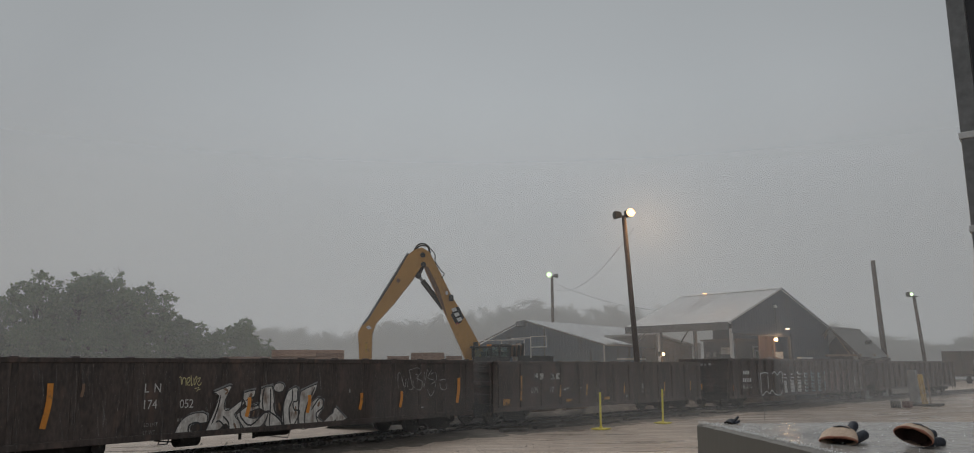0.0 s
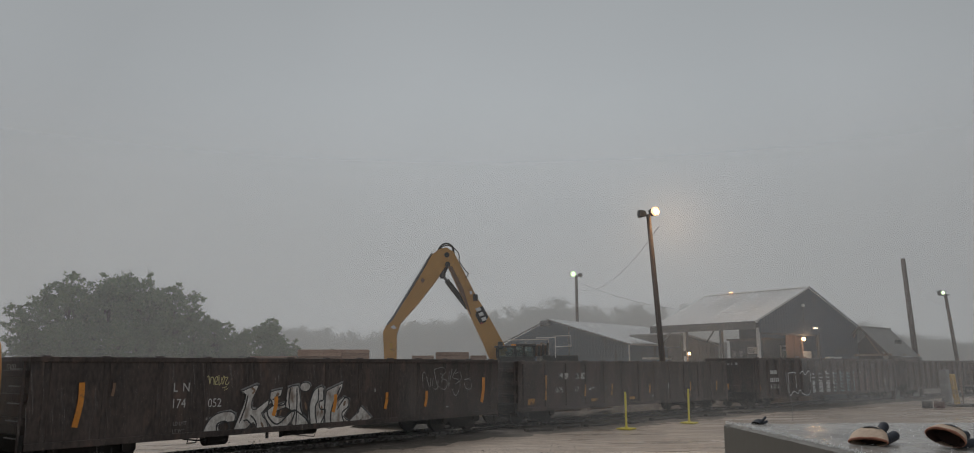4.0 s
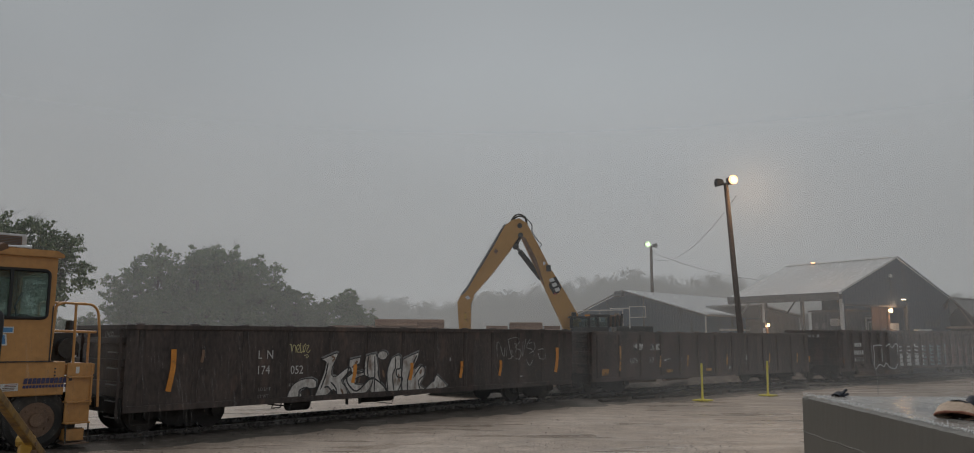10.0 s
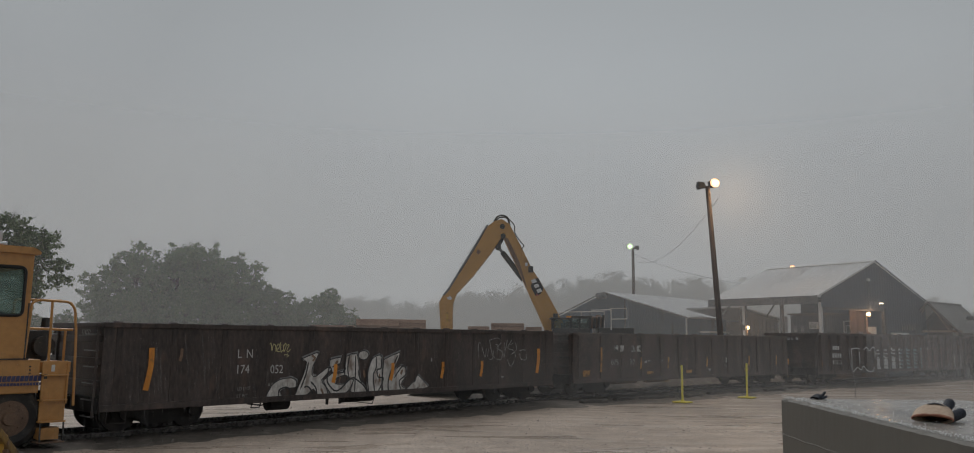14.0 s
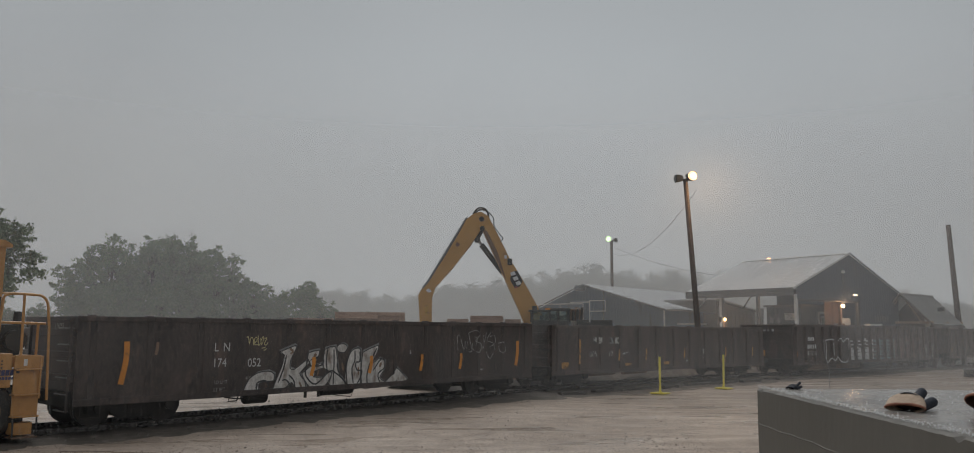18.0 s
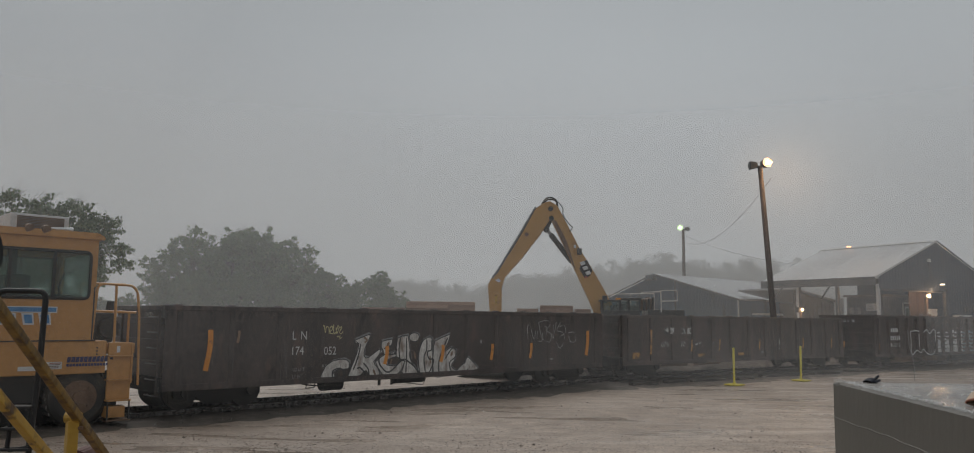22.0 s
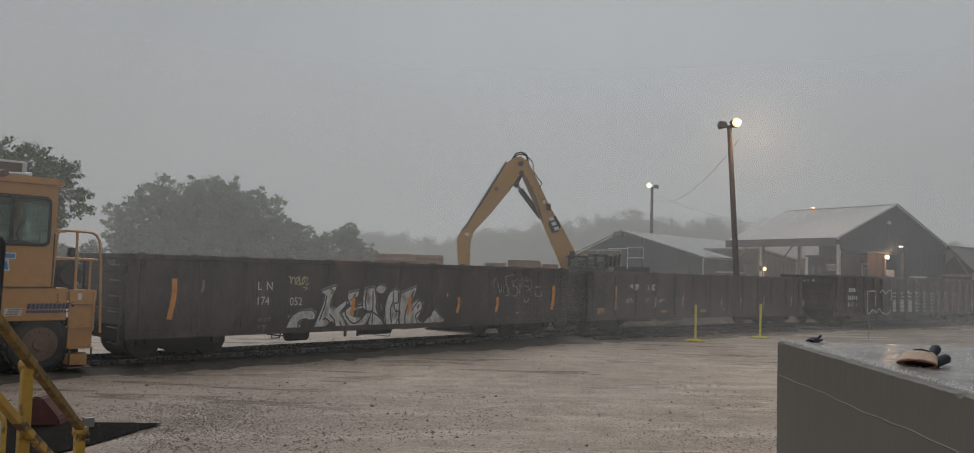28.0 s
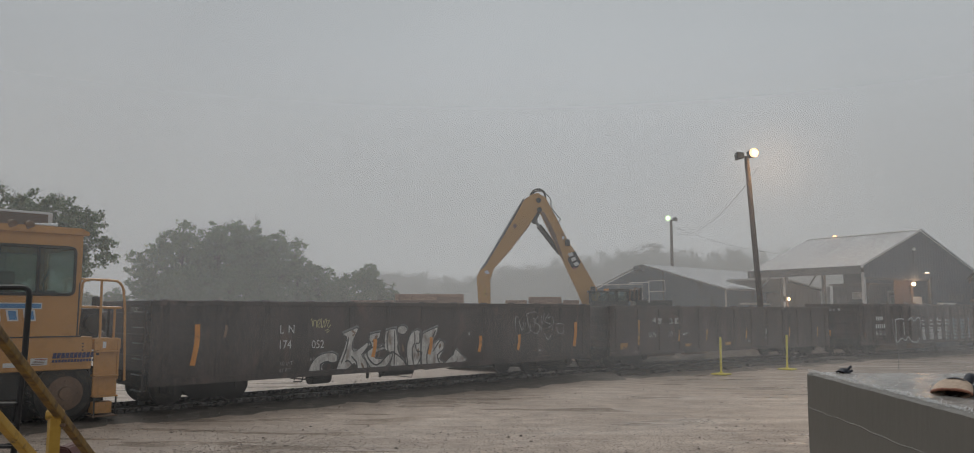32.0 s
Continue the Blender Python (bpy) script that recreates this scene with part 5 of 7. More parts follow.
        part("badge_mark", slab([(1.43 + dx, 5.26 + dz), (1.7 + dx, 5.16 + dz), (1.8 + dx, 5.36 + dz), (1.53 + dx, 5.46 + dz)], -0.385, -0.372), M["decal_white"], badge)
    part("badge_mark", slab([(1.62, 5.02), (1.85, 4.98), (1.8, 5.14)], -0.385, -0.372), M["decal_red"], badge)
    part("stick_badge", slab([(7.05, 4.75), (7.25, 4.68), (7.42, 4.82), (7.22, 4.95)], -0.29, -0.272), M["decal_white"], stick)
    part("stick_badge", slab([(5.3, 7.75), (5.45, 7.55), (5.6, 7.7), (5.5, 7.9)], -0.29, -0.272), M["rim_brown"], stick)
    part("arm_step", slab([(7.3, 3.3), (7.42, 3.3), (7.42, 3.9), (7.3, 3.9)], -0.29, -0.272), M["safety_yellow"], stick)
    # upper works, cab and tracks
    part("upper_frame", box(-4.2, 1.3, -1.7, 1.7, 1.25, 2.0, 0.05), yel, t)
    part("engine_hood", box(-4.1, -1.9, -1.5, 1.6, 2.0, 3.05, 0.08), dark, t)
    cabs = part("cab", box(-1.4, 0.85, -1.75, -0.6, 2.0, 3.0, 0.05), M["machine_dark"], t, "dark glazed operator cab")
    for x in (-1.38, -0.75, -0.22, 0.82):
        part("cab_post", box(x - 0.06, x + 0.06, -1.78, -1.68, 2.9, 3.62), M["black"], cabs)
        part("cab_post", box(x - 0.06, x + 0.06, -0.7, -0.6, 2.9, 3.62), M["black"], cabs)
    for a, b in ((-1.38, -0.75), (-0.75, -0.22), (-0.22, 0.82)):
        part("cab_pane", box(a, b, -1.74, -1.72, 3.0, 3.55), M["cab_glass"], cabs).visible_shadow = False
    part("cab_back", box(-1.35, 0.3, -0.68, -0.64, 3.0, 3.3), M["machine_dark"], cabs)
    part("cab_roof", box(-1.5, -0.2, -1.85, -0.5, 3.58, 3.74, 0.04), M["machine_dark"], cabs)
    part("cab_visor", box(-0.22, 1.0, -1.85, -0.5, 3.52, 3.62, 0.03), M["machine_dark"], cabs)
    part("cab_sign", box(-0.25, 0.05, -1.88, -1.86, 3.62, 3.72), M["reflector"], cabs)
    part("cab_seat", box(-0.6, 0.0, -1.5, -0.95, 2.9, 3.4, 0.05), M["black"], cabs)
    part("muffler", rod((-2.15, 0.4, 3.0), (-2.15, 0.4, 3.85), 0.16, seg=12), M["rim_brown"], t)
    part("air_cleaner", box(-2.3, -1.5, -1.2, 0.2, 3.0, 3.72, 0.1), M["rim_brown"], t)
    for k in range(3):
        part("hood_cap", rod((-1.7 - 0.25 * k, -1.3, 3.0), (-1.72 - 0.27 * k, -1.35, 3.6 + 0.1 * k), 0.09, 0.07, 10), M["machine_dark"], t)
    for x in (0.3, -1.2, -2.68):
        part("rail_post", rod((x, 1.6, 3.0), (x, 1.6, 4.1), 0.03, seg=8), M["trim_white"], t)
    part("hand_rail", rod((0.4, 1.6, 4.05), (-2.7, 1.6, 4.12), 0.03, seg=8), M["trim_white"], t)
    part("gate_rail", pipe([(-2.68, -1.6, 2.9), (-2.68, -1.6, 4.2), (-3.63, -1.6, 4.22), (-3.65, -1.6, 3.58), (-2.7, -1.6, 3.55)], 0.035, 8), M["trim_white"], t)
    part("hand_rail", rod((-1.5, -1.6, 4.08), (-2.68, -1.6, 4.12), 0.03, seg=8), M["trim_white"], t)
    for y in (-1.5, 1.5):
        part("crawler_track", slab([(-2.6, 0.4), (-2.2, 0.0), (2.2, 0.0), (2.6, 0.4), (2.5, 0.9), (2.1, 1.1), (-2.1, 1.1), (-2.5, 0.9)], y - 0.35, y + 0.35, bevel=0.03), dark, t)
    part("carbody", box(-1.6, 1.6, -1.2, 1.2, 0.5, 1.26, 0.05), dark, t)
    # the cab side of the machine faces the yard
    for ob in t.children_recursive:
        ob.data.transform(Matrix.Diagonal((1, -1, 1, 1)))
        ob.data.flip_normals()


excavator()


# ---------------------------------------------------------------- sheds
def ribbed_sheet(p0, u, v, nu, depth=0.014, pitch=0.3):
    """A corrugated sheet from corner p0 along u, rising along v, with trapezoid ribs on the side of u x v."""
    bm = bmesh.new()
    p0, u, v = Vector(p0), Vector(u), Vector(v)
    n = u.cross(v).normalized()
    length = u.length
    d = u / length
    s, low, high = 0.0, [], []
    while s < length:
        for ds, h in ((0, 0), (pitch * 0.7, 0), (pitch * 0.78, depth), (pitch * 0.92, depth)):
            if s + ds <= length:
                low.append(bm.verts.new(p0 + d * (s + ds) + n * h))
                high.append(bm.verts.new(p0 + d * (s + ds) + v + n * h))
        s += pitch
    low.append(bm.verts.new(p0 + u))
    high.append(bm.verts.new(p0 + u + v))
    for i in range(len(low) - 1):
        bm.faces.new((low[i], low[i + 1], high[i + 1], high[i]))
    r = bmesh.ops.solidify(bm, geom=bm.faces[:], thickness=0.04)
    return bm


def gable_sheet(w, ze, za, z0, y, pitch=0.3, ridge=None):
    """Corrugated gable wall in the plane y, from x = 0 to w, with vertical ribs; faces -y."""
    bm = bmesh.new()
    n = int(w / pitch)
    p = w / n
    ridge = ridge or w / 2
    top = lambda x: ze + (za - ze) * min(x / ridge, (w - x) / (w - ridge))
    low, high = [], []
    for i in range(n):
        for ds, h in ((0, 0), (p * 0.7, 0), (p * 0.78, -0.014), (p * 0.92, -0.014)):
            x = i * p + ds
            low.append(bm.verts.new((x, y + h, z0)))
            high.append(bm.verts.new((x, y + h, top(x))))
    low.append(bm.verts.new((w, y, z0)))
    high.append(bm.verts.new((w, y, ze)))
    for i in range(len(low) - 1):
        bm.faces.new((low[i], low[i + 1], high[i + 1], high[i]))
    bmesh.ops.solidify(bm, geom=bm.faces[:], thickness=0.05)
    return bm


def blue_shed():
    """Gable end towards -x, long side towards -y."""
    t = thing("storage_shed", "blue-grey metal storage shed with pale metal roof", "shed", pose(49.0, 12.1, 0))
    w, length, ze, za, ridge = 12.8, 17.0, 4.13, 6.25, 7.4
    bm = gable_sheet(w, ze, za, 0, 0, ridge=w - ridge)
    bmesh.ops.transform(bm, matrix=pose(0, w, 0, 0, 0, -90), verts=bm.verts)
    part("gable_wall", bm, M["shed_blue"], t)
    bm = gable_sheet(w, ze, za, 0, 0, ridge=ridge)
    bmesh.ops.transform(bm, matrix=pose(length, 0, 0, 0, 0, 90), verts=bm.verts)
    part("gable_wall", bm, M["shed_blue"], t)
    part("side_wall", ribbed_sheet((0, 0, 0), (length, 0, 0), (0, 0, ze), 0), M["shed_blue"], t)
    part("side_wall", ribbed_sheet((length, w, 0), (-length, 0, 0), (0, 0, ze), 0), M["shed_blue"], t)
    part("roof_slope", ribbed_sheet((-0.35, -0.35, ze - 0.02), (length + 0.7, 0, 0), (0, ridge + 0.35, za - ze + 0.1), 0, 0.014, 0.9), M["roof_metal"], t)
    part("roof_slope", ribbed_sheet((length + 0.35, w + 0.35, ze - 0.05), (-length - 0.7, 0, 0), (0, ridge - w - 0.35, za - ze + 0.13), 0, 0.014, 0.9), M["roof_metal"], t)
    part("rake_trim", rod((-0.36, -0.35, ze - 0.06), (-0.36, ridge, za + 0.03), 0.07, seg=6), M["steel_grey"], t)
    part("rake_trim", rod((-0.36, w + 0.35, ze - 0.09), (-0.36, ridge, za + 0.03), 0.07, seg=6), M["steel_grey"], t)
    part("corner_trim", box(-0.03, -0.012, 5.45, 5.6, 0, 5.62), M["shed_dark"], t)
    part("ridge_vent", box(-0.5, 0.1, ridge - 0.1, ridge + 0.75, za - 0.5, za - 0.02, 0.1), M["shed_dark"], t)
    part("downpipe", box(-0.06, 0.06, -0.12, -0.04, 0, ze), M["trim_white"], t)
    part("gutter", box(-0.35, length + 0.35, -0.45, -0.33, ze - 0.12, ze + 0.01, 0.02), M["trim_white"], t)
    part("door_hood", slab([(2.3, 2.9), (6.0, 2.9), (6.0, 3.06), (2.3, 3.06)], -0.9, 0.0), M["roof_metal"], t)


blue_shed()


def big_shed():
    """Open-sided shed: gable end towards -y, covered bay under its left slope."""
    gx, gy = CAMX + 54 * 0.9426, CAMY + 54 * 0.334
    t = thing("loading_shed", "open-sided blue metal loading shed with pale roof and lamps", "shed", pose(gx, gy, 0, 0, 0, -13.9))
    w, length, ze, za = 12.5, 8.2, 5.25, 7.72
    # upper gable all the way across, solid wall below on the right part only
    part("gable_wall", gable_sheet(w, ze, za, ze - 0.75, 0), M["shed_slate"], t)
    part("lower_wall", ribbed_sheet((7.2, 0.0, 0), (w - 7.2, 0, 0), (0, 0, ze - 0.7), 0), M["shed_slate"], t)
    part("side_wall", ribbed_sheet((w, 0, 0), (0, length, 0), (0, 0, ze), 0), M["shed_slate"], t)
    part("back_wall", ribbed_sheet((w, length, 0), (-w * 0.22, 0, 0), (0, 0, ze + 0.2), 0), M["shed_dark"], t)
    part("roof_slope", ribbed_sheet((-0.5, length + 0.4, ze - 0.1), (0, -length - 0.5, 0), (w / 2 + 0.5, 0, za - ze + 0.16), 0, 0.014, 0.9), M["roof_metal"], t)
    part("roof_slope", ribbed_sheet((w + 0.1, -0.1, ze - 0.02), (0, length + 0.5, 0), (-w / 2 - 0.1, 0, za - ze + 0.08), 0, 0.014, 0.9), M["roof_metal"], t)
    part("ridge_cap", box(w / 2 - 0.2, w / 2 + 0.2, -0.12, length + 0.42, za + 0.02, za + 0.1, 0.02), M["roof_metal"], t)
    part("eave_fascia", box(-0.52, -0.44, -0.1, length + 0.4, ze - 0.55, ze - 0.04), M["shed_dark"], t)
    part("rake_trim", slab([(-0.5, ze - 0.14), (w / 2, za + 0.02), (w / 2, za + 0.14), (-0.5, ze - 0.02)], -0.16, -0.10), M["trim_white"], t)
    part("rake_trim", slab([(w / 2, za + 0.02), (w + 0.1, ze - 0.08), (w + 0.1, ze), (w / 2, za + 0.1)], -0.14, -0.10), M["shed_slate"], t)
    for x, y, m, r in ((0.05, 0.1, "trim_white", 0.09), (0.05, 6.0, "trim_white", 0.06), (0.6, 6.3, "shed_dark", 0.11), (0.3, 3.1, "shed_dark", 0.09)):
        part("post", box(x - r, x + r, y - r, y + r, 0, ze - 0.1), M[m], t)
    part("gable_beam", box(0, w, 0.06, 0.26, ze - 0.85, ze - 0.6), M["shed_dark"], t)
    part("eave_beam", box(-0.05, 0.15, 0, length, ze - 0.45, ze - 0.15), M["shed_dark"], t)
    for y in (0.3, length / 2, length - 0.3):
        part("rafter", slab([(0.1, ze - 0.35), (w / 2, za - 0.3), (w - 0.1, ze - 0.35), (w - 0.1, ze - 0.2), (w / 2, za - 0.1), (0.1, ze - 0.2)], y - 0.05, y + 0.05), M["shed_dark"], t)
        part("knee_brace", rod((0.1, y, ze - 1.2), (1.3, y, ze - 0.1), 0.05, seg=6), M["shed_dark"], t)
    # office inside the bay: one wall faces the open eave, the other the gable
    part("office_wall", ribbed_sheet((3.6, 2.1, 0), (4.6, 0, 0), (0, 0, 4.3), 0, 0.02, 0.25), M["shed_dark"], t)
    part("office_wall", ribbed_sheet((3.6, 4.8, 0), (0, -2.7, 0), (0, 0, 4.12), 0, 0.02, 0.25), M["shed_dark"], t)
    part("office_roof", box(3.45, 8.2, 1.95, 4.95, 4.14, 4.26), M["shed_brown"], t)
    wd = part("window_unit", box(3.34, 3.58, 2.55, 3.2, 3.2, 3.66, 0.03), M["trim_white"], t, "boxy window air conditioner")
    for k in range(5):
        part("louvre", box(3.31, 3.34, 2.6, 3.15, 3.26 + 0.075 * k, 3.29 + 0.075 * k), M["shed_dark"], wd)
    for y in (3.75, 4.3):
        part("wall_notice", box(3.55, 3.58, y, y + 0.22, 3.0, 3.4), M["steel_grey"], t)
    d = part("office_door", box(5.66, 6.38, 2.02, 2.07, 0.3, 3.68), M["shed_dark"], t)
    part("door_frame", box(5.56, 5.66, 1.98, 2.06, 0.3, 3.78), M["trim_white"], d)
    part("door_frame", box(6.38, 6.48, 1.98, 2.06, 0.3, 3.78), M["trim_white"], d)
    part("door_frame", box(5.56, 6.48, 1.98, 2.06, 3.68, 3.78), M["trim_white"], d)
    part("door_pane", box(5.78, 6.26, 2.0, 2.016, 2.5, 3.5), M["trim_white"], d)
    part("door_pane", box(5.86, 6.18, 1.985, 1.998, 2.6, 3.4), M["cab_glass"], d)
    part("white_sheet", box(5.86, 7.02, 0.55, 0.6, 2.0, 3.36), M["trim_white"], t, "white panel leaning in the bay")
    part("lean_panel", box(5.1, 5.8, 0.6, 0.65, 1.9, 3.0), M["steel_grey"], t)
    for k in range(3):
        part("stored_carton", box(4.9 + 0.42 * k, 5.28 + 0.42 * k, 0.2, 0.5, 0, 2.9 + 0.08 * (k % 2), 0.01), M["rim_brown"], t)
    part("white_bench", box(7.6, 9.2, -0.5, -0.1, 2.3, 2.98, 0.03), M["trim_white"], t)
    for k in range(8):
        part("wall_board", box(5.0 + k * 0.27, 5.255 + k * 0.27, 1.2, 1.24, 0, 4.7), M["board_brown"], t)
    for k in range(6):
        part("hanging_tool", box(9.2 + 0.32 * k, 9.3 + 0.32 * k, -0.08, -0.04, 3.1 + 0.06 * (k % 3), 3.5 + 0.08 * (k % 2)), M["steel_grey"], t)
    part("bay_post", box(7.1, 7.3, -0.02, 0.18, 0, ze - 0.6), M["shed_dark"], t)
    part("lamp_post", box(5.42, 5.56, 0.3, 0.45, 0, 4.1), M["rim_brown"], t)
    part("wall_lamp", rod((5.5, 0.26, 4.18), (5.5, 0.1, 4.18), 0.1, 0.13, 16), M["lamp_warm"], t, "lit warm flood lamp")
    part("lamp_hood", box(5.25, 5.75, 0.12, 0.5, 4.36, 4.42, 0.02), M["machine_dark"], t)
    part("wall_lamp", box(6.48, 6.78, -0.2, -0.04, 4.9, 4.97, 0.02), M["lamp_white"], t, "lit white wall lamp")
    part("roof_lamp", box(w / 2 - 0.3, w / 2 - 0.1, 6.05, 6.3, za + 0.1, za + 0.17, 0.03), M["lamp_dim"], t)
    part("vent_pipe", rod((5.2, -0.12, 5.3), (5.2, -0.12, 6.6), 0.04, seg=6), M["steel_grey"], t)
    part("vent_cap", box(5.1, 5.35, -0.2, -0.06, 6.35, 6.55, 0.02), M["trim_white"], t)
    m = t.matrix_basis
    p = m @ Vector((5.5, -0.25, 4.18))
    lamp_light(p.x, p.y, p.z, 75, (1.0, 0.6, 0.3))
    # extra warm lamp without a fixture, added to brighten the bay
    p = m @ Vector((2.2, 1.6, 4.4))
    lamp_light(p.x, p.y, p.z, 25, (1.0, 0.6, 0.32))


big_shed()


def annex():
    """Low brown lean-to behind the loading shed's bay, its roof falling to one side."""
    t = thing("lean_to", "low brown metal lean-to behind the loading shed", "shed", pose(45.81, 8.67, 0, 0, 0, -13.9))
    part("front_wall", slab([(3.6, 0), (8.2, 0), (8.2, 3.95), (3.6, 4.7)], -0.06, 0.0), M["shed_brown"], t)
    part("roof", slab([(3.4, 4.76), (8.4, 3.95), (8.4, 4.06), (3.4, 4.88)], -0.3, 5.0), M["roof_grey"], t)
    part("end_wall", box(8.14, 8.2, 0.0, 5.0, 0, 3.9), M["shed_brown"], t)
    for k in range(9):
        part("wall_rib", box(3.8 + k * 0.48, 3.86 + k * 0.48, -0.09, -0.06, 0, 3.9), M["shed_brown"], t)
    part("pale_door", box(8.35, 9.4, -0.02, 0.02, 0, 4.25), M["trim_white"], t)
    t = thing("yard_lamp", "short post with a small lit warm lamp", "lamp", pose(40.04, 3.08, 0))
    part("post", rod((0, 0, 0), (0, 0, 3.0), 0.07, seg=10), M["rim_brown"], t)
    part("lamp_arm", box(-0.4, 0.05, -0.05, 0.05, 2.98, 3.06), M["machine_dark"], t)
    part("bulb", rod((0, -0.06, 3.14), (0, -0.14, 3.14), 0.10, 0.09, 16), M["lamp_warm"], t, "lit lamp lens")
    part("shield", box(-0.2, 0.2, 0.0, 0.2, 3.02, 3.3, 0.03), M["machine_dark"], t)
    lamp_light(40.0, 2.75, 3.15, 30, (1.0, 0.6, 0.32), 0.1)


annex()


def far_shed():
    """Steep open shed: its gable faces the yard's entry, trusses and stored timber show under the near rake."""
    t = thing("far_shed", "grey-roofed open timber shed beyond the loading shed", "shed", pose(55.0, -3.6, 0, 0, 0, -7.6))
    # the ridge runs along local x
    length, half, za, ze = 6.1, 2.05, 5.2, 3.0
    part("roof_slope", ribbed_sheet((0, -half, ze), (length, 0, 0), (0, half, za - ze), 0, 0.02, 0.5), M["roof_grey"], t)
    part("roof_slope", ribbed_sheet((length, half, ze), (-length, 0, 0), (0, -half, za - ze), 0, 0.02, 0.5), M["roof_grey"], t)
    part("ridge_cap", box(-0.05, length + 0.05, -0.12, 0.12, za - 0.03, za + 0.05, 0.02), M["roof_grey"], t)
    for s in (-1, 1):
        part("rake_board", rod((-0.05, s * half, ze - 0.05), (-0.05, 0, za - 0.05), 0.08, seg=6), M["shed_brown"], t)
        part("eave_beam", box(0, length, s * half - 0.08, s * half + 0.08, ze - 0.22, ze - 0.04), M["shed_brown"], t)
    for x in (0.15, length / 2, length - 0.15):
        for s in (-1, 1):
            part("post", box(x - 0.1, x + 0.1, s * (half - 0.12) - 0.1, s * (half - 0.12) + 0.1, 0, ze - 0.05), M["shed_brown"], t)
            part("truss_web", rod((x, s * 1.3, ze + 0.1), (x, s * 0.3, za - 0.5), 0.05, seg=6), M["lumber"], t)
        part("truss_tie", box(x - 0.06, x + 0.06, -half, half, ze + 0.05, ze + 0.2), M["lumber"], t)
    # wall added to shut off the bright sky behind the trusses
    bm = slab([(-half + 0.1, 0), (half - 0.1, 0), (half - 0.1, ze), (0, za - 0.08), (-half + 0.1, ze)], -0.05, 0.05)
    bmesh.ops.transform(bm, matrix=pose(2.4, 0, 0, 0, 0, 90), verts=bm.verts)
    part("inner_wall", bm, M["shed_brown"], t)
    # solid white plate in place of an opening
    part("wall_opening", box(2.3, 2.34, -1.2, -0.7, 2.6, 3.4), M["trim_white"], t)
    for k in range(4):
        part("stored_bundle", box(0.3 + 0.05 * k, 5.6 + 0.1 * k, -1.9 + 0.05 * k, 1.4, 0.02 + 0.72 * k, 0.62 + 0.72 * k, 0.03), M["lumber"] if k % 2 else M["steel_grey"], t)
    part("lamp_bracket", box(3.2, 3.55, -1.7, -1.3, 3.95, 4.25, 0.03), M["machine_dark"], t)


far_shed()


# ---------------------------------------------------------------- poles, lamps and wires
def utility_pole(x, y, height, lean, head, label, r=0.16, group="yard poles", spare=True):
    t = thing("lamp_pole" if head else "utility_pole", label, "pole", pose(x, y, 0, lean[0], lean[1], 0), group)
    part("pole", rod((0, 0, -0.3), (0, 0, height), r, r * 0.72, 14), M["pole_wood"], t, smooth=True)
    if head:
        mat, halo, side, size = head
        turn = pose(0, 0, 0, 0, 0, -44) @ Matrix.Diagonal((side, 1, 1, 1))
        part("bracket", box(-0.45, 0.45, -0.05, 0.05, height - 0.12, height - 0.02, 0.01), M["machine_dark"], t).matrix_basis = turn
        a = part("flood_lamp", slab([(0.12, height - 0.1), (0.62, height - 0.05), (0.66, height + 0.38), (0.1, height + 0.3)], -0.2, 0.25, bevel=0.03), M["machine_dark"], t)
        a.matrix_basis = turn
        # halo drawn as a dimmer glowing disc behind the lens
        part("lamp_bowl", rod((0.38, -0.21, height + 0.14), (0.38, -0.24, height + 0.14), size, size * 0.95, 18), halo, a, "glowing disc for the halo round the lamp")
        part("lamp_lens", rod((0.38, -0.24, height + 0.14), (0.38, -0.27, height + 0.14), size * 0.5, size * 0.45, 18), mat, a, "lit lamp lens")
        if not spare:
            return t
        b = part("flood_lamp", slab([(-0.62, height - 0.15), (-0.15, height - 0.1), (-0.2, height + 0.2), (-0.6, height + 0.28)], -0.2, 0.2, bevel=0.03), M["machine_dark"], t)
        b.matrix_basis = turn
        part("yoke", pipe([(-0.2, 0, height - 0.1), (-0.65, 0, height - 0.2), (-0.7, 0, height + 0.1)], 0.025, 6), M["machine_dark"], b)
    return t


utility_pole(35.9, 2.65, 11.45, (-2.3, -2.5), (M["lamp_warm"], M["halo_warm"], 1, 0.27), "tall brown wooden pole with lit warm flood lamp", 0.19)
utility_pole(64.8, 26.6, 12.0, (0, 0), (M["lamp_green"], M["halo_green"], -1, 0.33), "wooden pole with lit greenish flood lamp", 0.2)
utility_pole(67.6, -5.0, 11.4, (-1.7, -0.8), None, "bare dark wooden utility pole", 0.25)
utility_pole(76.9, -6.8, 8.9, (-3.7, 0), (M["lamp_green"], M["halo_green"], -1, 0.2), "leaning wooden pole with lit greenish flood lamp", 0.19, spare=False)


def wire(a, b, sag, r=0.012):
    pts = []
    a, b = Vector(a), Vector(b)
    for i in range(17):
        t = i / 16
        p = a.lerp(b, t)
        p.z -= sag * 4 * t * (1 - t)
        pts.append(p)
    solo("overhead_wire", pipe(pts, r, 5), M["wire"], "thin dark sagging overhead wire between poles", "cable")


wire((35.9, 2.7, 10.7), (64.6, 26.4, 10.6), 1.5, 0.013)
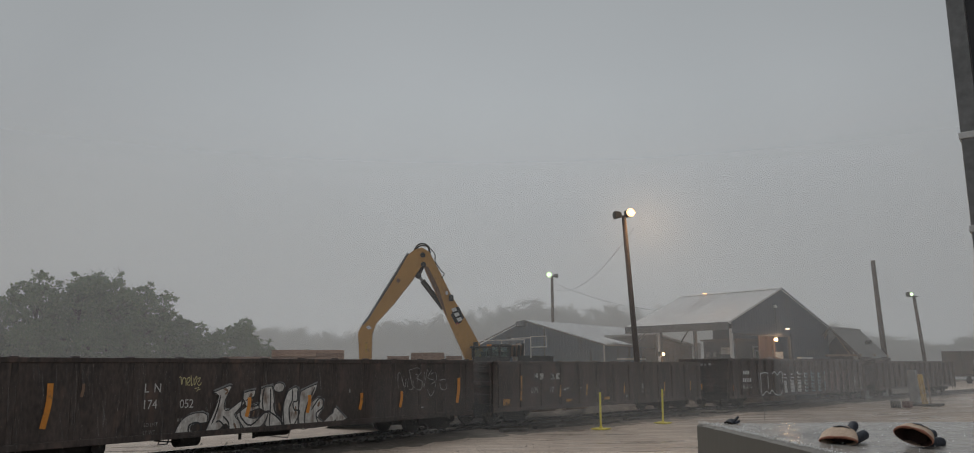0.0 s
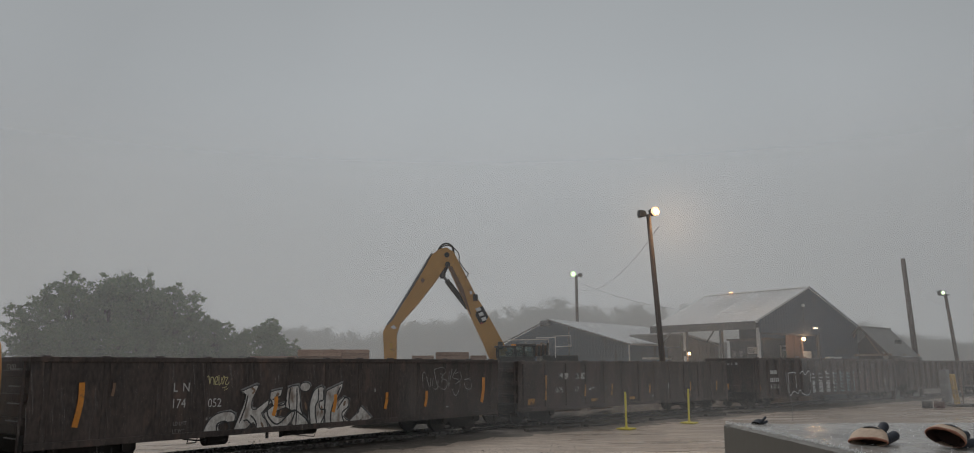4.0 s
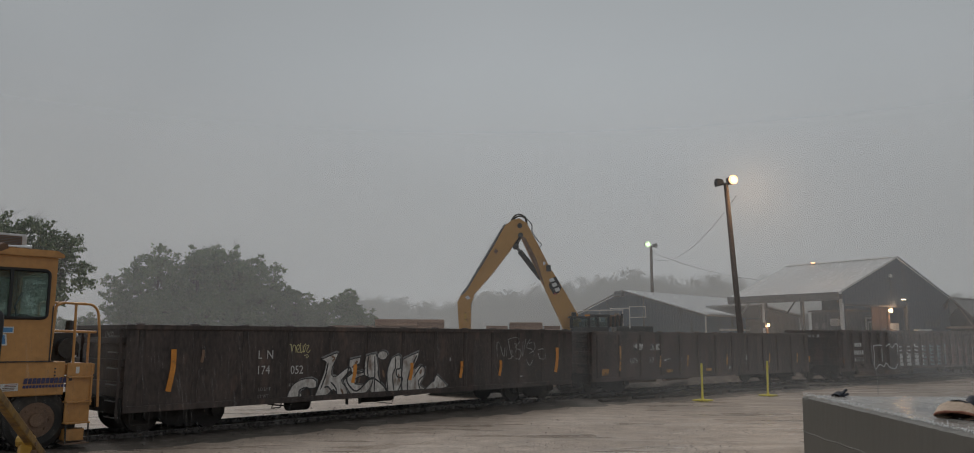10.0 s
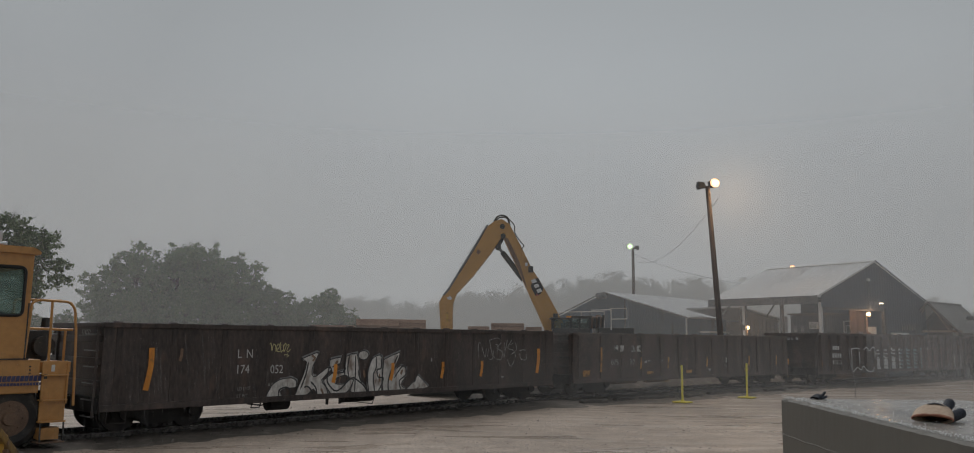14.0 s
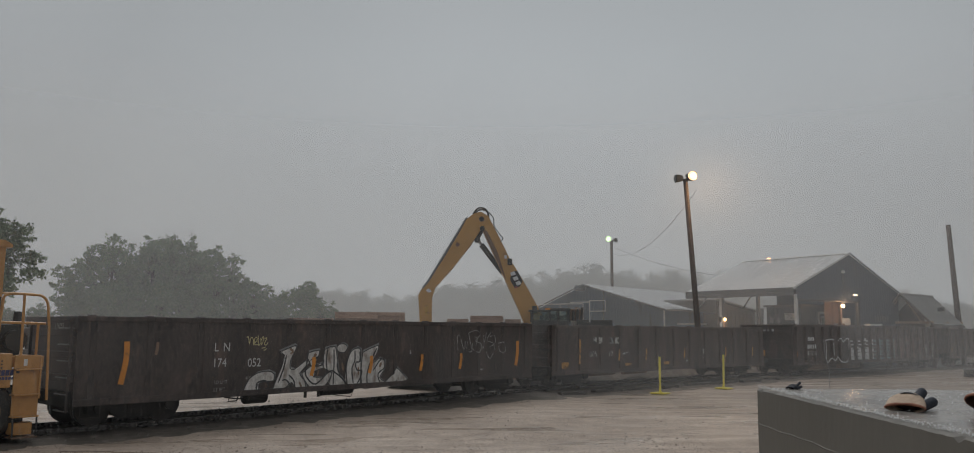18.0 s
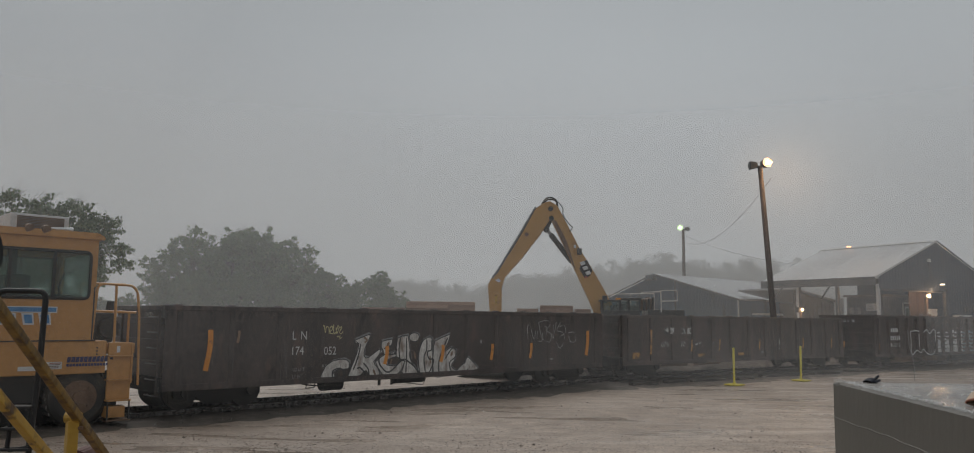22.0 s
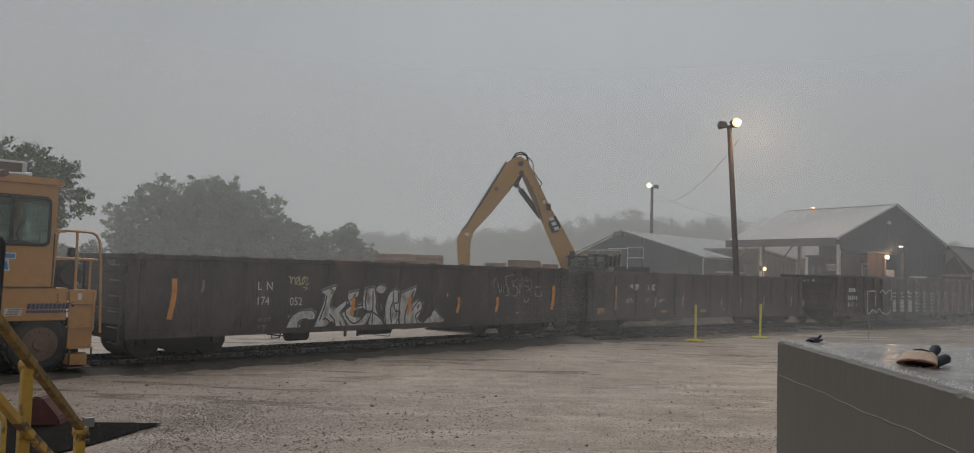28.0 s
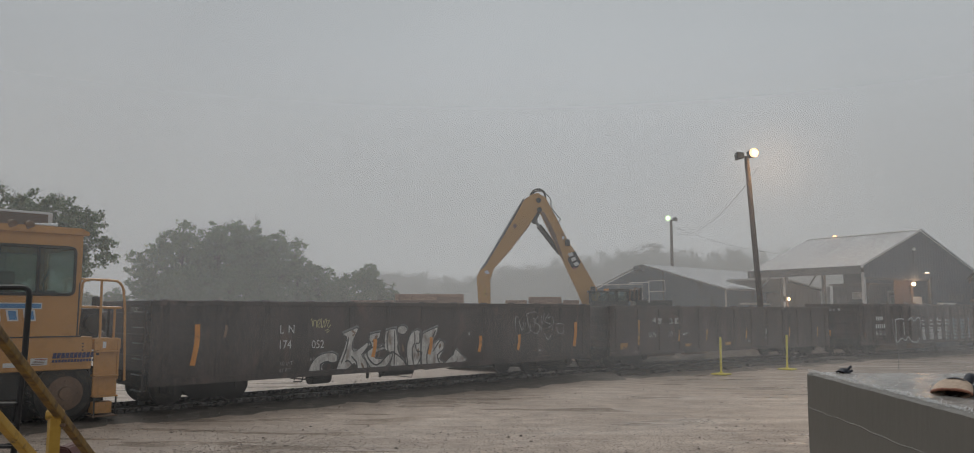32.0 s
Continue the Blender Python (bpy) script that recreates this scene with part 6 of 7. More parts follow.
wire((64.8, 26.4, 11.3), (47.5, 5.0, 6.2), 0.5, 0.013)
wire((67.5, -4.9, 10.6), (76.9, -6.3, 8.2), 1.2, 0.007)
lamp_light(35.95, 1.9, 11.55, 350, (1.0, 0.62, 0.32))


# ---------------------------------------------------------------- stacks of ties
def tie_stack(bearing, dist, length, layers, seed, group="stacks of ties"):
    rng = random.Random(seed)
    x, y = CAMX + dist * math.cos(radians(bearing)), CAMY + dist * math.sin(radians(bearing))
    t = thing("tie_stack", "stack of brown wooden railway ties behind the wagons", "timber stack", pose(x, y, 0, 0, 0, bearing - 90), group)
    tie = finish(box(-length / 2, length / 2, -0.11, 0.11, 0, 0.18, 0.012), "tie", M["lumber"])
    for k in range(layers):
        for i in range(6):
            share("tie", tie, t, pose(rng.uniform(-0.035, 0.035), i * 0.235 + 0.11, k * 0.187, 0, 0, rng.uniform(-0.6, 0.6)))
    return t


tie_stack(53.45, 46, 2.45, 16, 3)
tie_stack(50.3, 46, 2.45, 18, 1)
tie_stack(47.85, 46, 1.55, 18, 2)
tie_stack(43.1, 44, 1.2, 16, 4)
tie_stack(40.96, 44, 1.8, 17, 5)
tie_stack(39.1, 44, 0.85, 16, 6)


# ---------------------------------------------------------------- trees
def leaf_card(bm, c, s, rng):
    a = Vector((rng.gauss(0, 1), rng.gauss(0, 1), rng.gauss(0, 0.6))).normalized()
    b = a.orthogonal().normalized()
    b.rotate(Matrix.Rotation(rng.uniform(0, 6.28), 3, a))
    d = a.cross(b)
    v = [bm.verts.new(c + b * s), bm.verts.new(c + d * s * 0.55), bm.verts.new(c - b * s), bm.verts.new(c - d * s * 0.55)]
    bm.faces.new(v)


def make_tree(name, label, height, spread, seed, leaf=0.1, m=None, group="trees", sprays=230, wind=0.0, low=0.16, bare=0, lobes=7):
    """Trunk, limbs to each lobe of the crown, branches to many small sprays, and leaves along each spray's twigs."""
    rng = random.Random(seed)
    t = thing(name, label, "tree", m, group)
    wood, crown = bmesh.new(), bmesh.new()
    base_r = height * 0.02
    bend = Vector((rng.uniform(-0.3, 0.3), rng.uniform(-0.3, 0.3), 0))
    fork = Vector((bend.x * 0.4, bend.y * 0.4, height * 0.3))
    top = Vector((bend.x, bend.y, height * 0.78))
    rod((0, 0, -0.2), fork, base_r, base_r * 0.75, 9, wood)
    rod(fork, top, base_r * 0.75, base_r * 0.2, 8, wood)
    # the crown's outline: overlapping lobes, the highest at the middle
    shape = [(Vector((0, 0, height * 0.60)), spread * 0.62, height * 0.40)]
    for k in range(lobes):
        a = 2 * math.pi * (k + rng.uniform(-0.3, 0.3)) / lobes
        rr = spread * rng.uniform(0.46, 0.62)
        up = rng.uniform(low + 0.24, 0.74)
        shape.append((Vector((rr * math.cos(a), rr * math.sin(a), height * up)), spread * rng.uniform(0.36, 0.48), height * min(0.98 - up, rng.uniform(0.20, 0.27))))
    limbs = []
    for c, r, h in shape:
        start = fork.lerp(top, min(1, max(0, (c.z / height - 0.35) * 1.4)))
        mid = start.lerp(c, 0.55) + Vector((0, 0, -0.1 * (c - start).length))
        rod(start, mid, base_r * 0.34, base_r * 0.22, 6, wood, cap=False)
        rod(mid, c, base_r * 0.22, base_r * 0.1, 5, wood, cap=False)
        limbs.append(c)
    volume = [r * r * h for _, r, h in shape]
    ends, tries = [], 0
    while len(ends) < sprays and tries < 9000:
        tries += 1
        k = rng.choices(range(len(shape)), volume)[0]
        c, r, h = shape[k]
        d = Vector((rng.gauss(0, 1), rng.gauss(0, 1), rng.gauss(0, 1) + 0.25)).normalized()
        f = rng.uniform(0.12, 1.0) ** 0.42 * rng.uniform(0.90, 1.04)
        p = c + Vector((d.x * r * f, d.y * r * f, d.z * h * f))
        if p.z > height * low and all((p - o[0]).length_squared > (spread * 0.105) ** 2 for o in ends):
            ends.append((p, k, f))
    for p, k, f in ends:
        c = limbs[k]
        rod(c.lerp(p, 0.2), p, base_r * 0.07, base_r * 0.03, 3, wood, cap=False)
        out = (p - c + Vector((0, 0, 0.15))).normalized()
        r = spread * rng.uniform(0.10, 0.17)
        for _ in range(5):
            d = (Vector((rng.gauss(0, 1), rng.gauss(0, 1), rng.gauss(0, 0.6))).normalized() * 0.8 + out * 0.7 + Vector((wind, 0, 0.05))).normalized()
            tip = p + d * r * rng.uniform(0.7, 1.45)
            for _ in range(9):
                g = rng.uniform(0.0, 1.0)
                q = p.lerp(tip, g) + Vector((rng.gauss(0, 1), rng.gauss(0, 1), rng.gauss(0, 0.6))) * leaf * 0.9 * (1.2 - 0.6 * g)
                leaf_card(crown, q, leaf * rng.uniform(0.6, 1.15), rng)
    high = sorted(ends, key=lambda e: -e[0].z)[:bare]
    for p, k, f in high:
        for _ in range(4):
            d = (Vector((wind, 0, 0.5)) + Vector((rng.gauss(0, 0.3), rng.gauss(0, 0.3), rng.uniform(0.0, 0.5)))).normalized()
            rod(p, p + d * spread * rng.uniform(0.22, 0.34), 0.010, 0.004, 4, wood, cap=False)
    part("trunk", wood, M["bark"], t, smooth=True)
    part("crown", crown, M["leaf"], t)
    return t


def cam_polar(bearing, dist):
    return CAMX + dist * math.cos(radians(bearing)), CAMY + dist * math.sin(radians(bearing))


TREES = "trees behind the yard"
ROW = "leafy green tree in the misty row behind the yard"
big = make_tree("tree", "broad leafy tree tossed by wind behind the rail mover", 8.2, 3.1, 11, 0.105, pose(*cam_polar(74.3, 45), 0, 0, 0, -20), TREES, 270, 0.55, 0.40, 5, 8)
t_a = make_tree("tree", ROW, 8.9, 2.75, 12, 0.12, pose(*cam_polar(66.4, 60), 0), TREES, 250)
t_b = make_tree("tree", ROW, 9.1, 2.75, 13, 0.12, pose(*cam_polar(62.1, 60), 0), TREES, 250, bare=3)
t_d = make_tree("tree", ROW, 8.9, 2.6, 15, 0.12, pose(*cam_polar(64.3, 61), 0), TREES, 230)
t_c = make_tree("tree", "round leafy tree far off in the rain", 7.7, 2.6, 14, 0.17, pose(*cam_polar(53.7, 92), 0), TREES, 170, lobes=5)


def woods():
    rng = random.Random(21)
    for b, d, s, src in ((60.3, 60.5, 0.94, t_d), (58.8, 62, 0.80, t_a), (57.4, 62, 0.67, t_d), (55.9, 64, 0.60, t_b), (52.9, 70, 0.56, t_a), (54.6, 70, 0.44, t_d), (66.0, 56, 0.6, t_b), (63.4, 56, 0.62, t_a), (61.2, 57, 0.6, t_d), (68.3, 61, 0.78, t_d), (70.4, 62, 0.46, t_a), (72.3, 58, 0.40, t_b), (81.0, 60, 0.8, t_d)):
        o = copy_thing(src, pose(*cam_polar(b, d), 0, 0, 0, rng.uniform(0, 360)))
        o.scale = (s, s, s)
    for b, d, s in ((77.4, 44, 1.02), (80.4, 45, 0.95), (83.5, 45, 1.0)):
        o = copy_thing(big, pose(*cam_polar(b, d), 0, 0, 0, -20 + rng.uniform(-25, 25)))
        o.scale = (s, s, s)
    for b, d, s in ((55.6, 90, 0.62), (51.9, 97, 0.62), (49.5, 105, 0.6)):
        o = copy_thing(t_c, pose(*cam_polar(b, d), 0, 0, 0, rng.uniform(0, 360)))
        o.scale = (s, s, s)


woods()


def far_woods():
    """One far line of woods, too far to count."""
    rng = random.Random(31)
    bm = bmesh.new()
    for k in range(360):
        b = -6 + 74 * (k + rng.random()) / 360
        d = rng.uniform(165, 215)
        x, y = cam_polar(b, d)
        h = 1.3 * (7.5 + 5.0 * (1 - min(1, abs(b - 32) / 16)) + 3.0 * noise.noise((b * 0.22, 0, 0)) + rng.uniform(-1.2, 1.2)) * (0.75 if b < 12 else 1)
        rod((x, y, -0.5), (x, y, h * 0.6), 0.3, 0.12, 5, bm)
        for _ in range(15):
            u = rng.uniform(0.2, 0.93)
            wide = 3.7 * math.sqrt(1.05 - u * u)
            c = Vector((x + rng.uniform(-wide, wide), y + rng.uniform(-wide, wide), h * u))
            for _ in range(58):
                leaf_card(bm, c + Vector((rng.gauss(0, 0.75), rng.gauss(0, 0.75), rng.gauss(0, 0.55))), rng.uniform(0.2, 0.38), rng)
    solo("far_woods", bm, M["leaf_far"], "hazy line of distant woods beyond the yard", "woods", kind="stuff")


far_woods()


# ---------------------------------------------------------------- concrete block with gloves
U, V = Vector((-0.773, -0.634, 0)).normalized(), Vector((0.634, -0.773, 0)).normalized()
BLOCK = Matrix(((V.x, -U.x, 0, -3.12), (V.y, -U.y, 0, -16.54), (0, 0, 1, 0), (0, 0, 0, 1)))


def concrete_block():
    """Local x across the top, local y away from the camera; the far left corner is the origin."""
    t = thing("concrete_block", "massive grey concrete loading block with wet top and chipped edge", "concrete block", BLOCK.copy(), kind="structure")
    rng = random.Random(5)
    bm = bmesh.new()
    # body with a chipped upper edge along the left side
    n = 140
    rows = [(0.0, 0.0), (0.0, 1.909), (-0.0015, 1.911), (-0.0015, 1.913), (0.0005, 1.915), (0.002, 2.086), (0.010, 2.095), (0.03, 2.097)]
    grid = []
    for i in range(n + 1):
        y = -4.2 * i / n
        col = []
        for k, (x, z) in enumerate(rows):
            j = rng.uniform(0, 0.005) if k >= 6 else (rng.uniform(0, 0.0008) if k == 5 else 0)
            col.append(bm.verts.new((x + j, y, z - (rng.uniform(0, 0.003) + (0.012 if rng.random() < 0.05 else 0) if k in (5, 6) else 0) + (0.003 * math.sin(y * 7) + 0.002 * math.sin(y * 23) if 1 <= k <= 4 else 0))))
        grid.append(col)
    for a, b in zip(grid, grid[1:]):
        for k in range(len(rows) - 1):
            bm.faces.new((a[k], a[k + 1], b[k + 1], b[k]))
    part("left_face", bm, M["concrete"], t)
    bm = bmesh.new()
    nx, ny = 50, 60
    g = [[bm.verts.new((0.028 + 3.4 * i / nx, -4.2 * j / ny, 2.1 - 0.006 + 0.006 * noise.noise((i * 0.3, j * 0.3, 0)))) for j in range(ny + 1)] for i in range(nx + 1)]
    for i in range(nx):
        for j in range(ny):
            bm.faces.new((g[i][j], g[i][j + 1], g[i + 1][j + 1], g[i + 1][j]))
    # top takes the paler colour that holds the sky's sheen
    part("wet_top", bm, M["concrete_wet_skylit"], t, "rain-soaked concrete top with standing water, sky sheen in its colour", smooth=True)
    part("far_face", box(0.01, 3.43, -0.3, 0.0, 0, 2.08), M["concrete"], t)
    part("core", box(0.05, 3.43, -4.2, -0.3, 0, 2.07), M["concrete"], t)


concrete_block()


def glove(x, y, yaw, label, tall=0.024, s=1.0, tilt=0.0, cuff="glove_tan", hem="glove_hem", curl=1.0, swell=0.024):
    """A work glove lying flat: an open cuff at x = 0, palm and curled fingers towards +x."""
    rise = 0.075 * s * math.sin(radians(abs(tilt)))
    t = thing("work_glove", label, "glove", pose(x, y, 2.092 + rise, tilt, 0, yaw), "work gloves")

    def tube(sections, n=22, cap=False, crease=0.0):
        bm = bmesh.new()
        rings = []
        for i, (px, py, hw, hh) in enumerate(sections):
            ring = []
            for k in range(n):
                a = 2 * math.pi * k / n
                up = math.sin(a)
                wav = 1 + crease * math.sin(5 * a + i * 1.3) + crease * 0.6 * math.sin(9 * a - i)
                ring.append(bm.verts.new((px * s, (py + hw * math.cos(a)) * s, hh * (1 + up * (wav if up > 0 else 0.97)) * s)))
            rings.append(ring)
        for a, b in zip(rings, rings[1:]):
            for i in range(n):
                j = (i + 1) % n
                bm.faces.new((a[i], a[j], b[j], b[i]))
        if cap:
            bm.faces.new(rings[-1])
        return bm

    shell = [(0, 0, 0.092, tall), (0.03, 0, 0.091, tall + swell * 0.4), (0.07, 0.0, 0.086, tall + swell * 0.9), (0.11, -0.004, 0.076, tall + swell), (0.145, -0.008, 0.064, (tall + swell) * 0.88), (0.18, -0.01, 0.052, (tall + swell) * 0.7), (0.2, -0.01, 0.03, (tall + swell) * 0.45)]
    part("cuff", tube(shell, cap=True, crease=0.05), M[cuff], t, "pale leather cuff", smooth=True)
    part("hem", tube([(0.006, 0, 0.087, tall - 0.0045), (-0.003, 0, 0.090, tall - 0.001), (-0.002, 0, 0.0935, tall + 0.001), (0.007, 0, 0.0935, tall + 0.0025)], crease=0.03), M[hem], t, smooth=True)
    part("lining", tube([(0.002, 0, 0.088, tall - 0.003), (0.06, 0, 0.078, tall), (0.12, 0, 0.05, tall * 0.8)], cap=True), M["glove_inside"], t, "dark glove lining")
    bm = bmesh.new()
    rows = []
    for i in range(8):
        px = 0.075 + 0.016 * i
        half = 0.040 + 0.012 * math.sin(i * 1.9)
        rows.append([bm.verts.new((px * s, (-0.004 + half * u) * s, (2 * (tall + swell) * math.sqrt(max(0.05, 1 - (0.5 * u) ** 2)) * (1.0 - 0.03 * max(0, i - 3)) + 0.002) * s)) for u in (-1, -0.6, -0.2, 0.2, 0.6, 1)])
    for a, b in zip(rows, rows[1:]):
        for i in range(5):
            bm.faces.new((a[i], b[i], b[i + 1], a[i + 1]))
    part("back_patch", bm, M["glove_dark"], t, smooth=True)
    for fy, fz, ln, lift, out in ((-0.058, 0.020, 0.075, 0.010, -0.035), (-0.026, 0.030, 0.10, 0.026, -0.02), (0.012, 0.030, 0.07, 0.012, -0.01), (0.04, 0.022, 0.05, 0.002, 0.0)):
        lift *= curl
        ln *= 1.3
        pts = [(0.13, fy, fz), (0.13 + ln * 0.5, fy + out * 0.5, fz + lift * 0.5), (0.13 + ln * 0.85, fy + out, fz + lift), (0.13 + ln * 1.02, fy + out * 1.15, fz + lift * 1.15)]
        bm = pipe([tuple(c * s for c in p) for p in pts], 0.0255 * s, 12, round_off=0.02)
        tip = Vector(pts[-1]) * s
        bmesh.ops.create_uvsphere(bm, u_segments=10, v_segments=6, radius=0.0257 * s, matrix=Matrix.Translation(tip))
        part("finger", bm, M["glove_dark"], t, smooth=True)
    return t


glove(-3.945, -17.45, 6, "tan leather work glove with dark fingers lying on wet concrete", tall=0.022, s=0.77, curl=1.8)
glove(-3.91, -17.70, 0, "soaked tan work glove with a wide open cuff on wet concrete", tall=0.042, tilt=16, s=0.74, curl=0.7, swell=0.008)
glove(-3.08, -16.70, -15, "small dark work glove crumpled near the concrete corner", tall=0.03, s=0.27, cuff="glove_dark", hem="glove_dark", curl=3.4)


# ---------------------------------------------------------------- stairs, dock and building near the camera
def stair_rail():
    t = thing("stair_handrail", "scuffed yellow steel stair handrail with posts and midrail", "handrail")
    top, joint, low = Vector(STAIR[0]), Vector(STAIR[1]), Vector(STAIR[2])
    d = (low - top)

    def bar(name, p, q, w, h, material="safety_yellow"):
        p, q = Vector(p), Vector(q)
        turn = (q - p).to_track_quat("X", "Z").to_matrix().to_4x4()
        bm = box(0, (q - p).length, -w / 2, w / 2, -h / 2, h / 2, 0.01)
        bmesh.ops.transform(bm, matrix=Matrix.Translation(p) @ turn, verts=bm.verts)
        return part(name, bm, M[material], t)

    bar("top_rail", top - d * 0.7, low + d * 0.03, 0.058, 0.058, "worn_yellow")
    bar("post", (joint.x, joint.y, joint.z - 0.05), (joint.x, joint.y, 0.3), 0.075, 0.075)
    bar("post", (low.x, low.y, low.z - 0.03), (low.x, low.y, -0.05), 0.075, 0.075)
    bar("mid_rail", Vector(STAIR[3]) - d * 0.6, Vector(STAIR[3]) + d * 0.93, 0.058, 0.058)
    bar("stringer", (top.x, top.y, top.z - 1.15), (low.x, low.y, low.z - 1.12), 0.05, 0.25)
    side = Vector((d.x, d.y, 0)).normalized().cross(Vector((0, 0, 1)))
    for p in (joint, low):
        for k in (0.0, 0.055):
            part("bolt", rod(p + side * 0.045 + Vector((0, 0, -0.05 - k)), p + side * 0.075 + Vector((0, 0, -0.05 - k)), 0.014, seg=6), M["rim_brown"], t)
        part("gusset", rod(p - side * 0.05 + Vector((0, 0, -0.03)), p + side * 0.055 + Vector((0, 0, -0.03)), 0.04, seg=10), M["safety_yellow"], t)
    sp = Vector(STAIR[4])
    sg = part("sign_hoop", pipe([sp + side * 0.16 + Vector((0, 0, -0.5)), sp + side * 0.16 + Vector((0, 0, 0.07)), sp - side * 0.2 + Vector((0, 0, 0.07)), sp - side * 0.2 + Vector((0, 0, -0.5))], 0.016, 8, round_off=0.08), M["safety_yellow"], t)
    bm = box(-0.16, 0.14, -0.005, 0.005, -0.3, 0.04)
    bmesh.ops.transform(bm, matrix=pose(sp.x, sp.y, sp.z, 0, 0, math.degrees(math.atan2(side.y, side.x))), verts=bm.verts)
    part("sign_face", bm, M["trim_white"], sg, "white notice plate")
    lettering("HOCK", 0.07, M["black"], sg, sp.x - 0.115 * side.x * (1 if side.x > 0 else -1) - 0.012, sp.y - 0.115 * side.y * (1 if side.x > 0 else -1) - 0.012, sp.z - 0.09, stretch=0.9, rz=math.degrees(math.atan2(side.y, side.x)) + (0 if side.x > 0 else 180))
    treads = thing("stair_steps", "rusty steel grating steps down from the dock", "stairs", kind="structure")
    for k in range(6):
        c = top.lerp(low, k / 5.5) + Vector((0, 0, -1.08)) - side * 0.5
        bm = box(-0.14, 0.14, -0.48, 0.48, -0.03, 0, 0.006)
        bmesh.ops.transform(bm, matrix=pose(c.x, c.y, max(0.05, c.z), 0, 0, math.degrees(math.atan2(d.y, d.x))), verts=bm.verts)
        part("tread", bm, M["rim_brown"], treads)


STAIR = ((-5.79, -12.45, 2.02), (-5.47, -12.02, 1.69), (-4.86, -11.38, 1.04), (-5.74, -12.42, 1.48), (-5.84, -12.37, 1.33))
stair_rail()


def dock():
    solo("dock_platform", box(-13.5, -5.6, -24.0, -17.4, 0.0, 0.98, 0.02), M["concrete"], "plain concrete dock platform under the viewer", "dock", kind="structure")
    t = thing("building_wall", "dark ribbed metal building wall with a square downpipe", "building", kind="structure")
    p = Vector((-0.59, -17.81, 0))
    bm = ribbed_sheet((p.x + 0.12, p.y - 0.06, 0), (0.9, -6.0, 0), (0, 0, 7.5), 0, 0.03, 0.3)
    part("wall_sheet", bm, M["steel_grey"], t)
    part("corner_trim", box(p.x + 0.06, p.x + 0.2, p.y - 0.14, p.y + 0.0, 0, 7.5, 0.01), M["shed_dark"], t)
    dp = part("downpipe", box(p.x - 0.10, p.x + 0.03, p.y - 0.02, p.y + 0.1, 0.1, 7.5, 0.012), M["steel_grey"], t, "grey square metal downpipe")
    for z in (3.35, 4.05, 5.6):
        part("pipe_strap", box(p.x - 0.112, p.x + 0.16, p.y - 0.03, p.y + 0.112, z, z + 0.05, 0.006), M["trim_white"], dp)


dock()


def access_ladder():
    t = thing("access_ladder", "black tubular machine access ladder with grab handle", "ladder", pose(*LADDER, 0, 0, -40))
    part("grab_handle", pipe([(-0.75, 0, 0.0), (-0.75, 0, 2.77), (0.0, 0, 2.77), (-0.02, 0, 1.6), (-0.1, 0, 0.0)], 0.045, 8, round_off=0.14), M["black"], t)
    part("step_frame", pipe([(-0.08, 0, 0.62), (-0.1, 0, 0.32), (-0.42, 0, 0.28), (-0.38, 0, 0.95)], 0.035, 8, round_off=0.06), M["black"], t)
    for z in (0.3, 0.62, 0.95):
        part("tread", box(-0.5, -0.05, -0.12, 0.12, z - 0.02, z + 0.02, 0.008), M["black"], t)


LADDER = (-3.66, -4.3, 0.0)
access_ladder()


def round_mirror():
    t = thing("convex_mirror", "round black-backed convex safety mirror on the stair post", "mirror")
    c = Vector(MIRROR)
    d = Vector((CAMX - c.x, CAMY - c.y, 0)).normalized()
    part("mirror_back", rod(c, c - d * 0.05, 0.36, 0.33, 40), M["black"], t)
    part("mirror_stem", rod((c.x - d.x * 0.08 - 0.3, c.y - d.y * 0.08, 0.0), (c.x - d.x * 0.08 - 0.3, c.y - d.y * 0.08, c.z), 0.025, seg=10), M["black"], t)


MIRROR = (-6.39, -12.15, 2.795)
round_mirror()


# ---------------------------------------------------------------- yard things
def yellow_post(x, y, h, lean):
    t = thing("marker_post", "thin bright yellow steel marker post on a base plate", "marker post", pose(x, y, 0, lean, 0, 0), "yellow marker posts")
    part("shaft", rod((0, 0, 0), (0, 0, h), 0.042, seg=12), M["bright_yellow"], t)
    part("cap", rod((0, 0, h), (0, 0, h + 0.02), 0.046, 0.03, 12), M["bright_yellow"], t)
    part("base_plate", box(-0.28, 0.28, -0.28, 0.28, 0, 0.05, 0.012), M["bright_yellow"], t)
    part("collar", rod((0, 0, 0.05), (0, 0, 0.12), 0.07, 0.05, 12), M["bright_yellow"], t)


yellow_post(20.38, -3.12, 1.38, 0)
yellow_post(24.73, -3.73, 1.40, 1)


def track_lumps():
    rng = random.Random(9)
    for k in range(9):
        x = 17.5 + k * 2.1 + rng.uniform(-0.5, 0.5)
        y = -0.75 - 0.13 * (x - 17) + rng.uniform(-0.45, 0.15)
        L = rng.uniform(1.0, 2.6)
        solo("old_tie", box(-L / 2, L / 2, -0.13, 0.13, 0, rng.uniform(0.10, 0.16), 0.02), M["tie_wood"], "old grey railway tie lying beside the track", "timber", pose(x, y, -0.02, 0, 0, -7 + rng.uniform(-6, 6)), "old ties beside the track")


track_lumps()


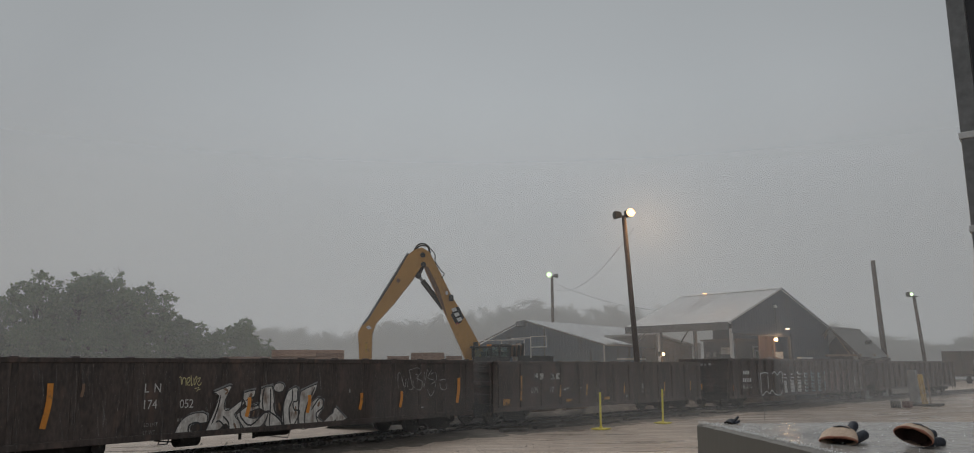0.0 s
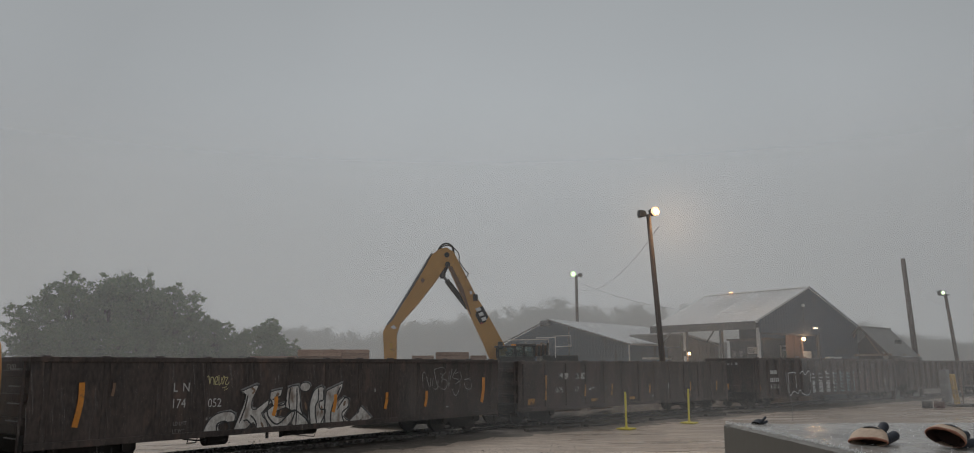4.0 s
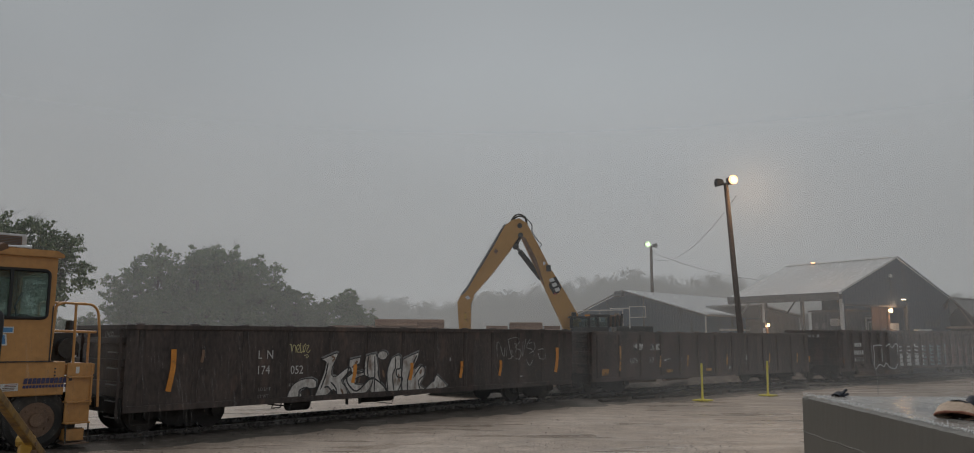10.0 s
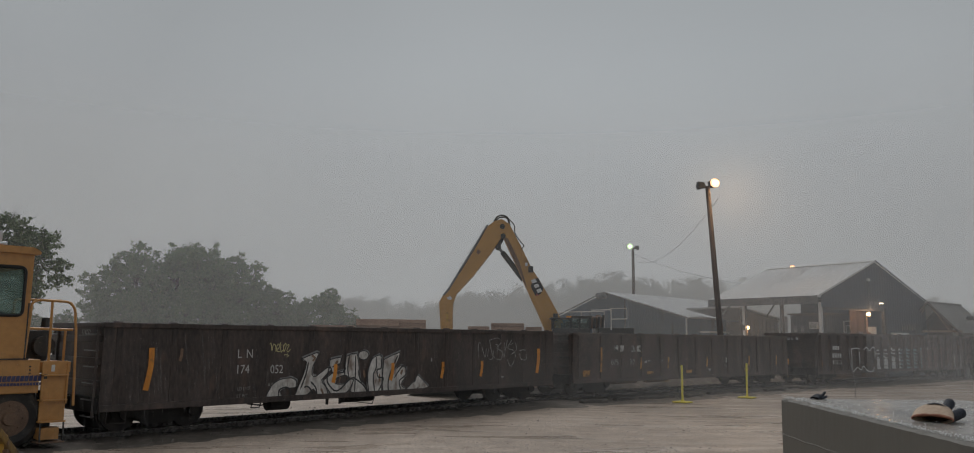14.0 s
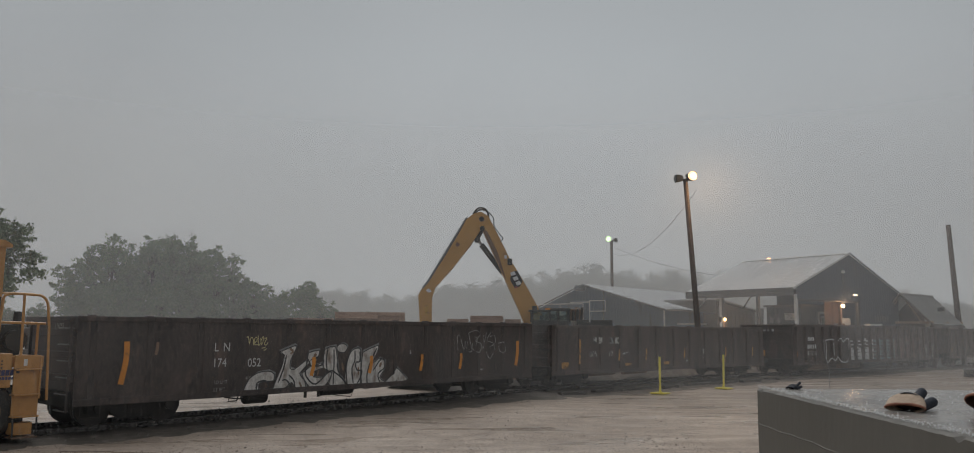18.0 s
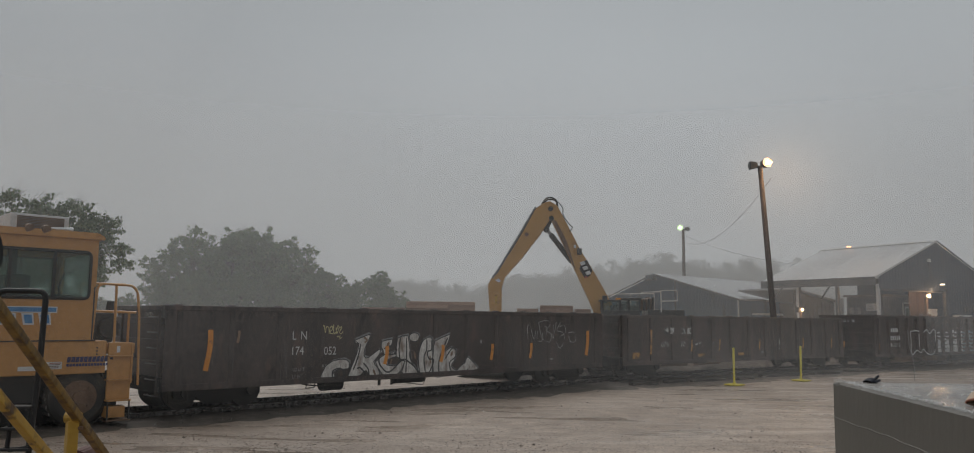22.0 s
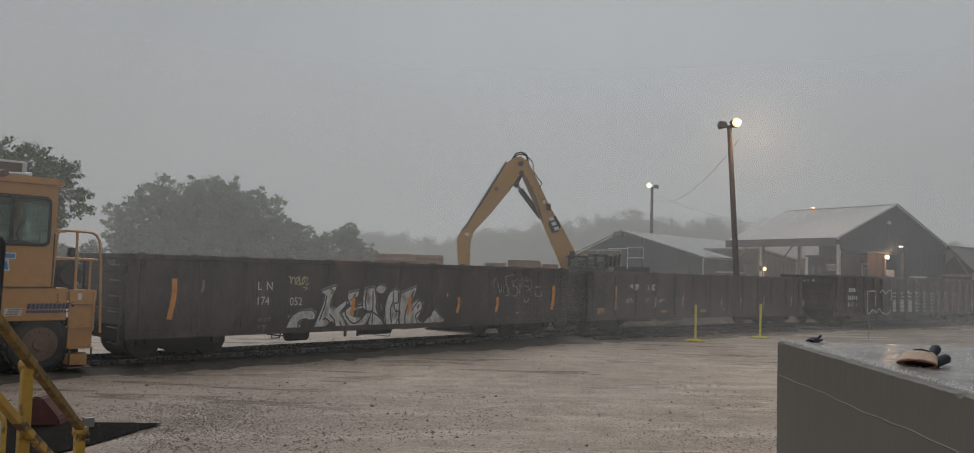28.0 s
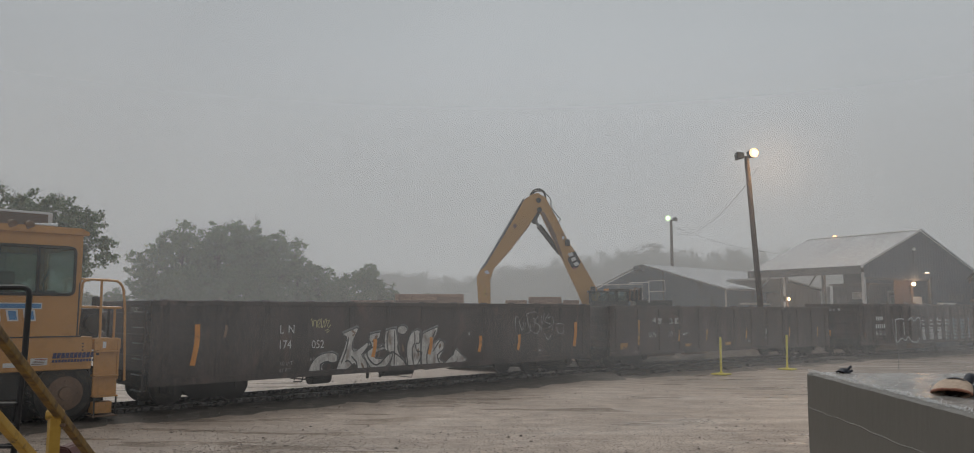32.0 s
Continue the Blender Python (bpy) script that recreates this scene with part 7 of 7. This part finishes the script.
def yard_clutter():
    t = thing("switch_stand", "grey electrical cabinet beside the far track", "cabinet", pose(48.6, -9.75, 0, 0, 0, -12))
    part("cabinet_body", box(-0.27, 0.27, -0.2, 0.2, 0.15, 2.1, 0.03), M["steel_grey"], t)
    part("cabinet_door", box(-0.22, 0.22, -0.23, -0.2, 0.25, 2.0, 0.01), M["steel_grey"], t)
    part("plinth", box(-0.4, 0.4, -0.4, 0.4, 0, 0.15), M["concrete"], t)
    t = thing("bumper_frame", "yellow steel A-frame stop beside the far track", "rail stop", pose(46.6, -10.6, 0, 0, 0, -12))
    for x in (-0.5, 0.5):
        part("strut", box(-0.07, 0.07, -0.07, 0.07, 0, 1.9, 0.01), M["safety_yellow"], t).matrix_basis = pose(x * 0.4, 0, 0, 0, -14 * (1 if x > 0 else 0.9), 0)
    part("foot", box(-0.6, 1.6, -0.5, 0.5, 0, 0.12, 0.02), M["tie_wood"], t)
    part("brace", rod((0.9, 0, 0.1), (0.7, 0, 1.6), 0.05, seg=8), M["rim_brown"], t)
    t = thing("drum", "low dark drum with pale rim beside the track", "drum", pose(43.7, -9.5, 0))
    part("shell", rod((0, 0, 0), (0, 0, 0.4), 0.27, 0.27, 20), M["machine_dark"], t)
    part("rim", rod((0, 0, 0.38), (0, 0, 0.44), 0.29, 0.29, 20), M["steel_grey"], t)
    solo("red_crate", box(-0.22, 0.22, -0.22, 0.22, 0, 0.36, 0.02), M["maroon"], "dull red crate beside a drum", "crate", pose(44.4, -10.0, 0, 0, 0, -12))
    # bent cable standing out of the ground
    solo("ground_cable", pipe([(28.9, -6.7, -0.05), (29.0, -6.7, 0.6), (29.15, -6.6, 1.0), (29.0, -6.55, 1.35), (29.05, -6.5, 2.1)], 0.016, 6, round_off=0.3), M["steel_grey"], "thin pale upright cable beside the wagons", "cable")
    # wagons beyond, on another track
    t = thing("far_wagon", "brown freight wagon in the misty distance", "railway wagon", pose(112.0, -6.0, 0, 0, 0, -35))
    part("wagon_body", box(0, 16, 0, 3, 0.9, 4.2, 0.05), M["shed_brown"], t)
    part("wagon_panel", box(2, 3.6, -0.05, 0.0, 1.5, 3.0), M["trim_white"], t)
    for x in (1.5, 3.2, 12.8, 14.5):
        part("wheel", rod((x, 0.4, 0.45), (x, 0.55, 0.45), 0.45, seg=18), M["undercar"], t)
    solo("far_container", box(-14, 14, -3, 3, 0, 4.8, 0.05), M["shed_dark"], "dark misty warehouse block far across the yard", "warehouse", pose(150, -9, 0, 0, 0, -30))
    # slope-backed red hopper lip, and a flat dark sheet for the shaded, puddled pit by the steps
    t = thing("steel_bucket", "maroon steel bucket standing by the puddled pit", "bucket", pose(-3.22, -5.45, -0.12, 0, 0, -40) @ Matrix.Diagonal((0.72, 0.72, 0.85, 1)))
    part("bucket_shell", slab([(-0.45, 0.0), (0.4, 0.0), (0.33, 0.28), (-0.02, 0.62), (-0.2, 0.64), (-0.33, 0.4)], -0.35, 0.35, bevel=0.03), M["maroon"], t)
    part("bucket_lip", box(-0.48, 0.43, -0.38, 0.38, -0.02, 0.05, 0.01), M["rim_brown"], t)
    # flat dark sheet put where the pit lies in shade
    bm = bmesh.new()
    ring = [(-4.6, -4.2), (-3.77, -4.63), (-3.39, -5.09), (-2.72, -5.85), (-2.3, -6.22), (-1.98, -6.55), (-2.25, -6.7), (-2.57, -6.87), (-3.19, -7.28), (-4.2, -7.6), (-5.0, -6.6)]
    inner = bm.verts.new((-3.3, -6.2, 0.022))
    rim = [bm.verts.new((x + 0.06 * noise.noise((x * 4, y * 4, 2)), y + 0.06 * noise.noise((x * 4, y * 4, 6)), 0.008 + 0.008 * noise.noise((x * 3, y * 3, 0)))) for x, y in curve_points(ring + [ring[0]], 3)[:-1]]
    for a, b in zip(rim, rim[1:] + rim[:1]):
        bm.faces.new((inner, a, b))
    solo("rubber_sheet", bm, M["pit_shade"], "flat black sheet standing in for a shaded wet pit", "rubber sheet")
    for k, (x, y) in enumerate(((-2.92, -6.2),)):
        solo("pit_stone", box(-0.07, 0.07, -0.06, 0.06, -0.05, 0.16, 0.02), M["concrete_wet_skylit"], "small pale broken concrete lump at the pit edge", "rubble", pose(x, y, 0, 0, 8 * k, 31 * k), "pit rubble")


yard_clutter()


def pebbles():
    rng = random.Random(17)
    bm = bmesh.new()
    for _ in range(26000):
        b = radians(rng.uniform(5, 78))
        d = 7.5 + 22 * rng.random() ** 1.4
        x, y = CAMX + d * math.cos(b), CAMY + d * math.sin(b)
        if noise.noise((x * 0.3, y * 0.5, 7)) < rng.uniform(-0.35, 0.3) or y > -0.6:
            continue
        s = rng.uniform(0.008, 0.022) * (2.2 if rng.random() < 0.03 else 1)
        c = Vector((x, y, 0.035 * noise.noise((x * 0.35, y * 0.35, 1)) - 0.018))
        vs = [bm.verts.new(c + Vector((rng.uniform(0.6, 1.3) * s * dx, rng.uniform(0.6, 1.3) * s * dy, rng.uniform(0.6, 1) * s * dz))) for dx, dy, dz in ((1, 0, 0), (-0.6, 0.9, 0), (-0.6, -0.9, 0), (0.1, 0, 0.9))]
        for f in ((0, 1, 3), (1, 2, 3), (2, 0, 3)):
            bm.faces.new([vs[k] for k in f])
    solo("pebbles", bm, M["pebble"], "small wet stones strewn over the gravel yard", "gravel", kind="stuff")
    # a dense spread of coarse gravel by the steps
    bm = bmesh.new()
    for _ in range(9000):
        x, y = rng.gauss(-1.7, 1.5), rng.gauss(-6.6, 1.15)
        x += 0.25 * (y + 6.6)
        s = rng.uniform(0.006, 0.018)
        c = Vector((x, y, 0.035 * noise.noise((x * 0.35, y * 0.35, 1)) - 0.018))
        vs = [bm.verts.new(c + Vector((rng.uniform(0.6, 1.3) * s * dx, rng.uniform(0.6, 1.3) * s * dy, rng.uniform(0.6, 1) * s * dz))) for dx, dy, dz in ((1, 0, 0), (-0.6, 0.9, 0), (-0.6, -0.9, 0), (0.1, 0, 0.9))]
        for f in ((0, 1, 3), (1, 2, 3), (2, 0, 3)):
            bm.faces.new([vs[k] for k in f])
    solo("coarse_gravel", bm, M["gravel_brown"], "spread of coarse brown gravel beside the steps", "gravel", kind="stuff")


pebbles()


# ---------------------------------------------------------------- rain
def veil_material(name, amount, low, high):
    """Rain and its haze on thin sheets: mostly clear, with faint upright streaks, scattering daylight to pale what lies
    behind.
    """
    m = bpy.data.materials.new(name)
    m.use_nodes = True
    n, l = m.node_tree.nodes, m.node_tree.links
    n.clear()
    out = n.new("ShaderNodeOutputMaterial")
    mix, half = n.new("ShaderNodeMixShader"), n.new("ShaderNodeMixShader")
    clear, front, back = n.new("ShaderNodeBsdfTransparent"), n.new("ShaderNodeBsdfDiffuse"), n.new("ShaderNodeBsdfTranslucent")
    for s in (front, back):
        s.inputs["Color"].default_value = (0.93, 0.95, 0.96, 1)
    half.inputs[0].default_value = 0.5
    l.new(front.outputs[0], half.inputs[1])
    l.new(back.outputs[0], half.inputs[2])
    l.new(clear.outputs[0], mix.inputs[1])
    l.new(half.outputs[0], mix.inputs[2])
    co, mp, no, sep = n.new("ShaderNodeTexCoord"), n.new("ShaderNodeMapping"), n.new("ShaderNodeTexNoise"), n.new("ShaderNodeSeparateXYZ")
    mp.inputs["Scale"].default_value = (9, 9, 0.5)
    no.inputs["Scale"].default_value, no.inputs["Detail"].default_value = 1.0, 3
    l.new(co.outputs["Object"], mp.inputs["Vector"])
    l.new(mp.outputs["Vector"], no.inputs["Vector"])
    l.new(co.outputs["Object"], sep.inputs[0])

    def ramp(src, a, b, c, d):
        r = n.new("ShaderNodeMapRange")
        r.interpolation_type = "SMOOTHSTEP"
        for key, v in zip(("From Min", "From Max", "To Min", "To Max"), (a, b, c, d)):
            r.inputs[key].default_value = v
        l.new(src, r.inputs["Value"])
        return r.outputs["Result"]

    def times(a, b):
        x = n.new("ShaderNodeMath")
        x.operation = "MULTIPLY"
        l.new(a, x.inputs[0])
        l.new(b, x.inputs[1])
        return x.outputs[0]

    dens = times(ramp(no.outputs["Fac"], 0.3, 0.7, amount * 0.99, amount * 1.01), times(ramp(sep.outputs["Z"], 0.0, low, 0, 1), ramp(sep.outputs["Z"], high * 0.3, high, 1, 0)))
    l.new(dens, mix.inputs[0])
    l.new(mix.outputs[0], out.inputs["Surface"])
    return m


def haze_sheets():
    # upright sheets added in place of distance haze, denser farther off
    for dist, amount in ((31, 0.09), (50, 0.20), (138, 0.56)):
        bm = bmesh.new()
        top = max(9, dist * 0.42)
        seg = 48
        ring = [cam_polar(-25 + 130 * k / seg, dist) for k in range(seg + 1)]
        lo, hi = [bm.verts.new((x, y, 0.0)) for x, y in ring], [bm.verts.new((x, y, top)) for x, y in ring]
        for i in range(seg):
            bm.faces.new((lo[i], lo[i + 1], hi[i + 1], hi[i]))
        solo("rain_veil", bm, veil_material("rain_veil", amount, 0.45, top), "thin grey sheet that adds rain haze across the yard", "rain", kind="stuff")


    # low sheet added for the haze over the splashing ground
    for dist, amount in ((26, 0.06),):
        bm = bmesh.new()
        seg, top = 48, 2.8
        ring = [cam_polar(-25 + 130 * k / seg, dist) for k in range(seg + 1)]
        cols = [[bm.verts.new((x, y, z)) for z in (0.0, 0.3, 1.0, top)] for x, y in ring]
        for a, b in zip(cols, cols[1:]):
            for i in range(3):
                bm.faces.new((a[i], b[i], b[i + 1], a[i + 1]))
        solo("rain_spray", bm, veil_material("rain_spray", amount, 0.25, top), "low sheet that adds the haze of rain bouncing off the gravel", "rain", kind="stuff")


haze_sheets()


def rain_gust(r, top, span, rise, fall, weight):
    """A denser sheet of rain haze on an arc that turns round the yard to pale it, with soft edges."""
    bm = bmesh.new()
    layer = bm.verts.layers.float.new("sheet_depth")
    seg = 100
    cols = []
    for k in range(seg + 1):
        a = span * k / seg
        u = min(1, a / rise) * min(1, (span - a) / fall)
        d = u * u * (3 - 2 * u) * weight
        col = []
        for z, f in ((0.02, 0.0), (0.7, 0.5), (1.8, 1.0), (top * 0.4, 1.0), (top * 0.65, 0.45), (top, 0.0)):
            v = bm.verts.new((r * math.cos(radians(a)), r * math.sin(radians(a)), z))
            v[layer] = d * f
            col.append(v)
        cols.append(col)
    for a, b in zip(cols, cols[1:]):
        for i in range(5):
            bm.faces.new((a[i], b[i], b[i + 1], a[i + 1]))
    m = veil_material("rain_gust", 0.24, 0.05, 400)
    n, l = m.node_tree.nodes, m.node_tree.links
    mix = [x for x in n if x.bl_idname == "ShaderNodeMixShader" and x.inputs[0].is_linked][0]
    src = mix.inputs[0].links[0].from_socket
    at, mul = n.new("ShaderNodeAttribute"), n.new("ShaderNodeMath")
    at.attribute_name = "sheet_depth"
    mul.operation = "MULTIPLY"
    l.new(src, mul.inputs[0])
    l.new(at.outputs["Fac"], mul.inputs[1])
    l.new(mul.outputs[0], mix.inputs[0])
    return solo("rain_gust", bm, m, "denser grey haze sheet swung in to pale the yard", "rain", kind="stuff")


# added haze arc, turned into view later on to lift the dark tones
SWEEP = rain_gust(18.0, 24.0, 250, 130, 40, 0.54)


def splashes():
    """Drops that jump off the block's edge and top."""
    rng = random.Random(77)
    bm = bmesh.new()
    for k in range(1900):
        edge = k < 1500
        x = abs(rng.gauss(0, 0.018)) if edge else rng.uniform(0.02, 1.6)
        y = -rng.uniform(0.0, 3.2) if edge else -rng.uniform(0.0, 2.6)
        p = BLOCK @ Vector((x, y, 2.099 + abs(rng.gauss(0, 0.006 if edge else 0.004))))
        r = rng.uniform(0.0008, 0.0022)
        vs = [bm.verts.new(p + Vector(d) * r) for d in ((1, 0, 0), (-1, 0, 0), (0, 1, 0), (0, -1, 0), (0, 0, 1.4), (0, 0, -1))]
        for a, b, c in ((0, 2, 4), (2, 1, 4), (1, 3, 4), (3, 0, 4), (2, 0, 5), (1, 2, 5), (3, 1, 5), (0, 3, 5)):
            bm.faces.new((vs[a], vs[b], vs[c]))
    solo("rain_splashes", bm, M["splash"], "bright rain drops splashing on the concrete edge", "rain", kind="stuff")


M["splash"] = surf("splash", (0.75, 0.76, 0.77), (0.88, 0.89, 0.9), 4, (0.05, 0.15), 0)
splashes()


RAIN = []


def rain_streaks():
    """Slanting streaks of rain in loose sheets, blown across the yard by the wind."""
    mat = veil_material("rain_water", 0.075, 0.1, 400)
    for k in range(3):
        rng = random.Random(50 + k)
        bm = bmesh.new()
        for _ in range(1500):
            b = radians(rng.uniform(2, 112))
            d = 6.0 + 13 * rng.random() ** 0.7
            x, y, z = CAMX + d * math.cos(b), CAMY + d * math.sin(b), rng.uniform(0.3, 2.55)
            ln, w = rng.uniform(0.12, 0.34), rng.uniform(0.0010, 0.0022)
            side = Vector((-math.sin(b), math.cos(b), 0)) * w
            tip = Vector((0.10 * ln, -0.05 * ln, -ln))
            p = Vector((x, y, z))
            bm.faces.new([bm.verts.new(q) for q in (p - side, p + side, p + tip + side, p + tip - side)])
        RAIN.append((solo("rain_streaks", bm, mat, "fine pale slanting streaks of falling rain", "rain", kind="stuff"), 0.16 + 0.05 * k))


rain_streaks()


def motions():
    # trees tossed by the wind
    for tree, bearing, dist, turn, sway in ((big, 74.3, 45, -20, 0.9), (t_a, 66.4, 60, 0, 0.6), (t_b, 62.1, 60, 0, 0.6), (t_d, 64.3, 61, 0, 0.6)):
        x, y = cam_polar(bearing, dist)
        walk(tree, [(k * 0.8, pose(x, y, 0, sway * math.sin(k * 2.1 + bearing), sway * math.sin(k * 1.3 + 2 * bearing), turn)) for k in range(41)])
    walk(SWEEP, [(t, pose(CAMX, CAMY, 0, 0, 0, a)) for t, a in ((0, 108), (7, 98), (13, 72), (19, 10), (23, -10), (26, -24), (28, -36), (30, -62), (32, -88))])
    for ob, speed in RAIN:
        walk(ob, [(t, pose(0.69 * speed * t, -0.72 * speed * t, -0.008 * t)) for t in (0, 8, 16, 24, 32)])


motions()
